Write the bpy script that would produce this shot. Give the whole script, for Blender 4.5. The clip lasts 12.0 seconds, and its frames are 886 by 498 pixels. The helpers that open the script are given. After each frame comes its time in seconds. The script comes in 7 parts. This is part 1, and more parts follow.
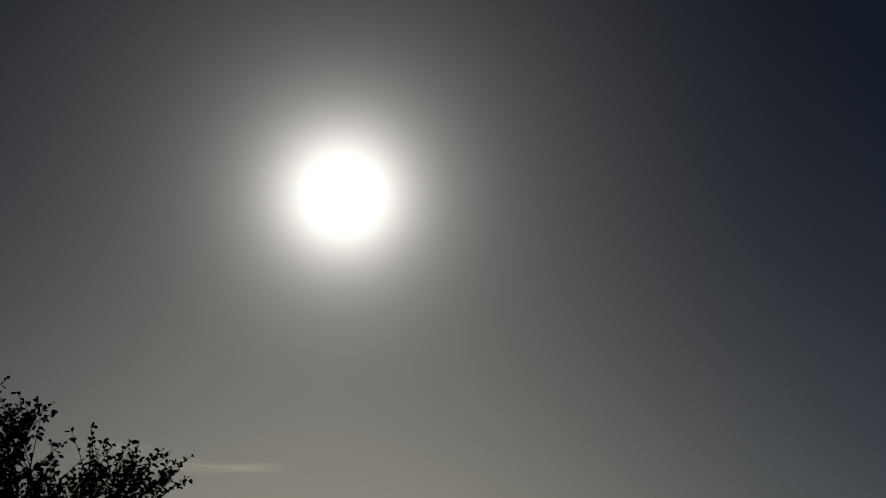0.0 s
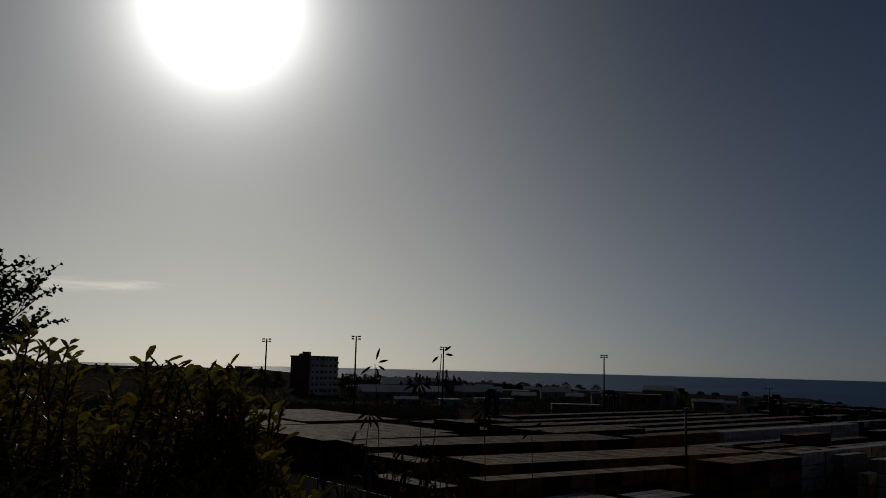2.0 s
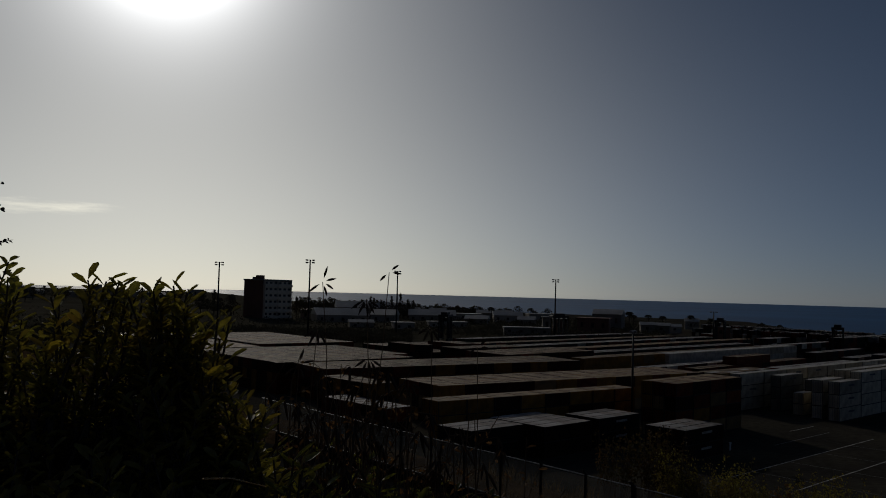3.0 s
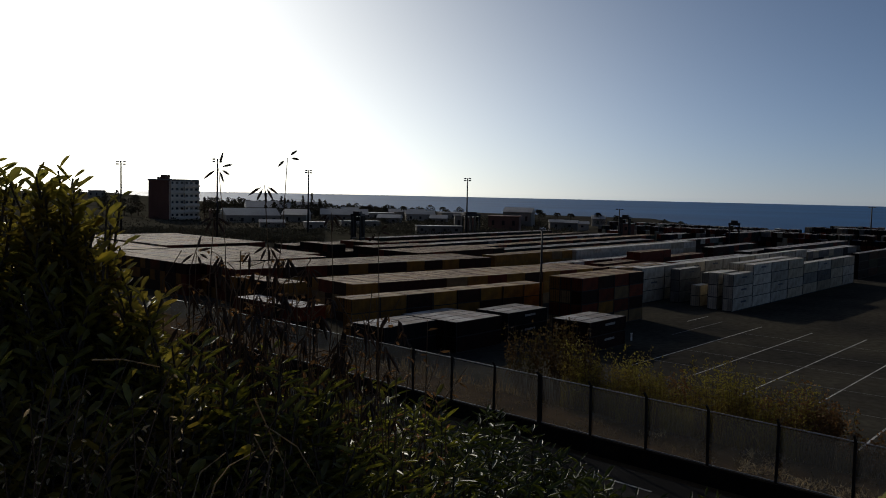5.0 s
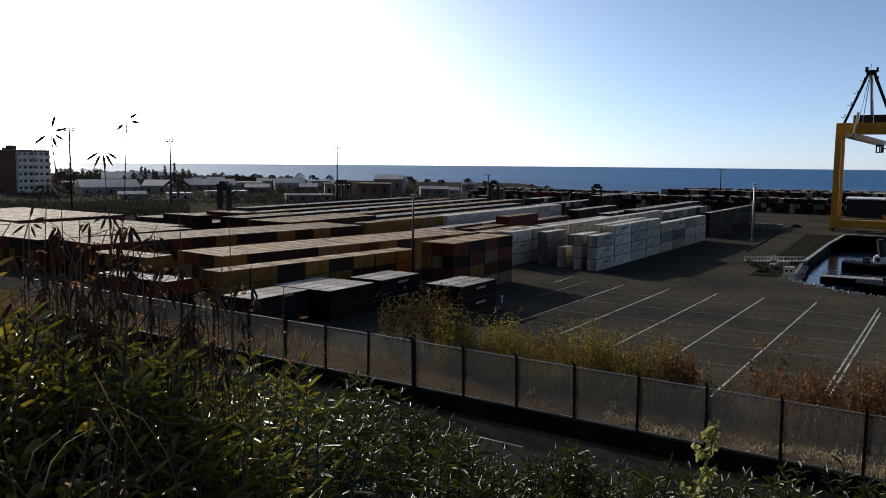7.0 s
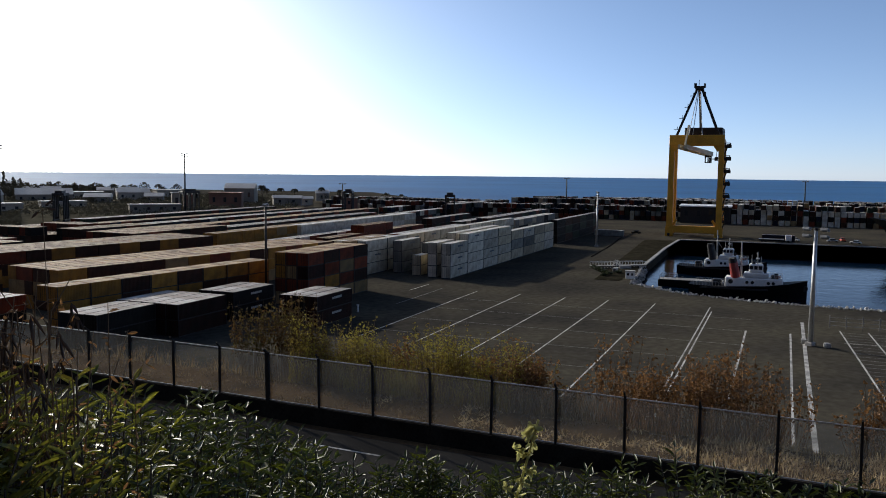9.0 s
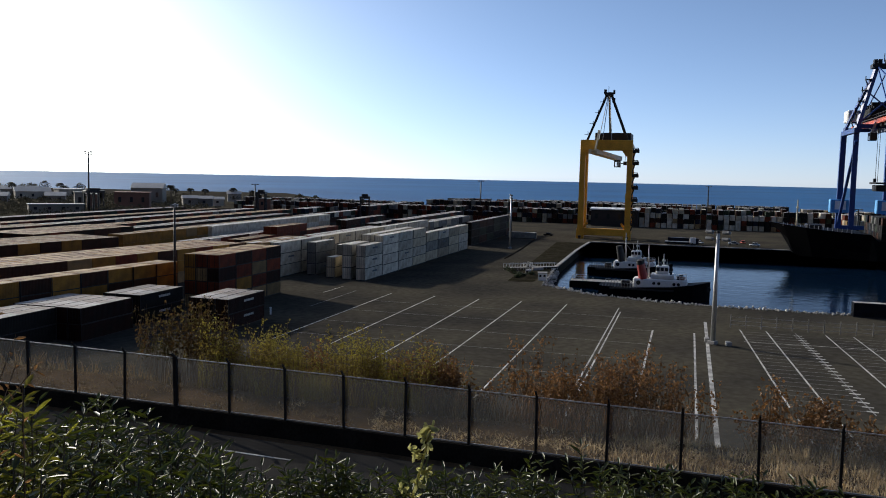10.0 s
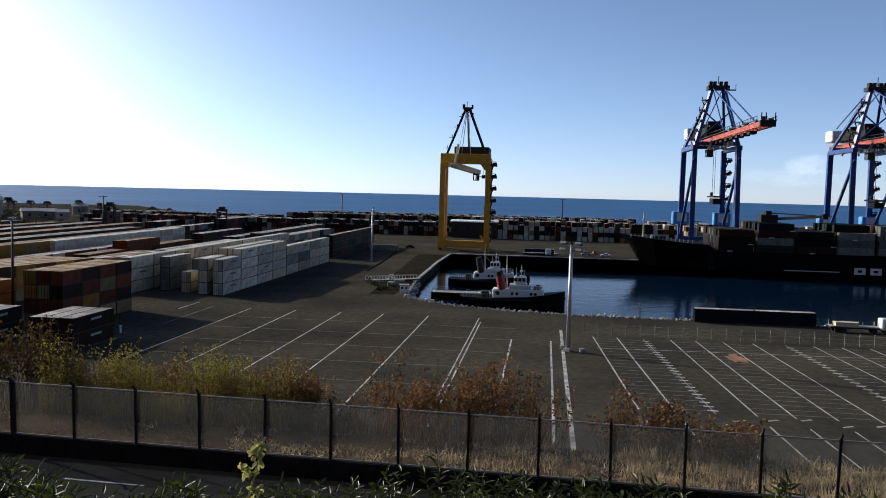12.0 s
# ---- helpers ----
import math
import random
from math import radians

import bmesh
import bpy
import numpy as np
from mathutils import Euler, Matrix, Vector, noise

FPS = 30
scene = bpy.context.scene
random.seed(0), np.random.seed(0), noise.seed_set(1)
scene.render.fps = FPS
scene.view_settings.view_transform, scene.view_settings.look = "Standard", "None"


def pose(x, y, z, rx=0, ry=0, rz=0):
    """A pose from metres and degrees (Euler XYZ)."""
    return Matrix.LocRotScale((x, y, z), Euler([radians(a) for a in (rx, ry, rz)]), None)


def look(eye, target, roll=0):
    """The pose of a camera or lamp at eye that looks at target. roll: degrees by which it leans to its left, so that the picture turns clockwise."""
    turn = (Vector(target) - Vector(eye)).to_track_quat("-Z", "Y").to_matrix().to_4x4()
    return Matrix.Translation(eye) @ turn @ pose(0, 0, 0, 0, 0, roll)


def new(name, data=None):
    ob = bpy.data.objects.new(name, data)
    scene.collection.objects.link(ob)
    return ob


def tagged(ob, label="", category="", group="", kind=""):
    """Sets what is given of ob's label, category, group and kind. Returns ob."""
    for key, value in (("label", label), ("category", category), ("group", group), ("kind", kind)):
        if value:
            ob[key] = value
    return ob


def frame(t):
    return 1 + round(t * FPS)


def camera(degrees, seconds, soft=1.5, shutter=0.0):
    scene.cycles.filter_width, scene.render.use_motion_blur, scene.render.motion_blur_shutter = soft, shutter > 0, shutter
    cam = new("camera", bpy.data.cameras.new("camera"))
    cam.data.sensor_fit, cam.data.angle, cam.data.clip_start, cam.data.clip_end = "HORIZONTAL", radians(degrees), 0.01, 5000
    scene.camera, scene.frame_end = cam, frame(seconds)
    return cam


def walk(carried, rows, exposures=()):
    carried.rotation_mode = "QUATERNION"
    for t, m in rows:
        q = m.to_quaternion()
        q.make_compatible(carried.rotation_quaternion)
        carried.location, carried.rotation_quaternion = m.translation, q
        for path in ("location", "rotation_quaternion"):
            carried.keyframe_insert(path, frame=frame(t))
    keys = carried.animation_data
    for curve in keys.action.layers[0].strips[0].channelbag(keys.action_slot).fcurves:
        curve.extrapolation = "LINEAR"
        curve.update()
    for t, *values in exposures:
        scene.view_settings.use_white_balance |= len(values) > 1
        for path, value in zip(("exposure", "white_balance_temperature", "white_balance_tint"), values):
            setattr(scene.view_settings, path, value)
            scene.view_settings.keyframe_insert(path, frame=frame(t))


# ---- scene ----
cam = camera(55.76, 12.0, soft=0.95)

# seconds, eye, yaw, pitch, roll: a hand-held pan at arm's length
ROWS = [
    (0.0, 0.023, 0.399, 26.690, -3.36, 19.62, 1.44),
    (0.5, 0.043, 0.398, 26.660, -6.15, 16.39, 1.06),
    (1.0, 0.057, 0.396, 26.627, -8.14, 13.68, 1.17),
    (1.5, 0.069, 0.394, 26.603, -9.99, 10.90, 1.42),
    (2.0, 0.082, 0.392, 26.578, -11.77, 7.90, 1.39),
    (2.5, 0.093, 0.389, 26.568, -13.48, 5.16, 1.37),
    (3.0, 0.104, 0.386, 26.560, -15.02, 2.82, 1.53),
    (4.8, 0.139, 0.375, 26.520, -20.39, -3.51, 1.42),
    (5.0, 0.144, 0.373, 26.515, -21.16, -3.93, 1.23),
    (5.5, 0.157, 0.368, 26.508, -23.10, -4.99, 1.39),
    (6.0, 0.171, 0.362, 26.500, -25.31, -5.70, 1.25),
    (6.5, 0.184, 0.355, 26.500, -27.37, -6.15, 0.64),
    (7.0, 0.200, 0.347, 26.500, -29.95, -6.03, 0.51),
    (9.0, 0.256, 0.307, 26.500, -39.85, -5.33, 0.63),
    (9.5, 0.271, 0.294, 26.500, -42.73, -5.37, 0.88),
    (10.0, 0.286, 0.279, 26.500, -45.68, -5.11, 1.23),
    (10.5, 0.296, 0.269, 26.500, -47.81, -4.90, 1.22),
    (11.0, 0.308, 0.255, 26.500, -50.40, -4.70, 1.55),
    (11.5, 0.320, 0.241, 26.500, -53.03, -4.41, 1.52),
    (12.0, 0.328, 0.229, 26.500, -55.11, -4.03, 1.45),
]


def aim(row):
    t, x, y, z, yaw, pitch, roll = row
    a, p = radians(yaw), radians(pitch)
    way = Vector((-math.sin(a) * math.cos(p), math.cos(a) * math.cos(p), math.sin(p)))
    return t, look((x, y, z), Vector((x, y, z)) + way, roll)


EXPOSURES = [(0.0, -4.45, 6850, 10), (0.5, -4.25, 6850, 10), (1.0, -3.95, 6650, 10), (1.5, -3.68, 6600, 10), (2.0, -3.38, 6500, 10), (2.5, -3.18, 6450, 10), (3.0, -3.0, 6400, 10),
             (5.0, -1.4, 6400, 10), (5.5, -0.95, 6450, 10), (6.0, -0.4, 6450, 10), (6.5, -0.15, 6450, 10), (7.0, -0.05, 6450, 10), (9.0, 0.12, 6350, 10), (12.0, 0.22, 6350, 10)]
walk(cam, [aim(r) for r in ROWS], EXPOSURES)

# ---- daylight ----
SUN_AZ, SUN_EL = radians(-4.1), radians(23)
world = bpy.data.worlds.new("world")
scene.world = world
world.use_nodes = True
wn, wl = world.node_tree.nodes, world.node_tree.links
sky = wn.new("ShaderNodeTexSky")
sky.sky_type, sky.sun_disc = "NISHITA", False
sky.sun_elevation, sky.sun_rotation = SUN_EL, SUN_AZ
sky.air_density, sky.dust_density, sky.ozone_density, sky.altitude = 0.72, 0.05, 1.3, 1200
wn["Background"].inputs[1].default_value = 0.1
# the haze's bright aureole round the sun
SUN_WAY = Vector((math.sin(SUN_AZ) * math.cos(SUN_EL), math.cos(SUN_AZ) * math.cos(SUN_EL), math.sin(SUN_EL)))
w_tc = wn.new("ShaderNodeTexCoord")
w_dot = wn.new("ShaderNodeVectorMath")
w_dot.operation = "DOT_PRODUCT"
wl.new(w_tc.outputs["Generated"], w_dot.inputs[0])
w_dot.inputs[1].default_value = SUN_WAY
w_max = wn.new("ShaderNodeMath")
w_max.operation = "MAXIMUM"
wl.new(w_dot.outputs["Value"], w_max.inputs[0])
w_max.inputs[1].default_value = 0.0
w_tint = wn.new("ShaderNodeVectorMath")
w_tint.operation = "MULTIPLY"
wl.new(sky.outputs[0], w_tint.inputs[0])
w_tint.inputs[1].default_value = (1.09, 1.07, 1.1)
w_sum = w_tint.outputs[0]
for w_pow, w_amp, w_col in ((500, 240.0, (1, 1, 1)), (150, 80.0, (1, 0.99, 0.97)), (24, 24.0, (1, 0.97, 0.89))):
    a = wn.new("ShaderNodeMath")
    a.operation = "POWER"
    wl.new(w_max.outputs[0], a.inputs[0])
    a.inputs[1].default_value = w_pow
    b = wn.new("ShaderNodeVectorMath")
    b.operation = "SCALE"
    b.inputs[0].default_value = Vector(w_col) * w_amp
    wl.new(a.outputs[0], b.inputs["Scale"])
    c = wn.new("ShaderNodeVectorMath")
    c.operation = "ADD"
    wl.new(w_sum, c.inputs[0])
    wl.new(b.outputs[0], c.inputs[1])
    w_sum = c.outputs[0]
# pale haze low over the horizon, all round
w_sep = wn.new("ShaderNodeSeparateXYZ")
wl.new(w_tc.outputs["Generated"], w_sep.inputs[0])
w_inv = wn.new("ShaderNodeMath")
w_inv.operation = "SUBTRACT"
w_inv.use_clamp = True
w_inv.inputs[0].default_value = 1.0
wl.new(w_sep.outputs["Z"], w_inv.inputs[1])
w_hp = wn.new("ShaderNodeMath")
w_hp.operation = "POWER"
wl.new(w_inv.outputs[0], w_hp.inputs[0])
w_hp.inputs[1].default_value = 9.0
w_hs = wn.new("ShaderNodeVectorMath")
w_hs.operation = "SCALE"
w_hs.inputs[0].default_value = (0.5, 0.65, 0.95)
wl.new(w_hp.outputs[0], w_hs.inputs["Scale"])
w_ha = wn.new("ShaderNodeVectorMath")
w_ha.operation = "ADD"
wl.new(w_sum, w_ha.inputs[0])
wl.new(w_hs.outputs[0], w_ha.inputs[1])
w_sum = w_ha.outputs[0]
# the low sky away from the sun stays blue
w_fade = wn.new("ShaderNodeMix")
w_fade.data_type = "RGBA"
w_fade.blend_type = "MULTIPLY"
wl.new(w_hp.outputs[0], w_fade.inputs["Factor"])
wl.new(w_sum, w_fade.inputs["A"])
w_fade.inputs["B"].default_value = (0.7, 0.755, 0.96, 1)
w_sum = w_fade.outputs["Result"]
# wide forward glow, strongest low in the thick air and warm there
for w_down, w_pow, w_col in ((4.0, 4.0, (4.6, 5.9, 7.2)), (6.5, 10.0, (94.0, 83.0, 57.0))):
    a = wn.new("ShaderNodeMath")
    a.operation = "POWER"
    wl.new(w_max.outputs[0], a.inputs[0])
    a.inputs[1].default_value = w_pow
    b = wn.new("ShaderNodeMath")
    b.operation = "POWER"
    wl.new(w_inv.outputs[0], b.inputs[0])
    b.inputs[1].default_value = w_down
    c = wn.new("ShaderNodeMath")
    c.operation = "MULTIPLY"
    wl.new(a.outputs[0], c.inputs[0])
    wl.new(b.outputs[0], c.inputs[1])
    d = wn.new("ShaderNodeVectorMath")
    d.operation = "SCALE"
    d.inputs[0].default_value = w_col
    wl.new(c.outputs[0], d.inputs["Scale"])
    e = wn.new("ShaderNodeVectorMath")
    e.operation = "ADD"
    wl.new(w_sum, e.inputs[0])
    wl.new(d.outputs[0], e.inputs[1])
    w_sum = e.outputs[0]


def cloud(az, el, wide, high, color, ragged, scale):
    """A cloud low in the sky: a lens-shaped region with a ragged edge. Degrees."""
    global w_sum
    A, B = radians(az), radians(el)
    right = Vector((math.cos(A), -math.sin(A), 0)) / math.radians(wide)
    ahead = Vector((math.sin(A) * math.cos(B), math.cos(A) * math.cos(B), math.sin(B)))
    upward = Vector((0, 0, 1)).cross(ahead).cross(ahead) * -1 / math.radians(high)
    terms = []
    for axis in (right, upward):
        q = wn.new("ShaderNodeVectorMath")
        q.operation = "DOT_PRODUCT"
        wl.new(w_tc.outputs["Generated"], q.inputs[0])
        q.inputs[1].default_value = axis
        p = wn.new("ShaderNodeMath")
        p.operation = "SUBTRACT"
        wl.new(q.outputs["Value"], p.inputs[0])
        p.inputs[1].default_value = axis.dot(ahead)
        r = wn.new("ShaderNodeMath")
        r.operation = "MULTIPLY"
        wl.new(p.outputs[0], r.inputs[0])
        wl.new(p.outputs[0], r.inputs[1])
        terms.append(r)
    both = wn.new("ShaderNodeMath")
    both.operation = "ADD"
    wl.new(terms[0].outputs[0], both.inputs[0])
    wl.new(terms[1].outputs[0], both.inputs[1])
    stretch = wn.new("ShaderNodeMapping")
    stretch.inputs["Scale"].default_value = (1, 1, max(1.0, wide / high * 0.6))
    wl.new(w_tc.outputs["Generated"], stretch.inputs["Vector"])
    tex = wn.new("ShaderNodeTexNoise")
    tex.inputs["Scale"].default_value, tex.inputs["Detail"].default_value, tex.inputs["Roughness"].default_value = scale, 6, 0.6
    wl.new(stretch.outputs[0], tex.inputs["Vector"])
    jag = wn.new("ShaderNodeMath")
    jag.operation = "MULTIPLY_ADD"
    wl.new(tex.outputs["Fac"], jag.inputs[0])
    jag.inputs[1].default_value = ragged
    wl.new(both.outputs[0], jag.inputs[2])
    soft_edge = wn.new("ShaderNodeMapRange")
    soft_edge.interpolation_type = "SMOOTHSTEP"
    soft_edge.inputs["From Min"].default_value, soft_edge.inputs["From Max"].default_value = ragged * 0.5 + 1.0, ragged * 0.5 - 0.6
    wl.new(jag.outputs[0], soft_edge.inputs["Value"])
    lit = wn.new("ShaderNodeVectorMath")
    lit.operation = "SCALE"
    lit.inputs[0].default_value = color
    wl.new(soft_edge.outputs["Result"], lit.inputs["Scale"])
    add = wn.new("ShaderNodeVectorMath")
    add.operation = "ADD"
    wl.new(w_sum, add.inputs[0])
    wl.new(lit.outputs[0], add.inputs[1])
    w_sum = add.outputs[0]


cloud(78.3, 2.15, 1.9, 0.75, (2.1, 2.0, 1.85), 2.0, 60)
cloud(77.4, 1.35, 3.6, 0.7, (1.0, 0.95, 0.9), 2.6, 40)
cloud(-11.5, 4.5, 6.5, 0.55, (20.0, 18.0, 12.5), 3.2, 16)
cloud(-17.0, 5.4, 3.0, 0.45, (14.0, 13.0, 9.5), 2.8, 22)
wl.new(w_sum, wn["Background"].inputs[0])

sun_data = bpy.data.lights.new("sun", "SUN")
sun_data.energy, sun_data.angle, sun_data.color = 3.4, radians(0.53), (1.0, 0.91, 0.77)
sun = new("sun", sun_data)
sun.rotation_mode = "QUATERNION"
sun.rotation_quaternion = Vector((math.sin(SUN_AZ) * math.cos(SUN_EL), math.cos(SUN_AZ) * math.cos(SUN_EL), math.sin(SUN_EL))).to_track_quat("Z", "Y")


# ---- materials ----
def mat(name, color, rough=0.7, metal=0.0, var=0.25, scale=3.0, fine=40.0, bump=0.15, dirt=None, spec=0.5, per_object=0.0,
        coat=0.0, wave=None, translucent=0.0):
    m = bpy.data.materials.new(name)
    m.use_nodes = True
    nt = m.node_tree
    N, L = nt.nodes, nt.links
    bsdf = N["Principled BSDF"]
    tc = N.new("ShaderNodeTexCoord")
    big = N.new("ShaderNodeTexNoise")
    big.inputs["Scale"].default_value, big.inputs["Detail"].default_value = scale, 5
    small = N.new("ShaderNodeTexNoise")
    small.inputs["Scale"].default_value, small.inputs["Detail"].default_value = fine, 4
    L.new(tc.outputs["Object"], big.inputs["Vector"])
    L.new(tc.outputs["Object"], small.inputs["Vector"])
    c = Vector(color)
    dark = Vector(dirt) if dirt else c * (1 - var)
    mix = N.new("ShaderNodeMix")
    mix.data_type = "RGBA"
    ramp = N.new("ShaderNodeMapRange")
    ramp.inputs["From Min"].default_value, ramp.inputs["From Max"].default_value = 0.38, 0.66
    L.new(big.outputs["Fac"], ramp.inputs["Value"])
    L.new(ramp.outputs["Result"], mix.inputs["Factor"])
    mix.inputs["A"].default_value = (*c, 1)
    mix.inputs["B"].default_value = (*dark, 1)
    hsv = N.new("ShaderNodeHueSaturation")
    val = N.new("ShaderNodeMapRange")
    val.inputs["From Min"].default_value, val.inputs["From Max"].default_value = 0.3, 0.7
    val.inputs["To Min"].default_value, val.inputs["To Max"].default_value = 1 - var * 0.6, 1 + var * 0.6
    L.new(small.outputs["Fac"], val.inputs["Value"])
    L.new(mix.outputs["Result"], hsv.inputs["Color"])
    if per_object:
        info = N.new("ShaderNodeObjectInfo")
        sc = N.new("ShaderNodeMapRange")
        sc.inputs["To Min"].default_value, sc.inputs["To Max"].default_value = 1 - per_object, 1 + per_object
        L.new(info.outputs["Random"], sc.inputs["Value"])
        mul = N.new("ShaderNodeMath")
        mul.operation = "MULTIPLY"
        L.new(sc.outputs["Result"], mul.inputs[0])
        L.new(val.outputs["Result"], mul.inputs[1])
        L.new(mul.outputs[0], hsv.inputs["Value"])
    else:
        L.new(val.outputs["Result"], hsv.inputs["Value"])
    L.new(hsv.outputs["Color"], bsdf.inputs["Base Color"])
    bsdf.inputs["Roughness"].default_value = rough
    bsdf.inputs["Metallic"].default_value = metal
    bsdf.inputs["Specular IOR Level"].default_value = spec
    bsdf.inputs["Coat Weight"].default_value = coat
    height = small.outputs["Fac"]
    if wave:
        w = N.new("ShaderNodeTexWave")
        w.inputs["Scale"].default_value = wave
        w.inputs["Distortion"].default_value = 0.0
        L.new(tc.outputs["Object"], w.inputs["Vector"])
        height = w.outputs["Fac"]
    if bump:
        b = N.new("ShaderNodeBump")
        b.inputs["Strength"].default_value = bump
        b.inputs["Distance"].default_value = 0.05
        L.new(height, b.inputs["Height"])
        L.new(b.outputs["Normal"], bsdf.inputs["Normal"])
    if translucent:
        tr = N.new("ShaderNodeBsdfTranslucent")
        L.new(hsv.outputs["Color"], tr.inputs["Color"])
        ms = N.new("ShaderNodeMixShader")
        ms.inputs[0].default_value = translucent
        L.new(bsdf.outputs[0], ms.inputs[1])
        L.new(tr.outputs[0], ms.inputs[2])
        L.new(ms.outputs[0], N["Material Output"].inputs["Surface"])
    return m


M_ASPHALT = mat("asphalt", (0.067, 0.06, 0.045), 0.9, var=0.42, scale=0.05, fine=0.8, bump=0.1, dirt=(0.04, 0.037, 0.032), spec=0.0)
M_ROAD = mat("road_asphalt", (0.04, 0.038, 0.035), 0.9, var=0.3, scale=0.3, fine=20, bump=0.2, spec=0.0)
M_PAINT = mat("road_paint", (0.5, 0.48, 0.43), 0.7, var=0.4, scale=0.5, fine=5, bump=0.0, dirt=(0.17, 0.16, 0.145))
M_PAINT_FAINT = mat("worn_paint", (0.22, 0.21, 0.2), 0.8, var=0.4, scale=0.3, fine=3, bump=0.0, dirt=(0.1, 0.1, 0.1))
M_ORANGE = mat("orange_paint", (0.42, 0.16, 0.07), 0.8, var=0.4, scale=0.5, fine=4, bump=0, dirt=(0.16, 0.09, 0.06))
M_SOIL = mat("dry_soil", (0.105, 0.068, 0.037), 0.95, var=0.4, scale=0.25, fine=6, bump=0.4, dirt=(0.05, 0.033, 0.019), spec=0.0)
M_DARKSOIL = mat("dark_earth", (0.034, 0.029, 0.02), 0.95, var=0.5, scale=0.3, fine=3, bump=0.4, dirt=(0.018, 0.017, 0.011), spec=0.0)
# land colour lifted to stand for distant haze
M_LAND = mat("coastal_land", (0.1, 0.088, 0.064), 0.95, var=0.4, scale=0.02, fine=0.3, bump=0.1, dirt=(0.06, 0.056, 0.038), spec=0.0)
# dirty concrete, its colour taken near black to carry the wall's shade
M_SHADEDIRT = mat("shaded_dirty_concrete", (0.024, 0.022, 0.019), 0.95, var=0.45, scale=0.7, fine=8, bump=0.2, spec=0.0)
M_CONCRETE = mat("concrete", (0.3, 0.29, 0.27), 0.85, var=0.3, scale=0.4, fine=8, bump=0.15)
M_ROCK = mat("rock", (0.45, 0.43, 0.4), 0.9, var=0.35, scale=1.2, fine=9, bump=0.4, per_object=0.3)
M_STEEL = mat("galvanised_steel", (0.5, 0.5, 0.5), 0.45, 0.7, var=0.2, scale=2, fine=30, bump=0.03)
M_DARKSTEEL = mat("dark_steel", (0.03, 0.03, 0.032), 0.55, 0.2, var=0.3, scale=2, fine=20, bump=0.05, spec=0.3)
M_POST = mat("fence_post", (0.018, 0.017, 0.016), 0.75, 0.1, var=0.3, scale=3, fine=30, bump=0.1, spec=0.2)
M_YELLOW = mat("crane_yellow", (0.72, 0.36, 0.03), 0.5, var=0.25, scale=0.2, fine=3, bump=0.05)
M_CREAM = mat("cream_paint", (0.66, 0.56, 0.36), 0.5, var=0.2, scale=0.3, fine=3, bump=0.03)
M_BLUE = mat("crane_blue", (0.012, 0.058, 0.25), 0.42, var=0.3, scale=0.2, fine=3, bump=0.03)
M_LTBLUE = mat("pale_blue_paint", (0.1, 0.36, 0.72), 0.5, var=0.2, scale=0.3, fine=3, bump=0.03)
M_RED = mat("crane_red", (0.5, 0.07, 0.025), 0.5, var=0.3, scale=0.3, fine=3, bump=0.03)
M_TUGRED = mat("funnel_red", (0.3, 0.025, 0.02), 0.5, var=0.2, scale=0.5, fine=4, bump=0.03)
M_WHITE = mat("white_paint", (0.8, 0.8, 0.78), 0.5, var=0.12, scale=0.6, fine=5, bump=0.03)
M_BLACKHULL = mat("black_hull", (0.004, 0.0043, 0.005), 0.6, var=0.3, scale=0.1, fine=2, bump=0.03, spec=0.06)
M_GLASS = mat("dark_glass", (0.02, 0.025, 0.03), 0.08, var=0.1, bump=0.0)
M_RUBBER = mat("rubber", (0.02, 0.02, 0.02), 0.9, var=0.2, bump=0.1)
M_LAMP = mat("lamp_grey", (0.16, 0.165, 0.17), 0.5, 0.3, var=0.15, bump=0.0)
M_TOWNWALL = mat("town_wall", (0.3, 0.265, 0.22), 0.9, var=0.25, scale=0.1, fine=2, bump=0.05, per_object=0.35)
M_BRICKWALL = mat("red_brown_wall", (0.2, 0.1, 0.07), 0.9, var=0.25, scale=0.1, fine=2, bump=0.05)
M_GREYWALL = mat("grey_wall", (0.76, 0.67, 0.55), 0.9, var=0.2, scale=0.1, fine=2, bump=0.05)
M_ROOF = mat("pale_roof", (0.42, 0.4, 0.37), 0.6, var=0.2, scale=0.1, fine=1, bump=0.05)
M_BARK = mat("bark", (0.09, 0.065, 0.045), 0.95, var=0.4, scale=6, fine=40, bump=0.5)
M_STALK = mat("dry_stalk", (0.17, 0.11, 0.06), 0.8, var=0.3, scale=6, fine=40, bump=0.1, translucent=0.2)
M_POD = mat("seed_pod", (0.032, 0.018, 0.011), 0.6, var=0.3, scale=12, fine=60, bump=0.1, translucent=0.12)
M_LEAF = mat("glossy_leaf", (0.074, 0.088, 0.007), 0.4, var=0.5, scale=2.5, fine=30, bump=0.03, translucent=0.32, dirt=(0.022, 0.027, 0.004), spec=0.42)
M_LEAF2 = mat("shrub_leaf", (0.29, 0.265, 0.036), 0.38, var=0.5, scale=3, fine=30, bump=0.05, translucent=0.5, dirt=(0.2, 0.125, 0.02), spec=0.55)
# lighter copy of the glossy leaf: sun glow and glints put into its colour
M_LEAF3 = mat("lightened_leaf", (0.2, 0.2, 0.02), 0.4, var=0.55, scale=3, fine=30, bump=0.03, translucent=0.44, dirt=(0.08, 0.065, 0.01), spec=0.5)
M_LEAFY = mat("yellow_leaf", (0.5, 0.36, 0.03), 0.45, var=0.2, scale=8, fine=40, bump=0.0, translucent=0.4)
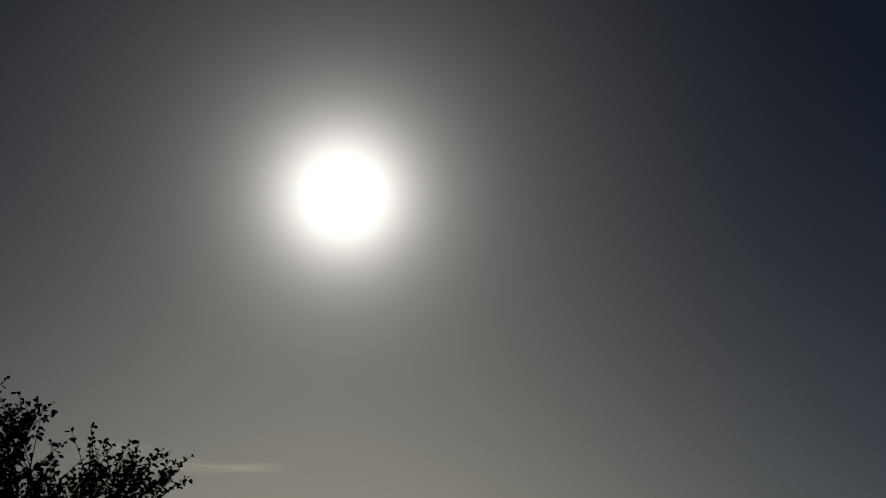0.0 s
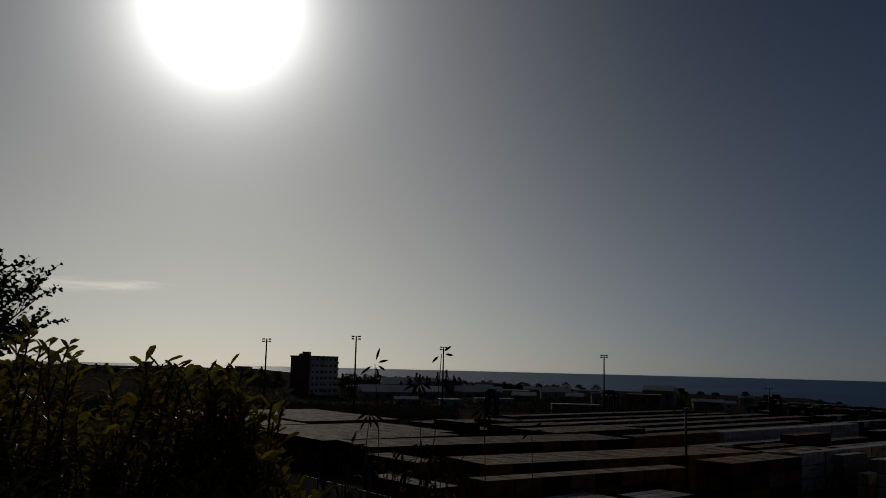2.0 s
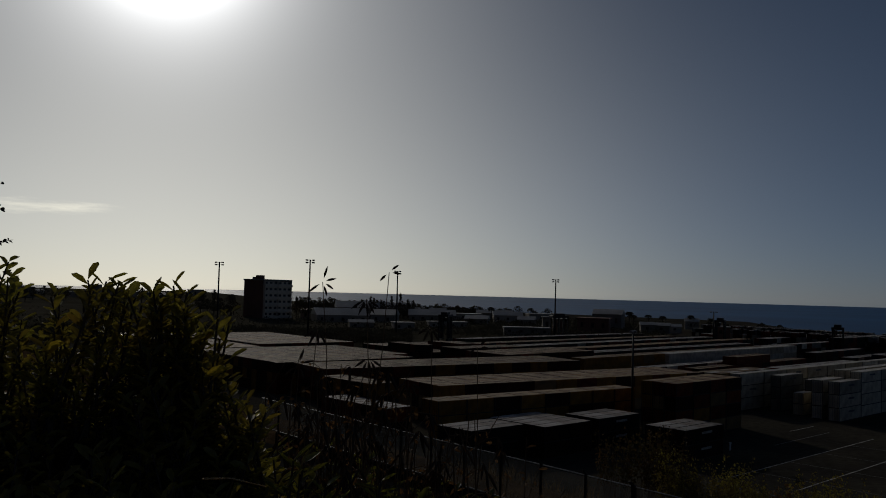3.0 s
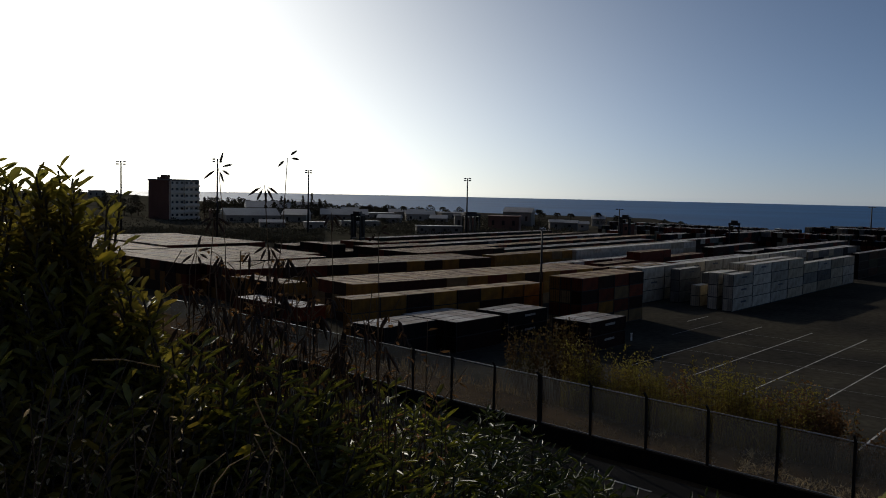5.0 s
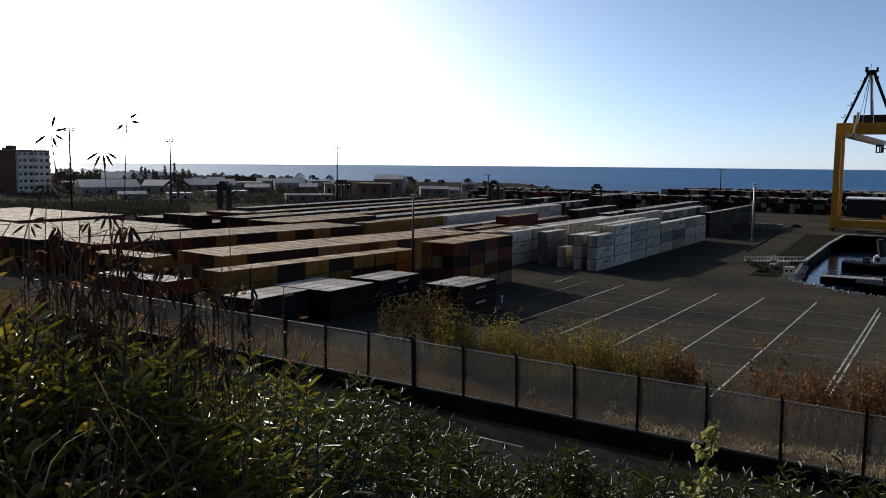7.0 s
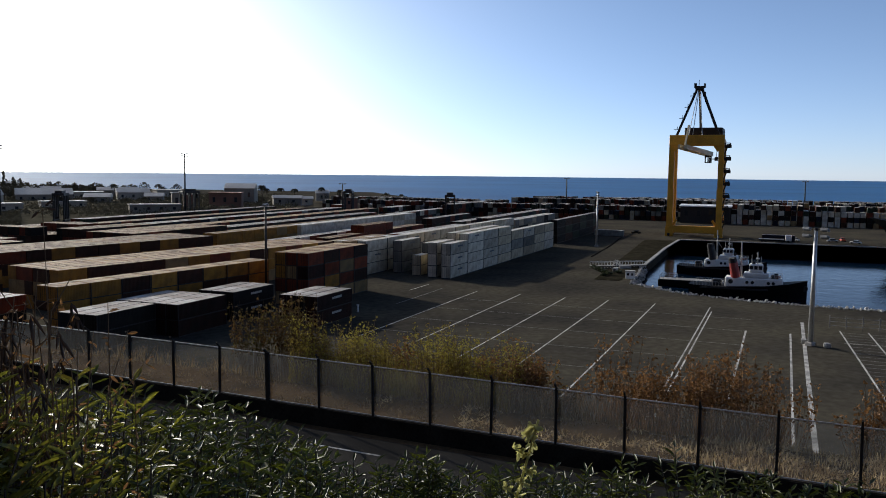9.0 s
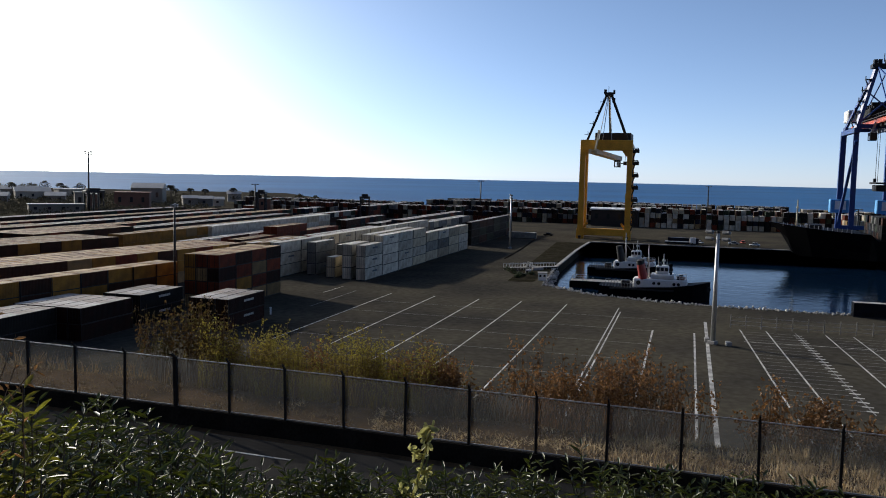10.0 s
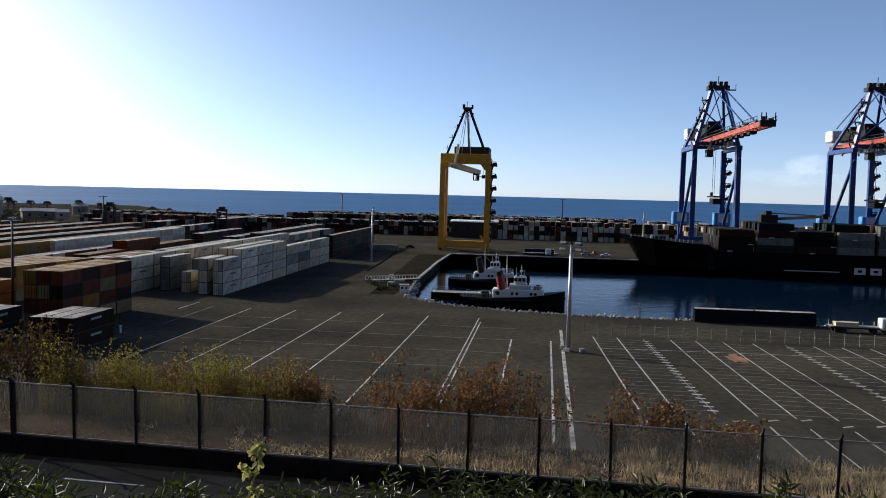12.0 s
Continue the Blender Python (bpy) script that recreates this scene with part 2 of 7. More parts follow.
M_LEAFLIME = mat("pale_green_leaf", (0.42, 0.4, 0.14), 0.4, var=0.25, scale=5, fine=40, bump=0.0, translucent=0.4)
M_LEAFDK = mat("tree_leaf", (0.045, 0.06, 0.022), 0.55, var=0.3, scale=2, fine=20, bump=0.0, translucent=0.2)
# foliage lightened: the haze of distance is put into its colour
M_LEAFFAR = mat("far_foliage", (0.085, 0.078, 0.055), 0.9, var=0.3, scale=0.05, fine=1, bump=0.0, translucent=0.15, spec=0.0)
M_DRYGRASS = mat("dry_grass", (0.2, 0.14, 0.065), 0.8, var=0.5, scale=0.9, fine=8, bump=0.0, translucent=0.4, dirt=(0.07, 0.045, 0.022))
M_STRAW = mat("pale_straw", (0.68, 0.53, 0.3), 0.8, var=0.5, scale=0.7, fine=8, bump=0.0, translucent=0.45, dirt=(0.26, 0.175, 0.085))
M_GREENGRASS = mat("olive_grass", (0.26, 0.22, 0.034), 0.8, var=0.5, scale=0.4, fine=8, bump=0.0, translucent=0.4, dirt=(0.16, 0.09, 0.026))
M_RUSTLEAF = mat("rusty_leaf", (0.27, 0.135, 0.045), 0.75, var=0.5, scale=1.5, fine=10, bump=0.0, translucent=0.35, dirt=(0.09, 0.05, 0.021))

M_DARKWEED = mat("dark_olive_leaf", (0.075, 0.062, 0.016), 0.8, var=0.5, scale=0.6, fine=8, bump=0.0, translucent=0.35, dirt=(0.1, 0.05, 0.018))

# shipping container colours, dull and weathered; dark walls carry shade in their colour
CC = {}
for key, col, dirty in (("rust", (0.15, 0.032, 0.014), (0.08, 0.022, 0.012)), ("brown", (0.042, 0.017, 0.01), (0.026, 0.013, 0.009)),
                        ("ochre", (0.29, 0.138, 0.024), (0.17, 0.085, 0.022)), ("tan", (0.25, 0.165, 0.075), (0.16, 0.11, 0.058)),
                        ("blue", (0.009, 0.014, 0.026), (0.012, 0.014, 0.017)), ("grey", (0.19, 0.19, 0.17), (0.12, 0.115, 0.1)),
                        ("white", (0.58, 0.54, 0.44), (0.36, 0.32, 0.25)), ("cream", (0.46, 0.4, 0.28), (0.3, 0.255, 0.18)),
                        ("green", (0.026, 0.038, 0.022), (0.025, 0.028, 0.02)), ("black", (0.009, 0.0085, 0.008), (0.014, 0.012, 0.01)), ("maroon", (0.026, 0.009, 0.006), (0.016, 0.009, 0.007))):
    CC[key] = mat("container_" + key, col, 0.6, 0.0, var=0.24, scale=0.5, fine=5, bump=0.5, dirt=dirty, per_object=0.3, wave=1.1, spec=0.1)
# roofs keep a paler, sunlit tone than the shade-darkened walls
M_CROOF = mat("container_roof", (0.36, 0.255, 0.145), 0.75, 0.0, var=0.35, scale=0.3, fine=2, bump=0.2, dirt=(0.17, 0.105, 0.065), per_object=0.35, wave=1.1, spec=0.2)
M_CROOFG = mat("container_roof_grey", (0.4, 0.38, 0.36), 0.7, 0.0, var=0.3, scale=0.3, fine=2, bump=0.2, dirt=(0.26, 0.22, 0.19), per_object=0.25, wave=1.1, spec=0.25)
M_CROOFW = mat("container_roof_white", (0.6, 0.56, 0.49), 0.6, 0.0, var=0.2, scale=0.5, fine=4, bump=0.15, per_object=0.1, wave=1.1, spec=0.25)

# woven fence mesh: mostly holes
M_MESH = bpy.data.materials.new("fence_mesh")
M_MESH.use_nodes = True
_n, _l = M_MESH.node_tree.nodes, M_MESH.node_tree.links
_p = _n["Principled BSDF"]
_p.inputs["Base Color"].default_value = (0.11, 0.112, 0.1, 1)
_p.inputs["Roughness"].default_value = 0.6
_t = _n.new("ShaderNodeBsdfTransparent")
_ns = _n.new("ShaderNodeTexNoise")
_ns.inputs["Scale"].default_value = 0.8
_mr = _n.new("ShaderNodeMapRange")
_mr.inputs["To Min"].default_value, _mr.inputs["To Max"].default_value = 0.33, 0.48
_l.new(_ns.outputs["Fac"], _mr.inputs["Value"])
_mx = _n.new("ShaderNodeMixShader")
_tl = _n.new("ShaderNodeBsdfTranslucent")
_tl.inputs["Color"].default_value = (0.12, 0.12, 0.115, 1)
_m2 = _n.new("ShaderNodeMixShader")
_m2.inputs[0].default_value = 0.5
_l.new(_p.outputs[0], _m2.inputs[1])
_l.new(_tl.outputs[0], _m2.inputs[2])
_l.new(_mr.outputs["Result"], _mx.inputs[0])
_l.new(_t.outputs[0], _mx.inputs[1])
_l.new(_m2.outputs[0], _mx.inputs[2])
_l.new(_mx.outputs[0], _n["Material Output"].inputs["Surface"])

# sea: deep blue with ripples
M_SEA = bpy.data.materials.new("sea_water")
M_SEA.use_nodes = True
_n, _l = M_SEA.node_tree.nodes, M_SEA.node_tree.links
_p = _n["Principled BSDF"]
_p.inputs["Base Color"].default_value = (0.004, 0.066, 0.2, 1)
_p.inputs["Roughness"].default_value = 0.42
_p.inputs["Specular IOR Level"].default_value = 0.17
_p.inputs["IOR"].default_value = 1.33
_tc = _n.new("ShaderNodeTexCoord")
_a = _n.new("ShaderNodeTexNoise")
_a.inputs["Scale"].default_value, _a.inputs["Detail"].default_value = 0.25, 8
_l.new(_tc.outputs["Object"], _a.inputs["Vector"])
_b = _n.new("ShaderNodeBump")
_b.inputs["Strength"].default_value, _b.inputs["Distance"].default_value = 0.8, 0.6
_l.new(_a.outputs["Fac"], _b.inputs["Height"])
_l.new(_b.outputs["Normal"], _p.inputs["Normal"])
_w = _n.new("ShaderNodeTexNoise")
_w.inputs["Scale"].default_value, _w.inputs["Detail"].default_value = 0.0035, 5
_l.new(_tc.outputs["Object"], _w.inputs["Vector"])
_wr = _n.new("ShaderNodeMapRange")
_wr.inputs["From Min"].default_value, _wr.inputs["From Max"].default_value = 0.35, 0.65
_l.new(_w.outputs["Fac"], _wr.inputs["Value"])
_wm = _n.new("ShaderNodeMix")
_wm.data_type = "RGBA"
_l.new(_wr.outputs["Result"], _wm.inputs["Factor"])
_wm.inputs["A"].default_value, _wm.inputs["B"].default_value = (0.005, 0.06, 0.165, 1), (0.012, 0.1, 0.25, 1)
_l.new(_wm.outputs["Result"], _p.inputs["Base Color"])
M_BASIN = M_SEA.copy()
M_BASIN.name = "harbour_water"
for _q in M_BASIN.node_tree.nodes:
    if _q.type == "BUMP":
        _q.inputs["Strength"].default_value, _q.inputs["Distance"].default_value = 0.5, 0.16
    if _q.type == "BSDF_PRINCIPLED":
        _q.inputs["Roughness"].default_value = 0.1
        _q.inputs["Specular IOR Level"].default_value = 0.06
        for _k in list(_q.inputs["Base Color"].links):
            M_BASIN.node_tree.links.remove(_k)
        _q.inputs["Base Color"].default_value = (0.002, 0.009, 0.022, 1)

# ---- building helpers ----
YAW = radians(28)          # the yard's long axis
RY = Matrix.Rotation(YAW, 4, "Z")


def yard(u, v, z=0.0, turn=0.0):
    """A pose in the yard: u along the container rows, v across them."""
    return RY @ Matrix.Translation((u, v, z)) @ Matrix.Rotation(radians(turn), 4, "Z")


def polar(az, d, z=0.0):
    a = radians(az)
    return Vector((0.25 + d * math.sin(a), 0.3 + d * math.cos(a), z))


def near(az, d, z=0.0):
    a = radians(az)
    return Vector((0.184 + d * math.sin(a), 0.355 + d * math.cos(a), z))


def mesh_of(name, bm, *materials, smooth=False):
    me = bpy.data.meshes.new(name)
    bm.to_mesh(me)
    bm.free()
    for m in materials:
        me.materials.append(m)
    if smooth:
        for p in me.polygons:
            p.use_smooth = True
    return me


def part(name, bm, material, parent, label="", smooth=False):
    me = bm if isinstance(bm, bpy.types.Mesh) else mesh_of(name, bm, material, smooth=smooth)
    ob = new(name, me)
    ob.parent = parent
    if label:
        tagged(ob, label)
    return ob


def thing(name, m, label, category, group="", kind=""):
    ob = new(name)
    ob.empty_display_size = 0.3
    ob.matrix_basis = m
    return tagged(ob, label, category, group, kind)


def box(bm, x0, x1, y0, y1, z0, z1, bevel=0.0):
    r = bmesh.ops.create_cube(bm, size=1, matrix=Matrix.LocRotScale(((x0 + x1) / 2, (y0 + y1) / 2, (z0 + z1) / 2), None, (x1 - x0, y1 - y0, z1 - z0)))
    if bevel:
        vs = set(r["verts"])
        bmesh.ops.bevel(bm, geom=[e for e in bm.edges if e.verts[0] in vs and e.verts[1] in vs], offset=bevel, segments=1, affect="EDGES")
    return bm


def boxed(*a, bevel=0.0):
    return box(bmesh.new(), *a, bevel=bevel)


def beam(bm, p, q, w, h=None):
    """A box beam of section w x h from p to q."""
    p, q = Vector(p), Vector(q)
    d = q - p
    m = Matrix.Translation((p + q) / 2) @ d.to_track_quat("Z", "Y").to_matrix().to_4x4() @ Matrix.Diagonal((w, h or w, d.length, 1))
    bmesh.ops.create_cube(bm, size=1, matrix=m)
    return bm


def rod(bm, p, q, r0, r1=None, seg=8):
    p, q = Vector(p), Vector(q)
    d = q - p
    m = Matrix.Translation((p + q) / 2) @ d.to_track_quat("Z", "Y").to_matrix().to_4x4()
    bmesh.ops.create_cone(bm, cap_ends=True, segments=seg, radius1=r0, radius2=r0 if r1 is None else r1, depth=d.length, matrix=m)
    return bm


def beamed(*rows):
    bm = bmesh.new()
    for p, q, w in rows:
        beam(bm, p, q, w)
    return bm


def sheet(name, verts, faces, material, smooth=False):
    me = bpy.data.meshes.new(name)
    me.from_pydata([tuple(v) for v in verts], [], faces)
    me.materials.append(material)
    if smooth:
        for p in me.polygons:
            p.use_smooth = True
    me.update()
    return me


# ---- ground, road, water ----
FDIR = Vector((-0.426, 0.905, 0)).normalized()     # along the fence
FN = Vector((0.905, 0.426, 0)).normalized()        # from the hillside towards the port


def fen(n, s, z=0.0):
    return FN * n + FDIR * s + Vector((0, 0, z))


def hill(n, s):
    """Height of the hillside, road shelf and embankment, and of an added unseen rise behind."""
    # the steep rise at negative n is unseen, added to block skylight from behind
    pts = ((-900, 520), (-400, 230), (-150, 90), (-60, 47), (-20, 30.5), (-2, 24.95), (1.2, 24.75), (4, 23.2), (9, 20.0), (21, 14.15), (24.5, 13.95), (34.7, 13.95), (35, 14.25), (39.5, 14.3), (42, 13.5), (66, 0.0), (70, -0.3), (400, -0.3))
    for (a, za), (b, zb) in zip(pts, pts[1:]):
        if a <= n <= b:
            z = za + (zb - za) * (n - a) / (b - a)
            break
    rough = 0.0 if 21 < n < 35 or n > 66 else 0.25 * noise.noise(Vector((n * 0.35, s * 0.35, 0))) + 0.1 * noise.noise(Vector((n * 1.3, s * 1.3, 4)))
    return z + rough


ns = sorted(set([-900, -400, -150, -60, -20, -8] + [x * 0.8 for x in range(-4, 27)] + [24.5, 34.4, 34.7, 35] + [36 + 1.2 * i for i in range(26)] + [70]))
ss = [-2500, -1000, -400, -200, -120] + [-80 + 2 * i for i in range(95)] + [140, 180, 240, 400, 1000, 2500]
vs = [fen(n, s, hill(n, s)) for n in ns for s in ss]
fs = [(i * len(ss) + j, (i + 1) * len(ss) + j, (i + 1) * len(ss) + j + 1, i * len(ss) + j + 1) for i in range(len(ns) - 1) for j in range(len(ss) - 1)]
hillside = new("ground", sheet("ground", vs, fs, M_SOIL, smooth=True))
tagged(hillside, "dry brown soil slope with a road shelf and an added unseen rise", "ground", kind="structure")

# the land the port stands on, with the harbour basin left open
basin = [(184, -700), (184, -10), (186, 7), (191, 20), (203, 33), (237, 36), (303, 38), (345, 38), (345, -700)]
bm = bmesh.new()
loop = [(40, -900), (184, -900)] + basin[:] + [(345, -900), (600, -900), (610, -300), (625, 60), (680, 200), (740, 330), (905, 460), (800, 900), (330, 1300), (-500, 1300), (-500, 300), (40, 300)]
top = [bm.verts.new((RY @ Vector((u, v, 0)))) for u, v in loop]
low = [bm.verts.new((RY @ Vector((u, v, -6)))) for u, v in loop]
f = bm.faces.new(top)
for i in range(len(top)):
    bm.faces.new((top[i], low[i], low[(i + 1) % len(top)], top[(i + 1) % len(top)]))
bmesh.ops.triangulate(bm, faces=[f])
bmesh.ops.recalc_face_normals(bm, faces=bm.faces[:])
land = new("pavement", mesh_of("pavement", bm, M_ASPHALT))
tagged(land, "worn dark asphalt yard of a container port", "pavement", kind="structure")

bm = bmesh.new()
bmesh.ops.create_circle(bm, cap_ends=True, segments=128, radius=4900)
sea = new("sea", mesh_of("sea", bm, M_SEA))
sea.location = (0, 0, -2.6)
tagged(sea, "deep blue rippled sea reaching the horizon", "sea", kind="structure")
bm = bmesh.new()
bv = [bm.verts.new(RY @ Vector((u, v, -2.2))) for u, v in [(180, -690), (180, 0), (184, 24), (200, 40), (348, 42), (348, -690)]]
bm.faces.new(bv)
water = new("water", mesh_of("water", bm, M_BASIN))
tagged(water, "calm dark blue harbour water", "water", kind="structure")

# far land behind the yard: scrub and bare ground
vs, fs = [], []
for i in range(19):
    a = -75 + i * 6.2
    inner = 345 if a < 8 else 345 + (a - 8) * 11
    far = 1500 if a < 0 else max(640, 1500 - a * 52) if a < 12 else 830 if a < 30 else 800
    for k in range(7):
        d = inner + (far - inner) * k / 6
        lift = (3.2 + (12 if a < 4 else 4 if a < 12 else 0.0) * k / 6) + 1.2 * noise.noise(Vector((a * 0.3, d * 0.01, 0)))
        if a > 36:
            break
        vs.append(polar(a, d, 0.06 if k == 0 else max(0.3, lift if k < 6 else lift - 2)))
rows_made = len(vs) // 7
fs = [(i * 7 + k, i * 7 + k + 1, (i + 1) * 7 + k + 1, (i + 1) * 7 + k) for i in range(rows_made - 1) for k in range(6)]
farland = new("far_ground", sheet("far_ground", vs, fs, M_LAND, smooth=True))
tagged(farland, "scrubby dull brown land before the coast", "ground", kind="structure")

# road on the shelf, centre dashes and the low wall under the fence
bm = bmesh.new()
rv = [bm.verts.new(fen(n, s, 13.99)) for n, s in ((24.6, -120), (33.6, -120), (33.6, 140), (24.6, 140))]
bm.faces.new(rv)
road = new("road", mesh_of("road", bm, M_ROAD))
tagged(road, "grey asphalt road along a hillside", "road", kind="structure")


def strip_mesh(name, quads, z, material):
    vs, fs = [], []
    for q in quads:
        k = len(vs)
        vs += [(p[0], p[1], z) for p in q]
        fs.append(tuple(range(k, k + 4)))
    return sheet(name, vs, fs, material)


def line_quad(p, q, w):
    p, q = Vector(p).to_2d(), Vector(q).to_2d()
    d = (q - p).normalized()
    o = Vector((-d.y, d.x)) * w / 2
    return [p - o, q - o, q + o, p + o]


for k in range(-6, 9):
    s0 = 17.7 + k * 13.0
    dash = new("road_marking", strip_mesh("road_marking", [line_quad(fen(31.7, s0), fen(31.7, s0 + 3.7), 0.14)], 13.998, M_PAINT))
    tagged(dash, "white painted centre dash on the road", "marking", "centre dashes", "structure")

# the wall's shaded face is put into its dark colour
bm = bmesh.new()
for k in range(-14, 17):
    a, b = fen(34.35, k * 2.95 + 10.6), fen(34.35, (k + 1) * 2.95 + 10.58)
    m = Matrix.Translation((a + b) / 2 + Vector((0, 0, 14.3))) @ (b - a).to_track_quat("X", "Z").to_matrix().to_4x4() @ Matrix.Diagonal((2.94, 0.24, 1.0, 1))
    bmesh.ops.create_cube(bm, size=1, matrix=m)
lowwall = new("wall_low", mesh_of("wall_low", bm, M_SHADEDIRT))
tagged(lowwall, "low dirty concrete wall, colour darkened for shade, under a mesh fence", "wall", kind="structure")

# ---- mesh fence on the wall ----
fence = thing("mesh_fence", Matrix.Translation((0, 0, 0)), "grey wire mesh fence with dark posts on a low wall", "fence")
rot = FDIR.to_track_quat("X", "Z").to_matrix().to_4x4()
bm = boxed(-0.055, 0.055, -0.055, 0.055, -0.6, 2.5, bevel=0.012)
beam(bm, (0, 0, 2.46), (0, 0.22, 2.72), 0.07)
for zz in (0.25, 1.3, 2.35):
    box(bm, -0.075, 0.075, -0.03, 0.03, zz, zz + 0.04)
post_me = mesh_of("post", bm, M_POST)
rail_me = mesh_of("rail", boxed(0.06, 2.97, -0.02, 0.02, 0.03, 0.085), M_STEEL)
rail_top = mesh_of("top_rail", boxed(0.06, 2.97, -0.02, 0.02, 2.4, 2.445), M_STEEL)
bm = bmesh.new()
pv = [bm.verts.new(p) for p in ((0.06, 0, 0.06), (2.97, 0, 0.06), (2.97, 0.02, 2.42), (0.06, 0.02, 2.42))]
bm.faces.new(pv)
net_me = mesh_of("mesh_panel", bm, M_MESH)
for k in range(-14, 17):
    base = Matrix.Translation(fen(34.38, 10.54 + 2.985 * k + 0.009 * k * k, 14.8)) @ rot
    lean = Matrix.Rotation(radians(random.uniform(-1.2, 1.2)), 4, "Y")
    p = part("post", post_me, None, fence)
    p.matrix_basis = base @ lean @ (Matrix.Diagonal((2.0, 1.6, 1, 1)) if k == 5 else Matrix())
    r = part("rail", rail_me, None, fence)
    r.matrix_basis = base
    r = part("top_rail", rail_top, None, fence)
    r.matrix_basis = base
    g = part("mesh_panel", net_me, None, fence)
    g.matrix_basis = base

# ---- shipping containers ----
CH, CW = 2.59, 2.44


def container_meshes(length, key, roof, height=CH):
    L, H, W = length, height, CW
    bm = bmesh.new()
    box(bm, 0.05, L - 0.05, 0.05, W - 0.05, 0.06, H - 0.06)
    for x in (0, L - 0.16):
        for y in (0, W - 0.14):
            box(bm, x, x + 0.16, y, y + 0.14, 0, H)
    # frame coloured dark so that it draws the shade in gaps between boxes
    base = bmesh.new()
    for y in (-0.005, W - 0.1):
        box(base, 0.0, L, y, y + 0.105, 0, 0.17)
    for x in (-0.005, L - 0.1):
        box(base, x, x + 0.105, 0.1, W - 0.1, 0, 0.17)
    for x in (-0.006, L - 0.1):
        for y in (-0.006, W - 0.1):
            box(base, x, x + 0.106, y, y + 0.106, 0.17, H - 0.02)
    base_me = mesh_of("base_frame", base, M_DARKSTEEL)
    for y in (0.0, W - 0.1):
        box(bm, 0.16, L - 0.16, y, y + 0.1, H - 0.1, H - 0.01)
    for x in (0.0, L - 0.1):
        box(bm, x, x + 0.1, 0.14, W - 0.14, 0, 0.15)
        box(bm, x, x + 0.1, 0.14, W - 0.14, H - 0.13, H - 0.01)
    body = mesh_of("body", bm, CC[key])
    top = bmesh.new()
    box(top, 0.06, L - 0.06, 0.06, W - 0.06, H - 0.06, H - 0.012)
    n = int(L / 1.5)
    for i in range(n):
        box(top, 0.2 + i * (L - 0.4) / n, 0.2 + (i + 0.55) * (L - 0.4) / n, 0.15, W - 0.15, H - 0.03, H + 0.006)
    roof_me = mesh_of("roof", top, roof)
    door = boxed(-0.004, 0.05, 0.0, 1.06, 0.17, H - 0.15)
    box(door, -0.014, 0.0, 0.08, 0.98, 0.3, 0.9)
    box(door, -0.014, 0.0, 0.08, 0.98, 1.05, 1.6)
    box(door, -0.014, 0.0, 0.08, 0.98, 1.75, H - 0.3)
    door_me = mesh_of("door", door, CC[key])
    rods = bmesh.new()
    for y in (0.25, 0.8):
        beam(rods, (-0.045, y, 0.1), (-0.045, y, H - 0.08), 0.045)
        box(rods, -0.07, -0.02, y - 0.25, y, 1.2, 1.24)
    rod_me = mesh_of("lock_rod", rods, M_LAMP if key in ("white", "cream", "grey") else M_POST)
    return body, roof_me, door_me, rod_me, base_me


LABEL = {"rust": "rust-red steel shipping container, weathered", "brown": "dark brown steel shipping container, weathered", "ochre": "dull ochre steel shipping container in a stack",
         "tan": "faded tan steel shipping container in a stack", "blue": "dark blue steel shipping container with pale roof", "grey": "grey steel shipping container in a stack",
         "white": "white refrigerated shipping container, slightly dirty", "cream": "cream refrigerated shipping container, slightly dirty", "green": "dull green steel shipping container in a stack",
         "black": "near-black steel shipping container in a stack", "maroon": "dark maroon steel shipping container, pale roof"}
TEMPLATE = {}
M_LETTER = mat("faded_lettering", (0.5, 0.48, 0.44), 0.6, var=0.3, scale=1, fine=8, bump=0.0)
M_LETTERDK = mat("dark_lettering", (0.1, 0.11, 0.13), 0.6, var=0.3, scale=1, fine=8, bump=0.0)


def template(length, key, roof, height, letters):
    k = (length, key, roof.name, height, letters)
    if k not in TEMPLATE:
        mk = (length, key, roof.name, height, "meshes")
        if mk not in TEMPLATE:
            TEMPLATE[mk] = container_meshes(length, key, roof, height)
        bars = None
        if letters:
            bm = bmesh.new()
            x, n = length * 0.42, 6
            for i in range(n):
                w = length * 0.034
                h = height * 0.15
                box(bm, x, x + w, -0.012, 0.052, height * 0.6, height * 0.6 + h * (1.0 if i % 2 else 0.92))
                x += w * 1.35
            bars = mesh_of("lettering", bm, M_LETTERDK if key in ("white", "cream", "grey", "tan", "ochre") else M_LETTER)
        TEMPLATE[k] = (*TEMPLATE[mk], bars)
    return TEMPLATE[k]


def container(u, v, z, key, length=6.06, roof=M_CROOF, height=CH, turn=0.0, letters=False, group="stacked containers", frame0=None):
    body, roof_me, door_me, rod_me, base_me, bars = template(length, key, roof, height, letters)
    m = frame0 @ Matrix.Translation((u, v, z)) if frame0 else yard(u, v, z, turn)
    t = thing("shipping_container", m, LABEL[key], "container", group)
    part("body", body, None, t)
    part("roof", roof_me, None, t, "pale sunlit roof above walls darkened for shade")
    part("base_frame", base_me, None, t, "base and corner frame, dark to draw the shaded gaps")
    for y in (0.15, 1.23):
        d = part("door", door_me, None, t)
        d.location = (0, y, 0)
        part("lock_rod", rod_me, None, d)
    if bars:
        part("lettering", bars, None, t)
    return t


rnd = random.Random(5)
ORANGES = ["ochre", "rust", "brown", "brown", "rust", "brown", "tan", "ochre"]
WHITES = ["white", "white", "white", "cream"]


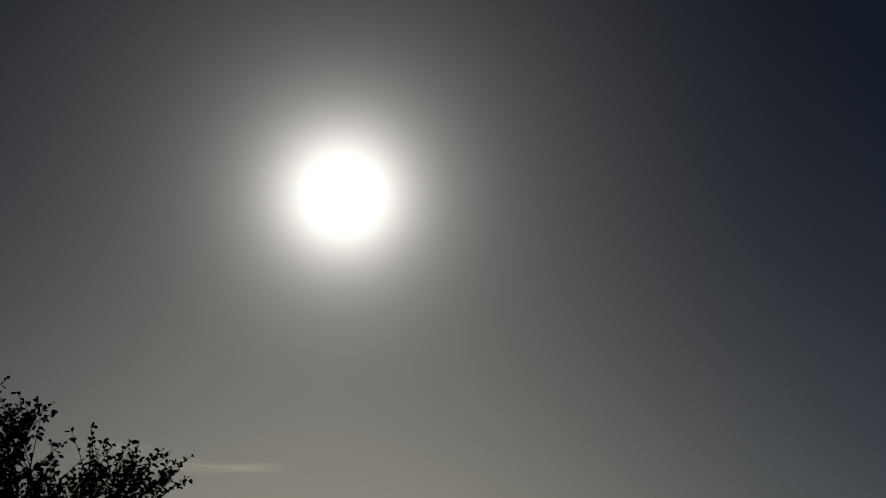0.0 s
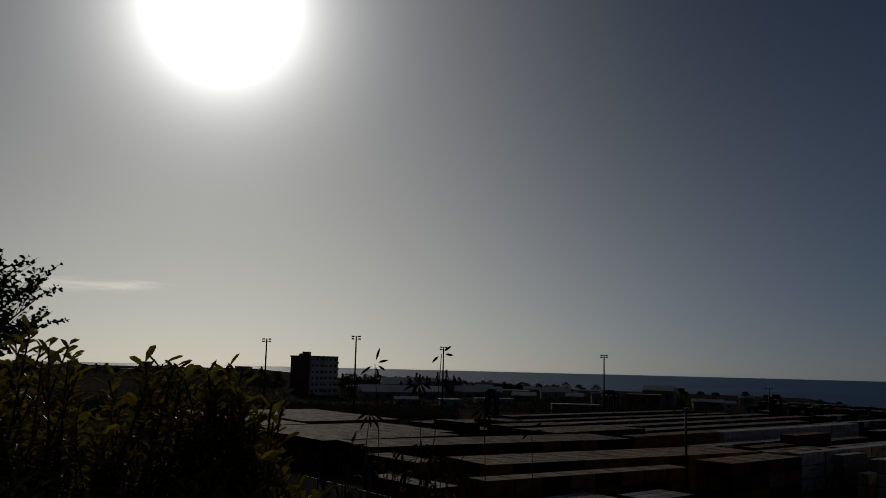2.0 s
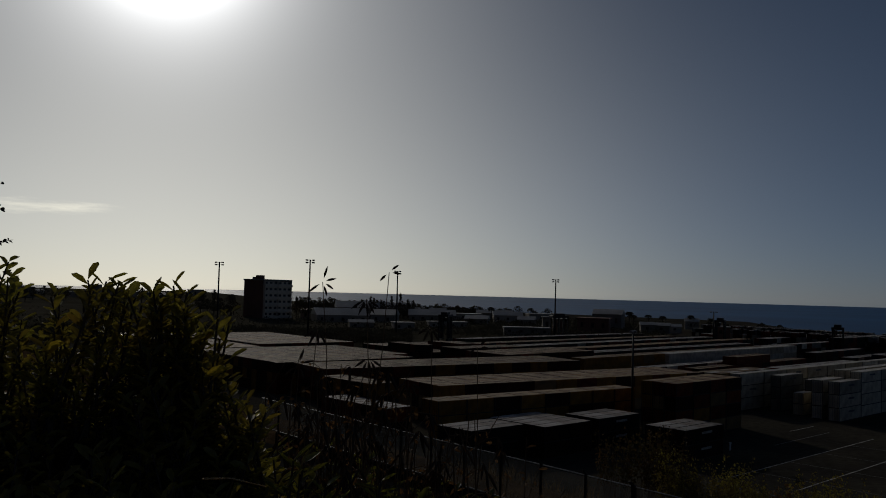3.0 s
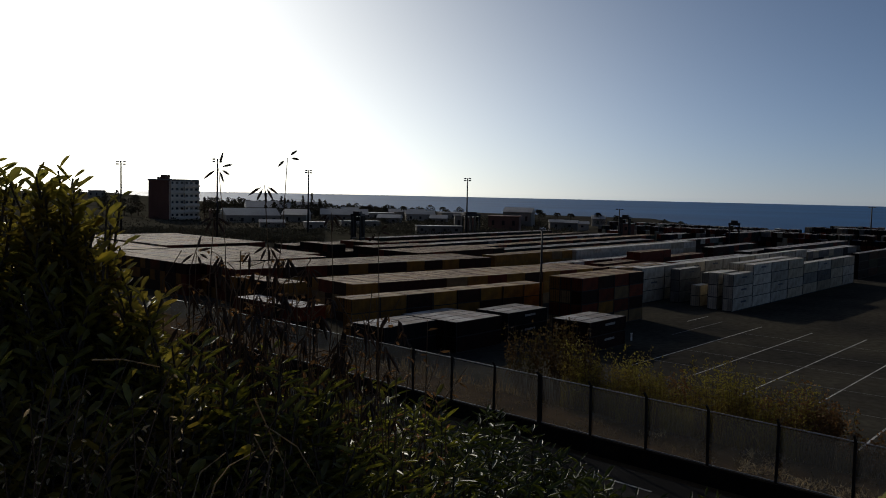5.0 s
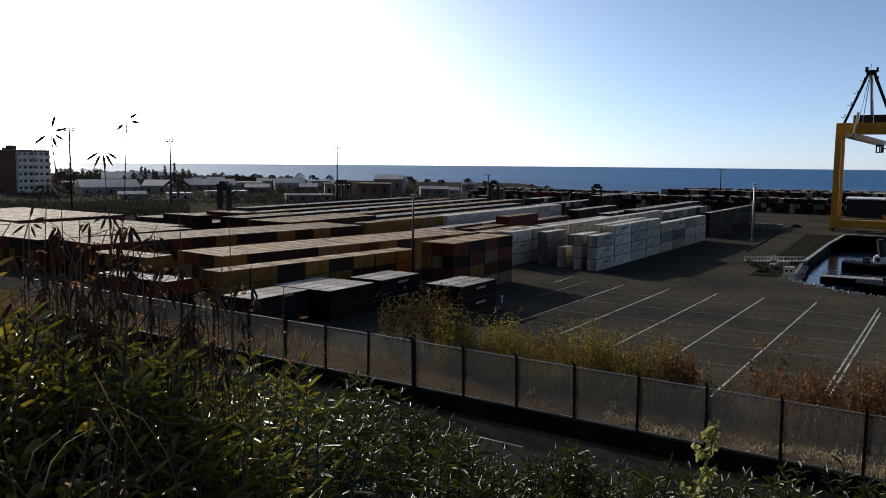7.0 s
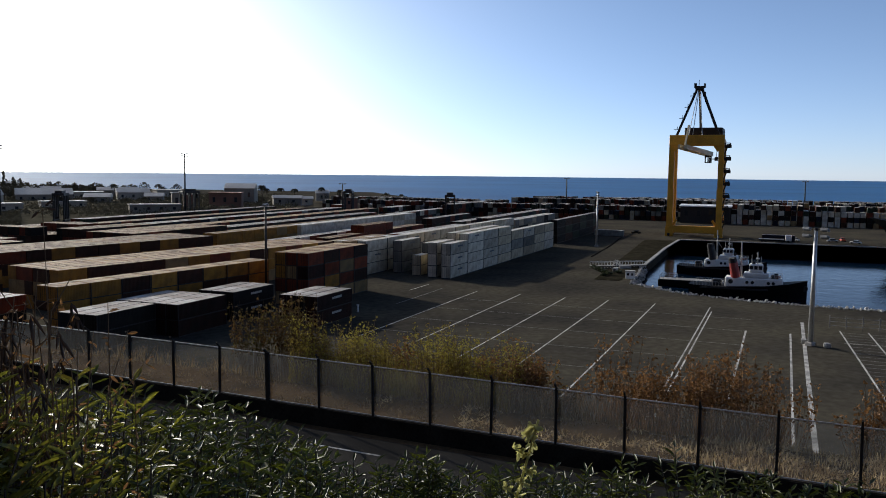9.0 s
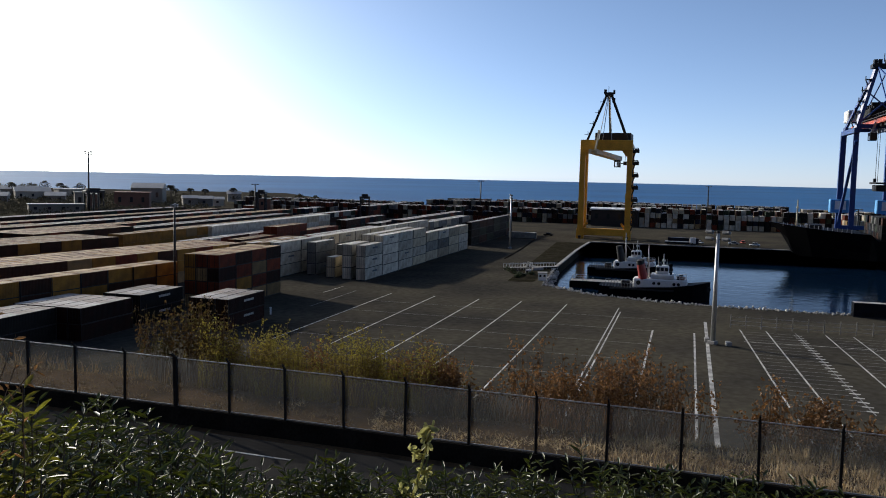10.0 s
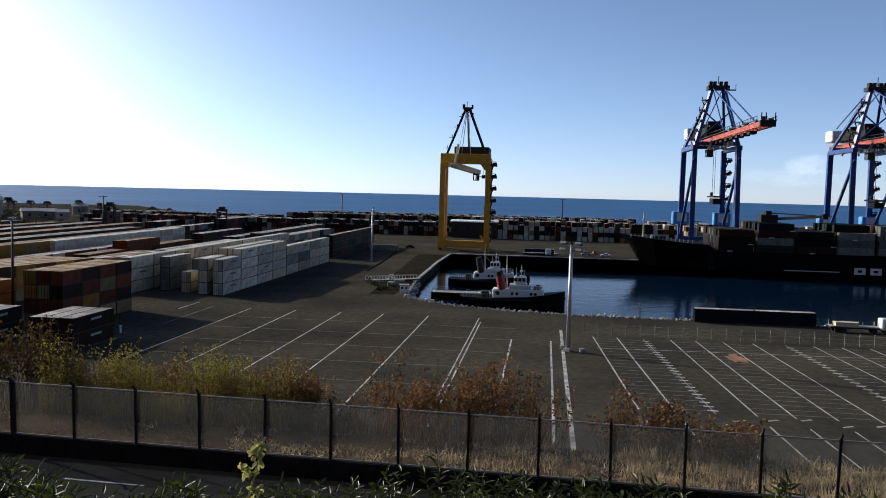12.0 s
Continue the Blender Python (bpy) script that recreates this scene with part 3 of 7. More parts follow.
def block(u, v, cols, rows, tiers, palette, length=6.06, roof=M_CROOF, height=CH, turn=0.0, letters=0.0, hollow=True, gap=0.2, skip=None):
    """A stack of containers: only those that can be seen stand in it as things."""
    base = yard(u, v, 0, turn)
    made = 0
    for c in range(cols):
        for r in range(rows):
            n = tiers(c, r) if callable(tiers) else tiers
            for k in range(n):
                if hollow and not (k == n - 1 or r == 0 or c in (0, cols - 1)):
                    continue
                if skip and skip(c, r, k):
                    continue
                container(c * (length + gap) + rnd.uniform(-0.04, 0.04), r * (CW + 0.08) + rnd.uniform(-0.03, 0.03), k * height, rnd.choice(palette), length, roof, height,
                          letters=rnd.random() < letters, frame0=base)
                made += 1
    return made


count = 0
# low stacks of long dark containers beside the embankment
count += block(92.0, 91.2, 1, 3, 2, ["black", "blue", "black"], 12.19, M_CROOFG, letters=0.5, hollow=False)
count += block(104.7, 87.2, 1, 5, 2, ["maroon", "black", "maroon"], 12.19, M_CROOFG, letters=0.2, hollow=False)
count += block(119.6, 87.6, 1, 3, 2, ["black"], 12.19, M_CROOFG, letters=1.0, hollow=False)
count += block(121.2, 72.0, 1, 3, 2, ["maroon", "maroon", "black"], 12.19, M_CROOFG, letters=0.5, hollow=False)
# the four-high block of short brown and ochre containers
count += block(139.0, 84.6, 4, 3, 4, ["rust", "rust", "maroon", "rust", "brown", "ochre", "rust", "tan", "rust"])
# three-high strip in front of the broad block
count += block(97.5, 104.6, 8, 2, 3, ["ochre", "ochre", "ochre", "brown", "tan", "ochre"], turn=-6.5, skip=lambda c, r, k: r == 1 and k < 2)
# white refrigerated rows
count += block(190.6, 75.6, 1, 1, 3, ["white"], 12.19, M_CROOFW, 2.9, letters=1)
count += block(203.0, 75.6, 3, 1, 4, WHITES, 12.19, M_CROOFW, letters=0.5)
count += block(241.0, 75.8, 4, 1, 3, ["white", "cream", "grey"], 12.19, M_CROOFW, 2.9, letters=0.3)
count += block(191.5, 79.6, 1, 1, 3, ["white"], 12.19, M_CROOFW, 2.9, letters=0.6)
count += block(204.0, 79.6, 4, 1, lambda c, r: 4 if c < 3 else 3, ["white", "cream"], 12.19, M_CROOFW)
count += block(193.0, 84.6, 1, 1, 2, ["cream"], 6.06, M_CROOFW)
count += block(199.5, 84.6, 1, 1, 3, ["grey", "cream"], 12.19, M_CROOFW)
count += block(196.0, 91.3, 1, 1, 3, ["grey"], 12.19, M_CROOFW, 2.8, letters=1)
count += block(187.0, 97.0, 10, 1, 3, ["white", "white", "grey", "cream"], 12.19, M_CROOFW, 2.9, letters=0.5)
# dark row behind the white ones
count += block(304.0, 78.0, 6, 1, 3, ["black", "brown", "green", "black"], 12.19, M_CROOFG, 2.9)

# ---- containers farther off, joined block by block ----
CKEYS = list(CC)
ROOFS = {"white": M_CROOFW, "cream": M_CROOFW}


def far_block(name, label, u, v, cols, rows, tiers, palette, length=6.06, turn=0.0, roof=M_CROOF, height=CH, gap=0.1, rowgap=0.1, edge_only=True):
    base = yard(u, v, 0, turn)
    mats = [CC[k] for k in CKEYS] + [M_CROOF, M_CROOFG, M_CROOFW]
    vs, fs, idx = [], [], []
    for c in range(cols):
        for r in range(rows):
            n = tiers(c, r) if callable(tiers) else tiers
            for k in range(n):
                if edge_only and not (k >= n - 2 or r == 0 or c in (0, cols - 1)):
                    continue
                key = rnd.choice(palette)
                x0, y0, z0 = c * (length + gap) + rnd.uniform(-0.05, 0.05), r * (CW + rowgap), k * height
                x1, y1, z1 = x0 + length, y0 + CW, z0 + height - 0.02
                b = len(vs)
                for x, y, z in ((x0, y0, z0), (x1, y0, z0), (x1, y1, z0), (x0, y1, z0), (x0, y0, z1), (x1, y0, z1), (x1, y1, z1), (x0, y1, z1)):
                    vs.append((x, y, z))
                e = 0.12
                for x, y in ((x0 + e, y0 + e), (x1 - e, y0 + e), (x1 - e, y1 - e), (x0 + e, y1 - e)):
                    vs.append((x, y, z1 - 0.04))
                km = CKEYS.index(key)
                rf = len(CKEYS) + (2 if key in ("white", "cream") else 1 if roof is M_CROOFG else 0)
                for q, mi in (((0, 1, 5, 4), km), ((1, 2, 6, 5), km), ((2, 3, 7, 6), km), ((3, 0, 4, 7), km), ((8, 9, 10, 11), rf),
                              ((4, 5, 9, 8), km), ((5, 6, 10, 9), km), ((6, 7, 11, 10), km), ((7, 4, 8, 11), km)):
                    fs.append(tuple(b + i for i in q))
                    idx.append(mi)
    me = bpy.data.meshes.new(name)
    me.from_pydata(vs, [], fs)
    for m in mats:
        me.materials.append(m)
    me.polygons.foreach_set("material_index", idx)
    me.update()
    ob = new(name, me)
    ob.matrix_basis = base
    return tagged(ob, label, "containers", "far container blocks", "stuff")


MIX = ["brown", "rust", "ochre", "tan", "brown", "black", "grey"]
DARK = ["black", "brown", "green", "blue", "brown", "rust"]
L1 = "broad block of stacked brown and ochre containers"
far_block("container_block", L1, 113.5, 121.5, 13, 6, 3, ["ochre", "brown", "rust", "brown", "tan"], turn=-8.5)
far_block("container_block", L1, 113.0, 160.0, 13, 7, 3, ["ochre", "brown", "rust", "brown"], turn=-9)
L2 = "wide block of containers with sunlit tops"
far_block("container_block", L2, 112.0, 178.5, 8, 19, lambda c, r: 3 if c < 7 or r > 3 else 2, ["rust", "brown", "brown", "black", "ochre"], turn=-2)
far_block("container_block", L2, 119.0, 229.0, 3, 31, 3, MIX, turn=-4)
far_block("container_block", L2, 142.0, 238.0, 7, 25, lambda c, r: 3 if c < 6 else 2, MIX, turn=-3)
far_block("container_block", "narrow stack of dull brown containers", 103.8, 131.0, 1, 7, 3, ["brown", "ochre", "black"])
far_block("container_block", "low stack of grey-topped dark containers", 96.5, 117.0, 1, 8, 2, ["brown", "black", "rust"], roof=M_CROOFG)
far_block("container_block", "block of dark red containers", 187.0, 166.0, 7, 9, lambda c, r: 3 if r > 1 else 2, ["rust", "brown", "brown", "black"])
far_block("container_block", "block of dark red containers", 192.0, 196.0, 5, 4, 3, ["brown", "black", "rust"], turn=-2)
far_block("container_block", "block of dark red containers", 190.0, 214.0, 6, 7, lambda c, r: 2 + (c % 3 == 0), ["brown", "black", "rust"], turn=-2)
far_block("container_block", "low block of dark containers", 200.0, 246.0, 8, 5, 2, DARK, turn=-1)
LD = "long dark row of stacked containers"
far_block("container_row", LD, 234.5, 157.5, 16, 3, 2, DARK, roof=M_CROOFG, turn=1)
far_block("container_row", LD, 234.5, 172.0, 22, 3, 2, DARK + ["brown"], turn=1)
far_block("container_row", LD, 234.5, 187.0, 24, 3, 2, DARK, roof=M_CROOFG, turn=2)
far_block("container_row", LD, 229.0, 203.0, 32, 3, 2, DARK, turn=3)
far_block("container_row", LD, 236.0, 222.5, 30, 3, 2, DARK + ["grey"], roof=M_CROOFG, turn=3)
far_block("container_row", LD, 245.0, 241.0, 26, 3, 2, DARK, turn=2)
far_block("container_row", LD, 263.0, 266.0, 24, 3, 2, DARK, roof=M_CROOFG, turn=2)
far_block("container_row", "row of yellow and white containers", 199.0, 151.5, 7, 2, 3, ["ochre", "ochre", "tan", "ochre"], turn=0)
far_block("container_row", "long row of white containers", 243.0, 150.5, 8, 2, 3, ["white", "cream", "white", "white"], 12.19, turn=1, roof=M_CROOFG)
LR, LM = "row of rust-red containers", "long row of mixed containers"
far_block("container_row", LM, 214.0, 140.5, 12, 2, 2, ["brown", "black", "rust", "brown", "white"], turn=1, roof=M_CROOFG)
far_block("container_row", LR, 228.0, 131.0, 13, 2, lambda c, r: 2 + (3 < c < 8), ["rust", "rust", "rust", "brown"], turn=2)
far_block("container_row", LR, 208.0, 120.0, 7, 3, lambda c, r: 1 + (c > 1), ["rust", "tan", "brown", "cream"])
far_block("container_row", LR, 255.0, 119.0, 10, 2, 2, ["rust", "brown", "black", "brown"], roof=M_CROOFG)
far_block("container_row", LM, 226.0, 108.0, 14, 2, 2, ["brown", "rust", "black", "black", "grey"], roof=M_CROOFG)
far_block("container_row", LM, 312.0, 97.0, 10, 2, 3, ["grey", "cream", "black", "grey"], roof=M_CROOFG)
far_block("container_row", LM, 318.0, 110.0, 16, 2, 3, DARK, turn=1, roof=M_CROOFG)
far_block("container_row", LM, 330.0, 126.0, 16, 2, 2, DARK + ["cream"], turn=1, roof=M_CROOFG)
far_block("container_row", LM, 345.0, 146.0, 9, 2, 2, DARK, turn=2, roof=M_CROOFG)
far_block("container_row", LM, 365.0, 178.0, 14, 2, 2, DARK + ["white", "grey"], turn=2, roof=M_CROOFG)
far_block("container_row", LM, 440.0, 172.0, 12, 3, 3, DARK, turn=2, roof=M_CROOFG)
far_block("container_row", LM, 436.0, 210.0, 12, 3, 2, DARK + ["white"], turn=4, roof=M_CROOFG)
far_block("container_row", LM, 450.0, 250.0, 12, 3, 2, DARK + ["cream"], turn=4, roof=M_CROOFG)
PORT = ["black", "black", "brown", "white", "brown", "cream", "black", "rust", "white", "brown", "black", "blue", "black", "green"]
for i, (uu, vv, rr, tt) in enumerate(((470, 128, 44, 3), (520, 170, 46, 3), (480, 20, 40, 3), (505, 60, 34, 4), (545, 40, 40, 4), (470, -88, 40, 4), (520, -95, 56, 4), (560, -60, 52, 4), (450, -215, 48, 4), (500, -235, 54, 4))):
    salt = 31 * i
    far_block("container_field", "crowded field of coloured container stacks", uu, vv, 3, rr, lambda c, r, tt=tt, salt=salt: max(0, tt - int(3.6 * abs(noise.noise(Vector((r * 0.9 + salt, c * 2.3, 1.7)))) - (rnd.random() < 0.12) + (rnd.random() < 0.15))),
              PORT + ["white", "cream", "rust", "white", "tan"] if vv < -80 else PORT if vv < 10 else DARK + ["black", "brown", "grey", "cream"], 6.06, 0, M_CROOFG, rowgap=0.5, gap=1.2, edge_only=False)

# ---- yard markings ----
def yard_line(u0, u1, v0, v1, w, material, group, z=0.012):
    p, q = RY @ Vector((u0, v0, 0)), RY @ Vector((u1, v1, 0))
    ob = new("painted_line", strip_mesh("painted_line", [line_quad(p, q, w)], z, material))
    return tagged(ob, "white line painted on dark asphalt", "marking", group, "structure")


for v in (62.4, 52.4, 42.4, 33.3, 23.7, 13.0):
    yard_line(88 if v < 50 else 118, 173.5, v, v, 0.24, M_PAINT, "bay lines")
yard_line(88, 168.0, 12.3, 12.3, 0.25, M_PAINT, "bay lines")
yard_line(168.5, 179.5, 76.5, 76.5, 0.24, M_PAINT, "bay lines")
yard_line(150, 174, 71.0, 71.0, 0.2, M_PAINT_FAINT, "bay lines")
yard_line(100, 150, 5.3, 5.3, 0.3, M_PAINT, "bay lines")
yard_line(86, 150.3, -1.7, -1.7, 0.3, M_PAINT, "bay lines")
yard_line(86, 163, -3.7, -3.7, 0.55, M_PAINT, "bay lines")
LOT = [-9.5, -13.9, -18.7, -23.6, -28.1, -33.0, -38.2, -43.9, -48.8, -53.7, -58.6, -63.5, -68.4]
for i, v in enumerate(LOT):
    hatched = i in (2, 7, 11)
    yard_line(104.5, 157, v - 2.8, v, 0.16 if hatched else 0.26, M_PAINT_FAINT if hatched else M_PAINT, "car lot lines")
    yard_line(86, 100, v - 3.8, v - 3.1, 0.24, M_PAINT, "car lot lines")
    if hatched:
        for k in range(24):
            u = 106 + k * 2.1
            yard_line(u, u + 0.15, v - 2.8 + (u - 104.5) * 0.0533 - 0.65, v - 2.8 + (u - 104.5) * 0.0533 + 0.65, 0.55, M_PAINT, "hatched marks", 0.016)
    if i in (2, 6) or i + 1 >= len(LOT):
        continue
    for k in range(21):
        u = 106 + k * 2.45
        f = (u - 104.5) * 0.0533 - 2.8
        yard_line(u, u, v + f, LOT[i + 1] + f, 0.12, M_PAINT_FAINT, "stall ticks", 0.008)
for i in range(5):
    u = 112 + i * 12.5
    yard_line(u, u, 5, 62, 0.14, M_PAINT_FAINT, "stall ticks", 0.008)
yard_line(145.5, 148.5, -9.5, -72, 0.2, M_PAINT, "stall ticks")
for k in range(7):
    yard_line(101.5 + (k % 3), 102.3 + (k % 3), -23 - k * 4.1, -24.4 - k * 4.1, 0.4, M_PAINT, "stall numbers", 0.016)
bm = bmesh.new()
for k in range(30):
    a = k / 30 * 2 * math.pi
    r = 1.5 + 1.0 * noise.noise(Vector((math.cos(a) * 2.5, math.sin(a) * 2.5, 3)))
    bm.verts.new(RY @ Vector((142 + r * 2.4 * math.cos(a), -32.2 + r * math.sin(a), 0.02)))
bm.faces.new(bm.verts)
tagged(new("paint_stain", mesh_of("paint_stain", bm, M_ORANGE)), "faded orange paint stain on the asphalt", "stain", kind="structure")

# quay copings and the pier
def coping(name, pts, w, z0, z1, label, material=M_CONCRETE):
    bm = bmesh.new()
    for (a, b), (c, d) in zip(pts, pts[1:]):
        p, q = RY @ Vector((a, b, (z0 + z1) / 2)), RY @ Vector((c, d, (z0 + z1) / 2))
        dd = q - p
        m = Matrix.Translation((p + q) / 2) @ dd.to_track_quat("X", "Z").to_matrix().to_4x4() @ Matrix.Diagonal((dd.length, w, z1 - z0, 1))
        bmesh.ops.create_cube(bm, size=1, matrix=m)
    return tagged(new(name, mesh_of(name, bm, material)), label, "quay", kind="structure")


coping("quay_edge", [(345.5, 38), (345.5, -690)], 1.6, -3, 0.35, "pale concrete coping along the quay")
coping("quay_side", [(237, 36.6), (303, 38.6), (345, 38.6)], 1.0, -3, 0.3, "concrete coping along the basin side")
coping("kerb", [(262, 56), (300, 58), (350, 62)], 0.5, 0, 0.18, "dirty concrete kerb beside the quay road", M_SHADEDIRT)

# rubble along the basin
def rock_mesh(seed):
    bm = bmesh.new()
    bmesh.ops.create_icosphere(bm, subdivisions=1, radius=1)
    for v in bm.verts:
        v.co *= 0.75 + 0.5 * noise.noise(v.co * 1.3 + Vector((seed * 7.1, 0, 0)))
        v.co.z *= 0.7
    return mesh_of("stone", bm, M_ROCK)


rocks = [rock_mesh(i) for i in range(6)]
rubble = thing("rubble_bank", Matrix(), "bank of grey boulders along the basin", "rocks")
edge = [(180, -118), (183, -60), (184, -10), (186, 7), (191, 20), (203, 33), (237, 36)]
for (a, b), (c, d) in zip(edge, edge[1:]):
    n = int(math.hypot(c - a, d - b) / 0.85)
    for i in range(n):
        f = (i + rnd.random()) / n
        off = rnd.uniform(-1.2, 2.6)
        s = rnd.uniform(0.28, 0.65)
        o = part("stone", rocks[rnd.randrange(6)], None, rubble)
        o.matrix_basis = RY @ Matrix.Translation((a + (c - a) * f + off, b + (d - b) * f - off * 0.4, 0.25 - max(0, off) * 0.5)) @ Matrix.LocRotScale(None, Euler((rnd.random() * 6, rnd.random() * 6, rnd.random() * 6)), (s, s, s * 0.8))

vs, fs = [], []
for (a, b), (c, d) in zip(edge, edge[1:]):
    n = int(math.hypot(c - a, d - b) / 0.16)
    for i in range(n):
        f, off, q = (i + rnd.random()) / n, rnd.uniform(-1.8, 2.4), rnd.uniform(0.16, 0.4)
        p = RY @ Vector((a + (c - a) * f + off, b + (d - b) * f - off * 0.4, 0.12 - max(0, off) * 0.5))
        k = len(vs)
        vs += [p + Vector(w) * q * rnd.uniform(0.7, 1.2) for w in ((1, 0, 0), (0, 1, 0), (-1, 0, 0), (0, -1, 0), (0.1, 0.1, 0.8), (0, 0, -0.8))]
        fs += [(k + m, k + (m + 1) % 4, k + 4) for m in range(4)] + [(k + (m + 1) % 4, k + m, k + 5) for m in range(4)]
tagged(new("rubble", sheet("rubble", vs, fs, M_ROCK)), "small grey stones along the basin edge", "rocks", kind="stuff")

# ---- lamps ----
def flood_mast(m, h, label, arms=2, r0=0.34, metal=None):
    t = thing("flood_mast", m, label, "street lamp", "lamp masts")
    bm = bmesh.new()
    rod(bm, (0, 0, 0), (0, 0, h), r0, r0 * 0.62, 10)
    part("pole", bm, metal or M_STEEL, t, smooth=True)
    part("base", boxed(-0.6, 0.6, -0.6, 0.6, 0, 0.6, bevel=0.08), M_CONCRETE, t)
    bm = bmesh.new()
    rod(bm, (0, 0, h - 0.3), (0, 0, h + 0.1), 0.3, 0.3, 10)
    for i in range(arms):
        x = (-1.45 if i % 2 else 1.45)
        z = h - 0.2 - 1.1 * (i // 2)
        beam(bm, (0, 0, z), (x, 0, z + 0.1), 0.12)
    part("crossarm", bm, M_DARKSTEEL, t)
    for i in range(arms):
        x = (-1.45 if i % 2 else 1.45)
        z = h - 0.1 - 1.1 * (i // 2)
        bm = boxed(-0.6, 0.6, -0.4, 0.4, -0.22, 0.22, bevel=0.07)
        box(bm, -0.52, 0.52, -0.33, 0.33, -0.27, -0.22)
        o = part("floodlight", bm, M_LAMP, t)
        o.location = (x, 0, z)
        o.rotation_euler = (radians(18), 0, 0)
    return t


def mast_at(az, d, h, arms, turn=0.0, label="tall slim grey floodlight mast"):
    return flood_mast(Matrix.Translation(polar(az, d)) @ Matrix.Rotation(radians(turn - az), 4, "Z"), h, label, arms, 0.5 if d > 250 else 0.3, M_DARKSTEEL)


mast_at(0.08, 400, 26.5 + 400 * math.tan(radians(1.48)), 4)
mast_at(6.01, 380, 26.5 + 380 * math.tan(radians(1.82)), 4)
mast_at(11.95, 430, 26.5 + 430 * math.tan(radians(1.23)), 4, 35)
mast_at(22.72, 470, 26.5 + 470 * math.tan(radians(0.93)), 4, 20)
mast_at(32.98, 472, 18.9, 2)
mast_at(27.86, 172, 19.4, 2, 80, "tall slim grey lamp post among container stacks")
flood_mast(yard(298, 62, 0, 20), 19.6, "tall grey lamp post beside the quay road", 4)
flood_mast(yard(141.1, -4.5, 0, 60), 18.3, "tall galvanised lamp post on the car lot", 4, 0.42)
mast_at(48.18, 520, 26.5 - 520 * math.tan(radians(0.4)), 2, 30)
mast_at(63.15, 540, 26.5 - 540 * math.tan(radians(0.4)), 2, 30)
mast_at(72.0, 420, 26.5 - 420 * math.tan(radians(1.6)), 2, 30)

# blocks at the foot of the car-lot lamp
for i, (du, dv) in enumerate(((1.6, 0.9), (-0.5, -2.4))):
    t = tagged(new("concrete_block", mesh_of("concrete_block", boxed(-0.6, 0.6, -0.4, 0.4, 0, 0.7, bevel=0.08), M_CONCRETE)), "grey concrete block at a lamp post", "block", "blocks")
    t.matrix_basis = yard(141.1 + du, -4.5 + dv, 0, 15 * i)

# car-lot fence: thin posts and wires
lot = thing("lot_fence", RY.copy(), "low wire fence with pale thin posts", "fence")
pm = mesh_of("post", boxed(-0.08, 0.08, -0.08, 0.08, 0, 2.3, bevel=0.02), M_CONCRETE)
wires = bmesh.new()
for z in (0.5, 1.2, 1.9):
    beam(wires, (159, -8, z), (159, -120, z), 0.05)
part("wire", wires, M_STEEL, lot)
for i in range(44):
    o = part("post", pm, None, lot)
    o.location = (159 + rnd.uniform(-0.1, 0.1), -8 - i * 2.6, 0)

# ---- cranes ----
def ladder_cages(parent, x, y, zs, w=1.6):
    w *= 1.4
    for z in zs:
        deck = part("stair_landing", boxed(x - w / 2, x + w / 2, y - 1.3, y + 1.3, z, z + 0.25), M_DARKSTEEL, parent)
        for dx in (-w / 2, w / 2):
            bm = bmesh.new()
            for dy in (-1.0, 1.0):
                beam(bm, (x + dx, y + dy, z), (x + dx, y + dy, z + 1.6), 0.25)
            beam(bm, (x + dx, y - 1.1, z + 1.5), (x + dx, y + 1.1, z + 1.5), 0.25)
            part("guard_rail", bm, M_DARKSTEEL, deck)
        part("stair_flight", beamed(((x, y, z), (x + 0.3, y + 1.6, z - 4.5), 0.45)), M_DARKSTEEL, deck)
        part("side_plate", boxed(x - w / 2 - 0.06, x - w / 2, y - 1.5, y + 0.4, z, z + 1.1), M_DARKSTEEL, deck)
        part("side_plate", boxed(x + w / 2, x + w / 2 + 0.06, y - 1.5, y + 1.3, z - 0.5, z + 0.8), M_DARKSTEEL, deck)


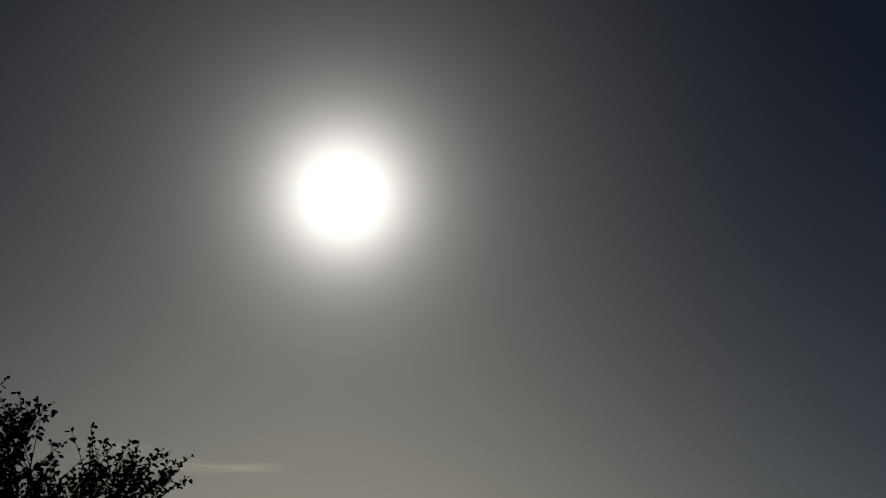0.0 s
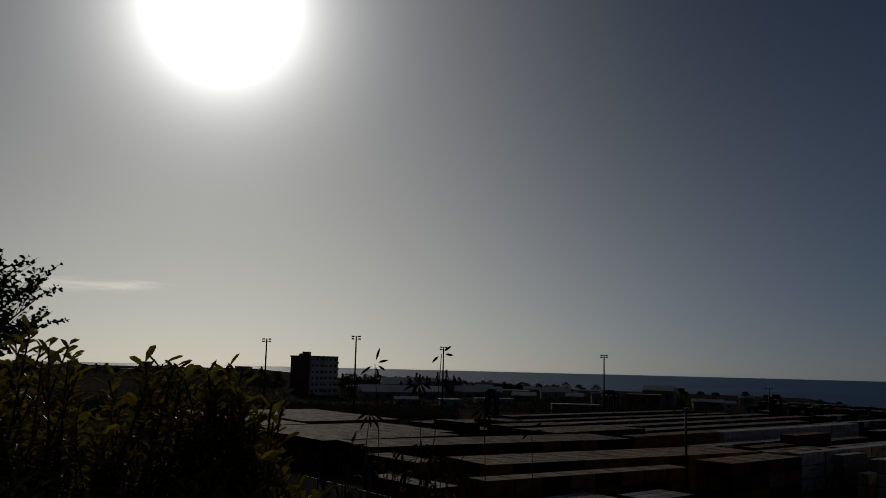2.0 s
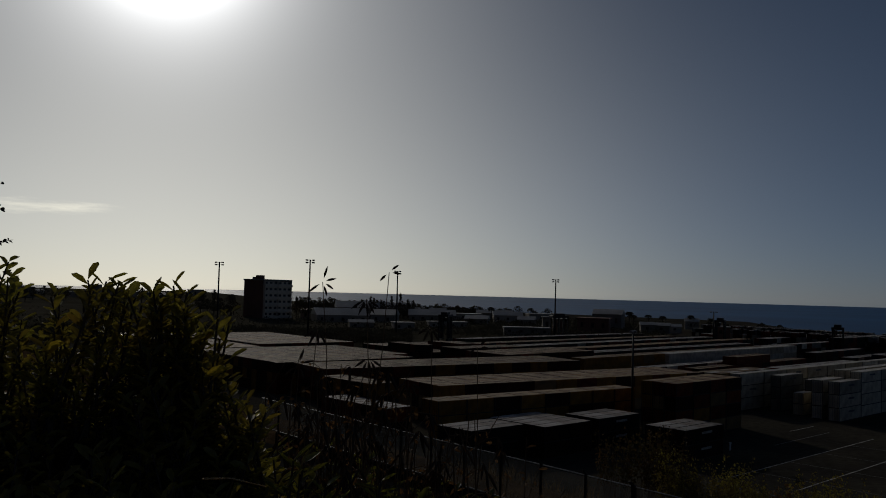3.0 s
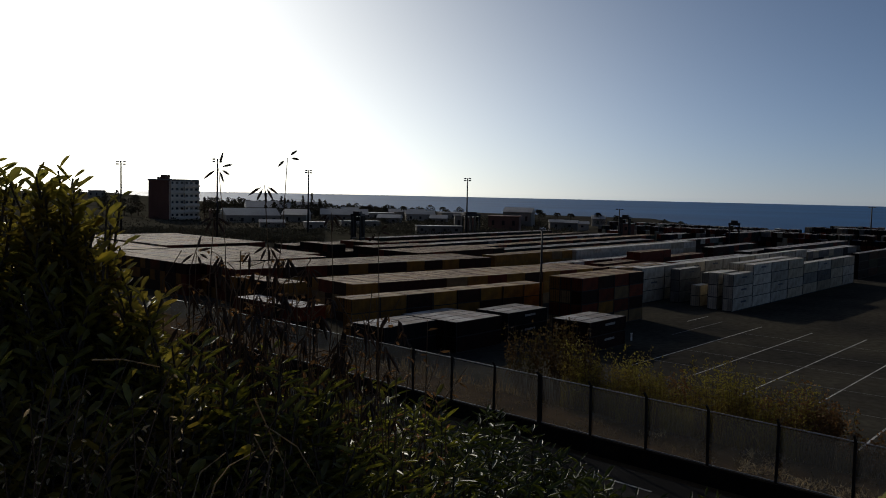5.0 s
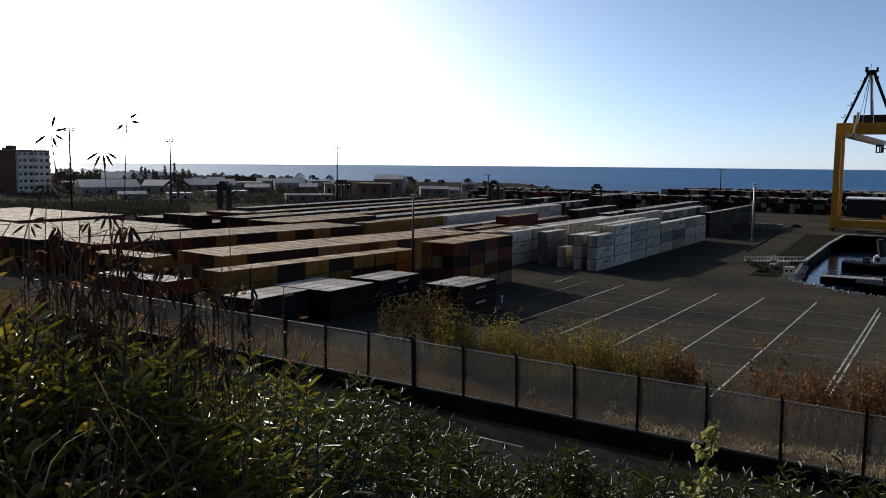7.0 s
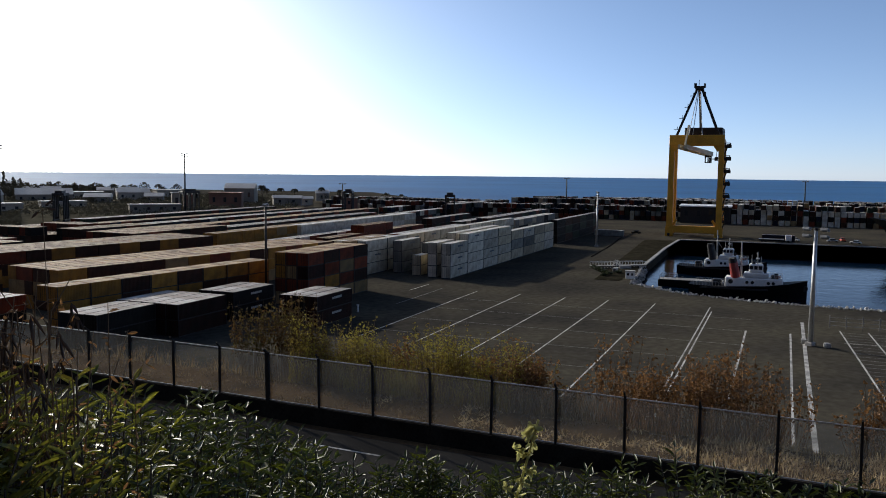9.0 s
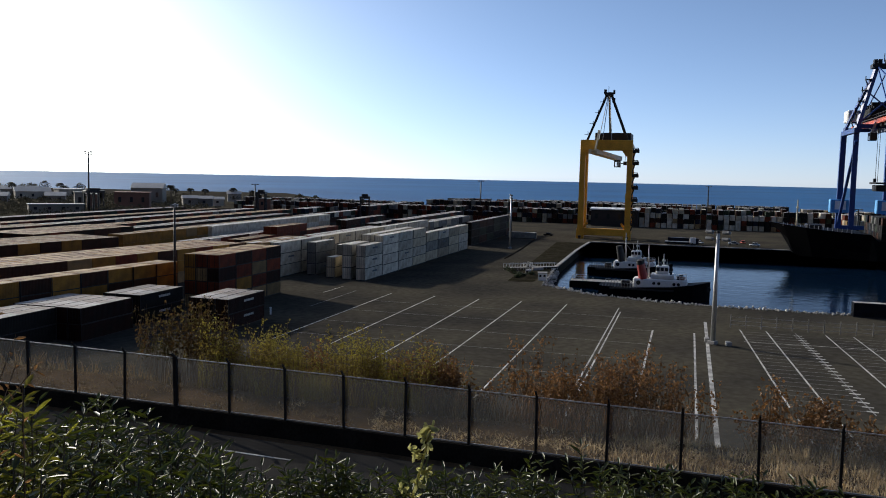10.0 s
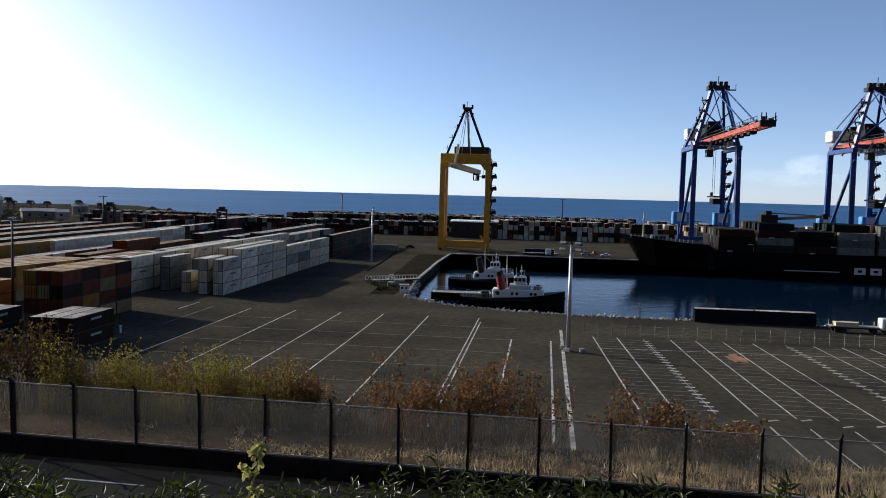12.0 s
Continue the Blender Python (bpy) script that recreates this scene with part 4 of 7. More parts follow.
def yellow_crane(m):
    t = thing("quay_crane", m, "yellow portal quay crane with raised A-frame", "crane")
    H, W = 42.5, 10.0
    for y in (-W, W):
        bm = bmesh.new()
        for z0, z1, w0, w1 in ((0, 4, 3.4, 3.2), (4, 20, 2.6, 2.4), (20, H, 2.4, 2.2)):
            beam(bm, (0, y, z0), (0, y * 0.985, z1), w0, w1)
        part("leg", bm, M_YELLOW, t)
        bm = bmesh.new()
        beam(bm, (12, y, 2), (12, y, H - 4), 2.0)
        part("rear_leg", bm, M_YELLOW, t)
        bm = bmesh.new()
        beam(bm, (0, y, H - 2), (12, y, H - 3), 1.8)
        beam(bm, (0, y, 5), (12, y, 5), 1.8)
        part("side_beam", bm, M_YELLOW, t)
        for x in (0, 12):
            bm = bmesh.new()
            for k in range(4):
                rod(bm, (x - 2.4 + k * 1.6, y - 0.3, 0.5), (x - 2.4 + k * 1.6, y + 0.3, 0.5), 0.5, seg=10)
            box(bm, x - 3, x + 3, y - 0.5, y + 0.5, 0.6, 1.4)
            part("bogie", bm, M_DARKSTEEL, t)
    part("sill_beam", boxed(-1.3, 1.3, -W, W, 1.6, 4.6, bevel=0.2), M_YELLOW, t)
    part("portal_beam", boxed(-1.5, 1.5, -W - 1, W + 1, H - 4.5, H, bevel=0.2), M_YELLOW, t)
    for y in (-W + 1, W - 1):
        part("gusset", beamed(((0, y, H - 6.5), (0, y * 0.8, H - 4), 1.6)), M_YELLOW, t)
        part("gusset", beamed(((0, y, 4.5), (0, y * 0.8, 7.0), 0.9)), M_YELLOW, t)
    part("machine_house", boxed(4, 18, -9.8, 5.6, H - 0.5, H + 3.3, bevel=0.3), M_DARKSTEEL, t, "dark machine house")
    top = H + 19.5
    bm = bmesh.new()
    beam(bm, (2, W - 1.5, H), (3, 0.9, top), 1.0)
    beam(bm, (2, -W + 1.5, H), (3, -0.9, top), 1.0)
    part("mast_leg", bm, M_DARKSTEEL, t)
    part("mast_post", beamed(((14, 0, H + 3), (4, 0, top), 0.9)), M_CREAM, t)
    bm = bmesh.new()
    for y in (3.2, 1.6, -2.2):
        beam(bm, (-2, y, H), (3, y * 0.12, top), 0.22)
    beam(bm, (20, 0, H), (4, 0, top), 0.3)
    part("stay", bm, M_STEEL, t)
    bm = boxed(1.4, 4.6, -1.7, 1.7, top - 0.5, top + 0.8)
    box(bm, 2, 4, -2.4, -1.7, top + 0.2, top + 1.9)
    box(bm, 2, 4, 1.2, 2.2, top + 0.2, top + 2.1)
    beam(bm, (3, 0.3, top), (3, 0.3, top + 3.4), 0.2)
    box(bm, 2, 3.4, -2.6, -1.4, top - 3.4, top - 1.6)
    part("mast_head", bm, M_DARKSTEEL, t)
    for k in range(4):
        f = (k + 0.5) / 4.2
        bm = boxed(-0.7, 0.7, -0.7, 0.7, 0, 0.15)
        for dx in (-0.7, 0.7):
            beam(bm, (dx, -0.7, 0), (dx, -0.7, 1.3), 0.12)
        beam(bm, (-0.7, -0.7, 1.3), (0.7, -0.7, 1.3), 0.12)
        o = part("mast_ladder", bm, M_DARKSTEEL, t)
        o.location = (2, (W - 1.5) * (1 - f) + 1.6, H + (top - H) * f)
    boom = bmesh.new()
    head_end, far_end = Vector((-6, 5.2, H - 5.0)), Vector((30, -2.6, H - 7.2))
    for w in (-1.3, 1.3):
        beam(boom, head_end + Vector((0, w, 0)), far_end + Vector((0, w, 0)), 0.9, 1.9)
    for k in range(10):
        c = head_end.lerp(far_end, (k + 0.5) / 10)
        beam(boom, c + Vector((0, -1.3, 0)), c + Vector((0, 1.3, 0)), 0.5)
    part("boom", boom, M_CREAM, t, "cream boom girder")
    part("boom_strut", beamed(((-2.2, 3.2, H + 4), (-5, 4.2, H - 4.4), 0.7)), M_CREAM, t)
    bm = boxed(27, 30, -3.8, -1.0, H - 11.2, H - 10.8)
    box(bm, 27, 30, -3.8, -1.0, H - 8.7, H - 7.8)
    for x in (27, 29.7):
        for w in (-3.8, -2.5, -1.3):
            box(bm, x, x + 0.3, w, w + 0.3, H - 10.9, H - 8.6)
    box(bm, 27.4, 29.6, -3.4, -2.8, H - 10.8, H - 8.8)
    beam(bm, (28, -3.4, H - 9.4), (28, -6.2, H - 9.4), 0.4)
    box(bm, 27, 29, -6.6, -5.2, H - 10.2, H - 8.5)
    beam(bm, (28, -5.9, H - 8.5), (28, -5.9, H - 2.5), 0.18)
    part("cabin", bm, M_DARKSTEEL, t)
    ladder_cages(t, 0.3, -W - 2.2, [6.5 + 5.2 * k for k in range(7)], 1.8)
    return t


yellow_crane(yard(366, 35.2, 0, 0))


def blue_crane(m, head=72.5, boom_up=0.0):
    t = thing("quay_crane", m, "blue ship-to-shore gantry crane with red boom", "crane", "blue cranes")
    W, H, D = 8.8, 46.5, 30.0
    for x in (0, D):
        for y in (-W, W):
            bm = bmesh.new()
            beam(bm, (x, y, 2), (x + (2 if x == 0 else 0), y * 0.97, H), 1.9, 2.1)
            part("leg", bm, M_BLUE, t)
            bm = boxed(x - 2.5, x + 2.5, y - 4.6, y + 4.6, 0.8, 3.6, bevel=0.2)
            part("bogie_box", bm, M_LTBLUE, t, "pale blue bogie box")
            bm = bmesh.new()
            for k in range(6):
                rod(bm, (x - 0.5, y - 4 + k * 1.6, 0.5), (x + 0.5, y - 4 + k * 1.6, 0.5), 0.5, seg=10)
            part("wheel_set", bm, M_DARKSTEEL, t)
    for y in (-W, W):
        part("brace", beamed(((0, y, 6), (D, y, 6), 1.4), ((0, y, H - 4), (D, y, 9), 1.0)), M_BLUE, t)
        part("upper_beam", beamed(((0, y, H), (D, y, H), 1.8)), M_BLUE, t)
    for x in (0, D):
        part("portal_beam", beamed(((x + (2 if x == 0 else 0), -W, H + 1.6), (x + (2 if x == 0 else 0), W, H + 1.6), 1.5)), M_BLUE, t)
    for y in (-W, W):
        hut = part("drive_box", boxed(D - 2.2, D + 2.2, y - 3.6, y + 3.6, 14, 19.6, bevel=0.25), M_LTBLUE, t, "pale blue drive box")
        part("panel", boxed(D - 2.28, D - 2.2, y - 2.4, y + 1.8, 15.4, 19.0), M_WHITE, hut)
    part("sill_beam", beamed(((D, -W, 8), (D, W, 8), 1.6)), M_BLUE, t)
    for y in (-W, W):
        part("mast_leg", beamed(((2, y, H), (5, y * 0.28, head - 2), 1.4)), M_BLUE, t)
        part("back_leg", beamed(((D, y, H), (6, y * 0.25, head - 2), 1.0)), M_BLUE, t)
    part("cross_brace", beamed(((2.3, -W, H + 2), (4, W * 0.5, head - 12), 0.5), ((2.3, W, H + 2), (4, -W * 0.5, head - 12), 0.5)), M_BLUE, t)
    bm = boxed(3, 8, -4.2, 4.2, head - 2.4, head - 0.8)
    for y in (-3, -1, 1.4, 3):
        part("sheave_box", boxed(4, 6.5, y - 0.6, y + 0.6, head - 0.8, head + 0.9), M_DARKSTEEL, t)
    beam(bm, (5, 0, head), (5, 0, head + 3.2), 0.25)
    box(bm, 4, 6, -7, -4.2, head - 2.6, head - 2.3)
    beam(bm, (5, -7, head - 2.6), (5, -7, head), 0.2)
    part("mast_head", bm, M_DARKSTEEL, t)
    Z = H + 3.4
    boom = bmesh.new()
    for y in (-2.0, 2.0):
        beam(boom, (-76, y, Z), (D + 22, y, Z), 0.6, 1.8)
    for k in range(26):
        x = -75 + k * 4.9
        beam(boom, (x, -2.0, Z + 0.4), (x, 2.0, Z + 0.4), 0.5)
        if k < 25:
            beam(boom, (x, -2.0, Z), (x + 4.9, 2.0, Z), 0.3)
    part("boom", boom, M_RED, t, "red boom girder")
    bm = bmesh.new()
    for k in range(9):
        box(bm, -36 + k * 3.4, -33.4 + k * 3.4, -2.55, -2.38, Z - 0.8, Z + 0.9)
    part("boom_sign", bm, M_WHITE, t, "white lettering blocks on the boom")
    bm = bmesh.new()
    for y in (-3.0, 3.0):
        for k in range(27):
            beam(bm, (-75 + k * 4, y, Z + 1), (-75 + k * 4, y, Z + 2.4), 0.16)
        beam(bm, (-75, y, Z + 2.4), (30, y, Z + 2.4), 0.16)
        beam(bm, (-75, y, Z + 1.2), (30, y, Z + 1.2), 0.35, 0.3)
    for k in range(9):
        box(bm, -70 + k * 8.3, -68.6 + k * 8.3, -3.4, -1.8, Z + 0.9, Z + 2.2 + (k * 5 % 3) * 0.7)
        box(bm, -58 + k * 9.1, -54 + k * 9.1, -1.2, 1.2, Z - 2.0, Z - 1.0)
    part("walkway", bm, M_DARKSTEEL, t)
    bm = boxed(-77.0, -75.8, -2.4, 2.4, Z - 1.0, Z + 1.0)
    for y in (-2.2, 0.6, 2.0):
        beam(bm, (-76.5, y, Z + 1.2), (-76.5, y, Z + 3.4), 0.3)
    part("boom_end", bm, M_DARKSTEEL, t)
    part("machine_house", boxed(D + 5, D + 14, -2.5, 6.8, H + 5.2, H + 10.2, bevel=0.4), M_WHITE, t, "white machine house")
    bm = boxed(4, D + 4, -3.4, 4.0, H + 5.2, H + 8.6, bevel=0.3)
    for k in range(7):
        box(bm, 5 + k * 4.0, 7 + k * 4.0, -2.5, 2.5, H + 8.6, H + 9.4 + (k * 7 % 4) * 0.6)
    part("equipment", bm, M_POST, t)
    for x in (0, D):
        for y in (-W, W):
            part("hanger", beamed(((x + 1, y * 0.4, H - 1), (x + 1, y * 0.25, H + 3), 0.8)), M_STEEL, t)
    for k in range(6):
        part("cable_box", boxed(-8 + k * 7, -5 + k * 7, -4.4, -2.4, Z - 3.2, Z - 1.2), M_STEEL, t)
    for y in (-2.2, 2.2):
        part("stay", beamed(((5, y, head - 1.5), (-56, y, Z + 1), 0.4)), M_BLUE, t)
        part("stay", beamed(((5, y, head - 1.5), (-22, y, Z + 1), 0.35)), M_BLUE, t)
        part("stay", beamed(((6, y, head - 1.5), (D + 14, y, H + 11.6), 0.4)), M_BLUE, t)
    bm = bmesh.new()
    for k in range(5):
        f = 0.12 + k * 0.17
        p = Vector((3, W * 1.0, H)).lerp(Vector((5, W * 0.3, head - 2)), f)
        box(bm, p.x - 1, p.x + 1, p.y + 0.4, p.y + 2.4, p.z, p.z + 0.3)
        beam(bm, (p.x, p.y + 2.2, p.z), (p.x, p.y + 2.2, p.z + 1.5), 0.3)
        beam(bm, (p.x, p.y + 0.6, p.z - 4), (p.x, p.y + 2.2, p.z), 0.35)
    part("mast_stair", bm, M_DARKSTEEL, t)
    bm = boxed(-4, 3, -1.8, 1.8, H - 23, H - 20.6, bevel=0.2)
    box(bm, -6, 6, -2.2, 2.2, H - 20.3, H - 19.6)
    box(bm, -1, 1, 1.2, 2.0, H - 19.6, H - 18.2)
    part("spreader", bm, M_DARKSTEEL, t)
    part("hoist_rope", beamed(((-1, 0.8, H - 19.5), (-1, 0.8, H + 2), 0.14), ((1, 1.2, H - 19.5), (1, 1.2, H + 2), 0.14)), M_DARKSTEEL, t)
    part("cabin", boxed(-2, 2, 2.0, 4.6, H - 4, H - 1, bevel=0.15), M_GLASS, t)
    ladder_cages(t, D, -W - 1.8, [9 + 5.5 * k for k in range(7)], 1.8)
    return t


blue_crane(yard(352, -68.3, 0, 0))
blue_crane(yard(352, -130.0, 0, 0))

# ---- container ship at the quay ----
def hull_mesh():
    bm = bmesh.new()
    rings = []
    for k, (y, half, zt, zb) in enumerate(((0, 0.4, 12.0, 9.0), (-5, 4.5, 11.2, 1.0), (-12, 9.5, 10.4, -3), (-22, 13.5, 9.6, -3), (-32, 15.4, 9.0, -3), (-34, 15.6, 7.0, -3), (-60, 16, 7.0, -3), (-230, 16, 7.0, -3), (-240, 14, 7.0, -3))):
        flare = 0.55 if k < 4 else 0.85 if k == 4 else 1.0
        ring = [bm.verts.new((x, y + dy, z)) for x, z, dy in ((-half, zt, 0), (-half * (0.5 + flare / 2), (zt + zb) / 2, -2 if k < 3 else 0), (-half * flare, zb, -4 if k < 3 else 0),
                                                              (half * flare, zb, -4 if k < 3 else 0), (half * (0.5 + flare / 2), (zt + zb) / 2, -2 if k < 3 else 0), (half, zt, 0))]
        rings.append(ring)
    for a, b in zip(rings, rings[1:]):
        for i in range(6):
            bm.faces.new((a[i], b[i], b[(i + 1) % 6], a[(i + 1) % 6]))
    bm.faces.new(rings[0])
    bm.faces.new(rings[-1])
    bmesh.ops.recalc_face_normals(bm, faces=bm.faces[:])
    return bm


ship = thing("container_ship", yard(328, -27.5, 0, 0), "black-hulled container ship moored at the quay", "ship")
part("hull", hull_mesh(), M_BLACKHULL, ship)
bm = bmesh.new()
for k in range(4):
    box(bm, -16.12, -15.98, -82 - k * 5.4 - 3.8, -82 - k * 5.4, 0.2, 0.95)
    box(bm, -16.12, -15.98, -82 - k * 5.4 - 3.8, -82 - k * 5.4, 1.85, 2.6)
    box(bm, -16.12, -15.98, -82 - k * 5.4 - 1.1, -82 - k * 5.4, 0.95, 1.85)
    box(bm, -16.12, -15.98, -82 - k * 5.4 - 3.8, -82 - k * 5.4 - 2.7, 0.95, 1.85)
part("hull_lettering", bm, M_WHITE, ship, "white letter shapes on the hull")
part("gunwale_line", boxed(-16.1, -15.98, -77, -58, 0.75, 1.0), M_WHITE, ship)
bm = bmesh.new()
rod(bm, (0, -10, 10), (0, -10, 20), 0.35, 0.2)
box(bm, -1.2, 1.2, -10.4, -9.6, 17, 17.4)
part("foremast", bm, M_CREAM, ship)
part("windlass", boxed(-4, 4, -18, -13, 9.8, 11.4, bevel=0.3), M_DARKSTEEL, ship)
bm = bmesh.new()
for k in range(16):
    beam(bm, (-4.5 - k * 0.55 if k < 9 else -9.5 - (k - 9) * 0.8, -5 - k * 1.4, 10.6 - k * 0.1), (-4.5 - k * 0.55 if k < 9 else -9.5 - (k - 9) * 0.8, -5 - k * 1.4, 12 - k * 0.1), 0.15)
part("bow_rail", bm, M_WHITE, ship)
bm = boxed(-2, 2, -57, -53.6, 7, 20)
beam(bm, (0, -56, 18.6), (-12, -72, 20.4), 1.0)
beam(bm, (0, -55, 21), (-10, -70, 20.6), 0.4)
box(bm, -3, 3, -58.5, -52.5, 17.6, 20.4)
box(bm, -2, 2, -56.4, -54.4, 20.4, 21.8)
box(bm, -12.8, -11.2, -73.2, -71.4, 19.4, 21.4)
part("deck_crane", bm, M_DARKSTEEL, ship)
SHIPC = ["black", "blue", "brown", "black", "green", "blue", "black", "black", "brown", "grey"]
def deck_box():
    bm = boxed(0, 2.44, -12.2, 0, 0, 2.55)
    for y in (-12.05, -6.1, -0.15):
        box(bm, -0.03, 0.02, y - 0.12, y + 0.12, 0, 2.55)
    box(bm, -0.03, 0.02, -12.1, -0.1, 2.4, 2.55)
    return bm


DECK = {k: mesh_of("container", deck_box(), CC[k]) for k in sorted(set(SHIPC))}
for b in range(14):
    for r in range(11):
        n = (3 if b == 0 else 4 if b < 2 else 3 if b == 2 else 4 if b != 5 else 2) - (1 if rnd.random() < 0.2 else 0)
        for k in range(n):
            key = "grey" if b in (3, 4) and r == 0 and k < 3 else rnd.choice(SHIPC)
            if r > 1 and k < n - 2 and b not in (0, 5, 6):
                continue
            part("container", DECK[key], None, ship).location = (-15.4 + r * 2.8, -35 - b * 13.8, 7.05 + k * 2.62)
for k in range(26):
    part("deck_lamp", boxed(-15.9, -15.7, -40 - k * 7.1, -38.2 - k * 7.1, 7.0 + (k * 5 % 4) * 2.6, 7.25 + (k * 5 % 4) * 2.6), M_WHITE, ship)

# ---- tugs ----
def tug(m, length, label, funnel):
    t = thing("tugboat", m, label, "tugboat", "moored tugs")
    L, B = length, length * 0.15
    bm = bmesh.new()
    rings = []
    for x, half, zt in ((0, 0.86, 2.4), (0.05, 0.95, 2.3), (0.3, 1, 2.2), (0.65, 1, 2.7), (0.85, 0.72, 3.5), (0.96, 0.3, 4.0), (1.0, 0.06, 4.2)):
        rings.append([bm.verts.new((x * L, s * B * half * k, z)) for s, k, z in ((-1, 1, zt), (-1, 0.85, -1.5), (1, 0.85, -1.5), (1, 1, zt))])
    for a, b in zip(rings, rings[1:]):
        for i in range(4):
            bm.faces.new((a[i], b[i], b[(i + 1) % 4], a[(i + 1) % 4]))
    bm.faces.new(rings[0])
    bm.faces.new(rings[-1])
    bmesh.ops.recalc_face_normals(bm, faces=bm.faces[:])
    part("hull", bm, M_BLACKHULL, t)
    bm = bmesh.new()
    for a, b in ((0.1, 0.3), (0.3, 0.5), (0.5, 0.68)):
        for s in (-1, 1):
            beam(bm, (a * L, s * B * 1.01, 1.9), (b * L, s * B * 1.01, 2.0), 0.4)
    rod(bm, (0.98 * L, -0.9, 2.4), (0.98 * L, 0.9, 2.4), 0.7, seg=10)
    part("fender", bm, M_RUBBER, t)
    part("deckhouse", boxed(0.31 * L, 0.8 * L, -B * 0.6, B * 0.6, 2.0, 4.4, bevel=0.25), M_WHITE, t, "white deckhouse")
    part("upper_house", boxed(0.47 * L, 0.68 * L, -B * 0.5, B * 0.5, 4.4, 5.6, bevel=0.2), M_WHITE, t)
    wheel = part("wheelhouse", boxed(0.51 * L, 0.63 * L, -B * 0.4, B * 0.4, 5.6, 7.6, bevel=0.3), M_WHITE, t)
    for k in range(3):
        for w in (-1, 1):
            x = (0.517 + 0.038 * k) * L
            part("window", boxed(x, x + 0.029 * L, w * B * 0.4 - 0.05, w * B * 0.4 + 0.05, 6.4, 7.25), M_GLASS, wheel)
    for k in range(4):
        y = -B * 0.36 + k * B * 0.18
        part("window", boxed(0.51 * L - 0.05, 0.51 * L + 0.05, y, y + B * 0.15, 6.4, 7.25), M_GLASS, wheel)
    for x in (0.36, 0.5, 0.545, 0.68, 0.72):
        for w in (-1, 1):
            bm = bmesh.new()
            rod(bm, (x * L, w * (B * 0.6 - 0.05), 3.4), (x * L, w * (B * 0.6 + 0.06), 3.4), 0.38 if x > 0.4 else 0.55, seg=10)
            part("porthole", bm, M_GLASS, t)
    for w in (-0.35, 0.35):
        bm = bmesh.new()
        rod(bm, (0.4 * L, w * B, 4.2), (0.37 * L, w * B, 7.8), 1.05, 0.85, 12)
        stack = part("funnel", bm, funnel, t, "red funnel" if funnel is M_TUGRED else "dark funnel", smooth=False)
        bm = bmesh.new()
        rod(bm, (0.37 * L, w * B, 7.7), (0.362 * L, w * B, 8.7), 0.9, 0.8, 12)
        part("funnel_top", bm, M_RUBBER, stack, "black funnel top")
    bm = bmesh.new()
    rod(bm, (0.445 * L, 0, 4.4), (0.44 * L, 0, 12.6), 0.3, 0.12)
    beam(bm, (0.44 * L, -1.6, 10), (0.44 * L, 1.6, 10), 0.14)
    beam(bm, (0.44 * L, -1.1, 11.2), (0.44 * L, 1.1, 11.2), 0.14)
    beam(bm, (0.44 * L, 0, 9.4), (0.5 * L, 0, 7.6), 0.12)
    rod(bm, (0.58 * L, 0, 7.6), (0.58 * L, 0, 10.4), 0.14)
    box(bm, 0.565 * L, 0.595 * L, -1.1, 1.1, 8.7, 8.95)
    rod(bm, (0.53 * L, 1.0, 7.6), (0.53 * L, 1.0, 9.6), 0.07)
    rod(bm, (0.61 * L, -1.0, 7.6), (0.61 * L, -1.0, 9.3), 0.07)
    part("mast", bm, M_STEEL, t)
    part("radar_dome", rod(bmesh.new(), (0.55 * L, -0.5, 7.6), (0.55 * L, -0.5, 8.3), 0.4, 0.35, 10), M_DARKSTEEL, t)
    part("capstan", rod(bmesh.new(), (0.74 * L, 0, 4.4), (0.74 * L, 0, 5.5), 0.5, 0.45, 10), M_DARKSTEEL, t)
    part("locker", boxed(0.7 * L, 0.73 * L, -1.0, 1.0, 4.4, 5.2), M_DARKSTEEL, t)
    part("locker", boxed(0.64 * L, 0.66 * L, -1.6, -1.0, 5.6, 6.4), M_DARKSTEEL, t)
    bm = bmesh.new()
    for w in (-1, 1):
        for k in range(11):
            x = (0.47 + 0.032 * k) * L
            beam(bm, (x, w * B * 0.58, 4.4), (x, w * B * 0.58, 5.4), 0.09)
        beam(bm, (0.47 * L, w * B * 0.58, 5.4), (0.79 * L, w * B * 0.58, 5.4), 0.09)
        beam(bm, (0.47 * L, w * B * 0.58, 4.95), (0.79 * L, w * B * 0.58, 4.95), 0.06)
    part("bridge_rail", bm, M_WHITE, t)
    boat = bmesh.new()
    for k in range(5):
        x = (0.72 + 0.012 * k) * L
        box(boat, x, x + 0.3, -B * 0.5, -B * 0.2, 4.5 + abs(k - 2) * 0.1, 5.1)
    part("raft_case", boat, M_ORANGE, t)
    for s in (-1, 1):
        bm = bmesh.new()
        for k in range(12):
            x = (0.04 + 0.028 * k) * L
            beam(bm, (x, s * B * 0.88, 2.2), (x, s * B * 0.88, 3.2), 0.08)
        beam(bm, (0.04 * L, s * B * 0.88, 3.2), (0.348 * L, s * B * 0.88, 3.2), 0.08)
        part("deck_rail", bm, M_STEEL, t)
    bm = boxed(0.2 * L, 0.28 * L, -1.2, 1.2, 2.0, 3.6, bevel=0.2)
    part("winch", bm, M_DARKSTEEL, t)
    return t


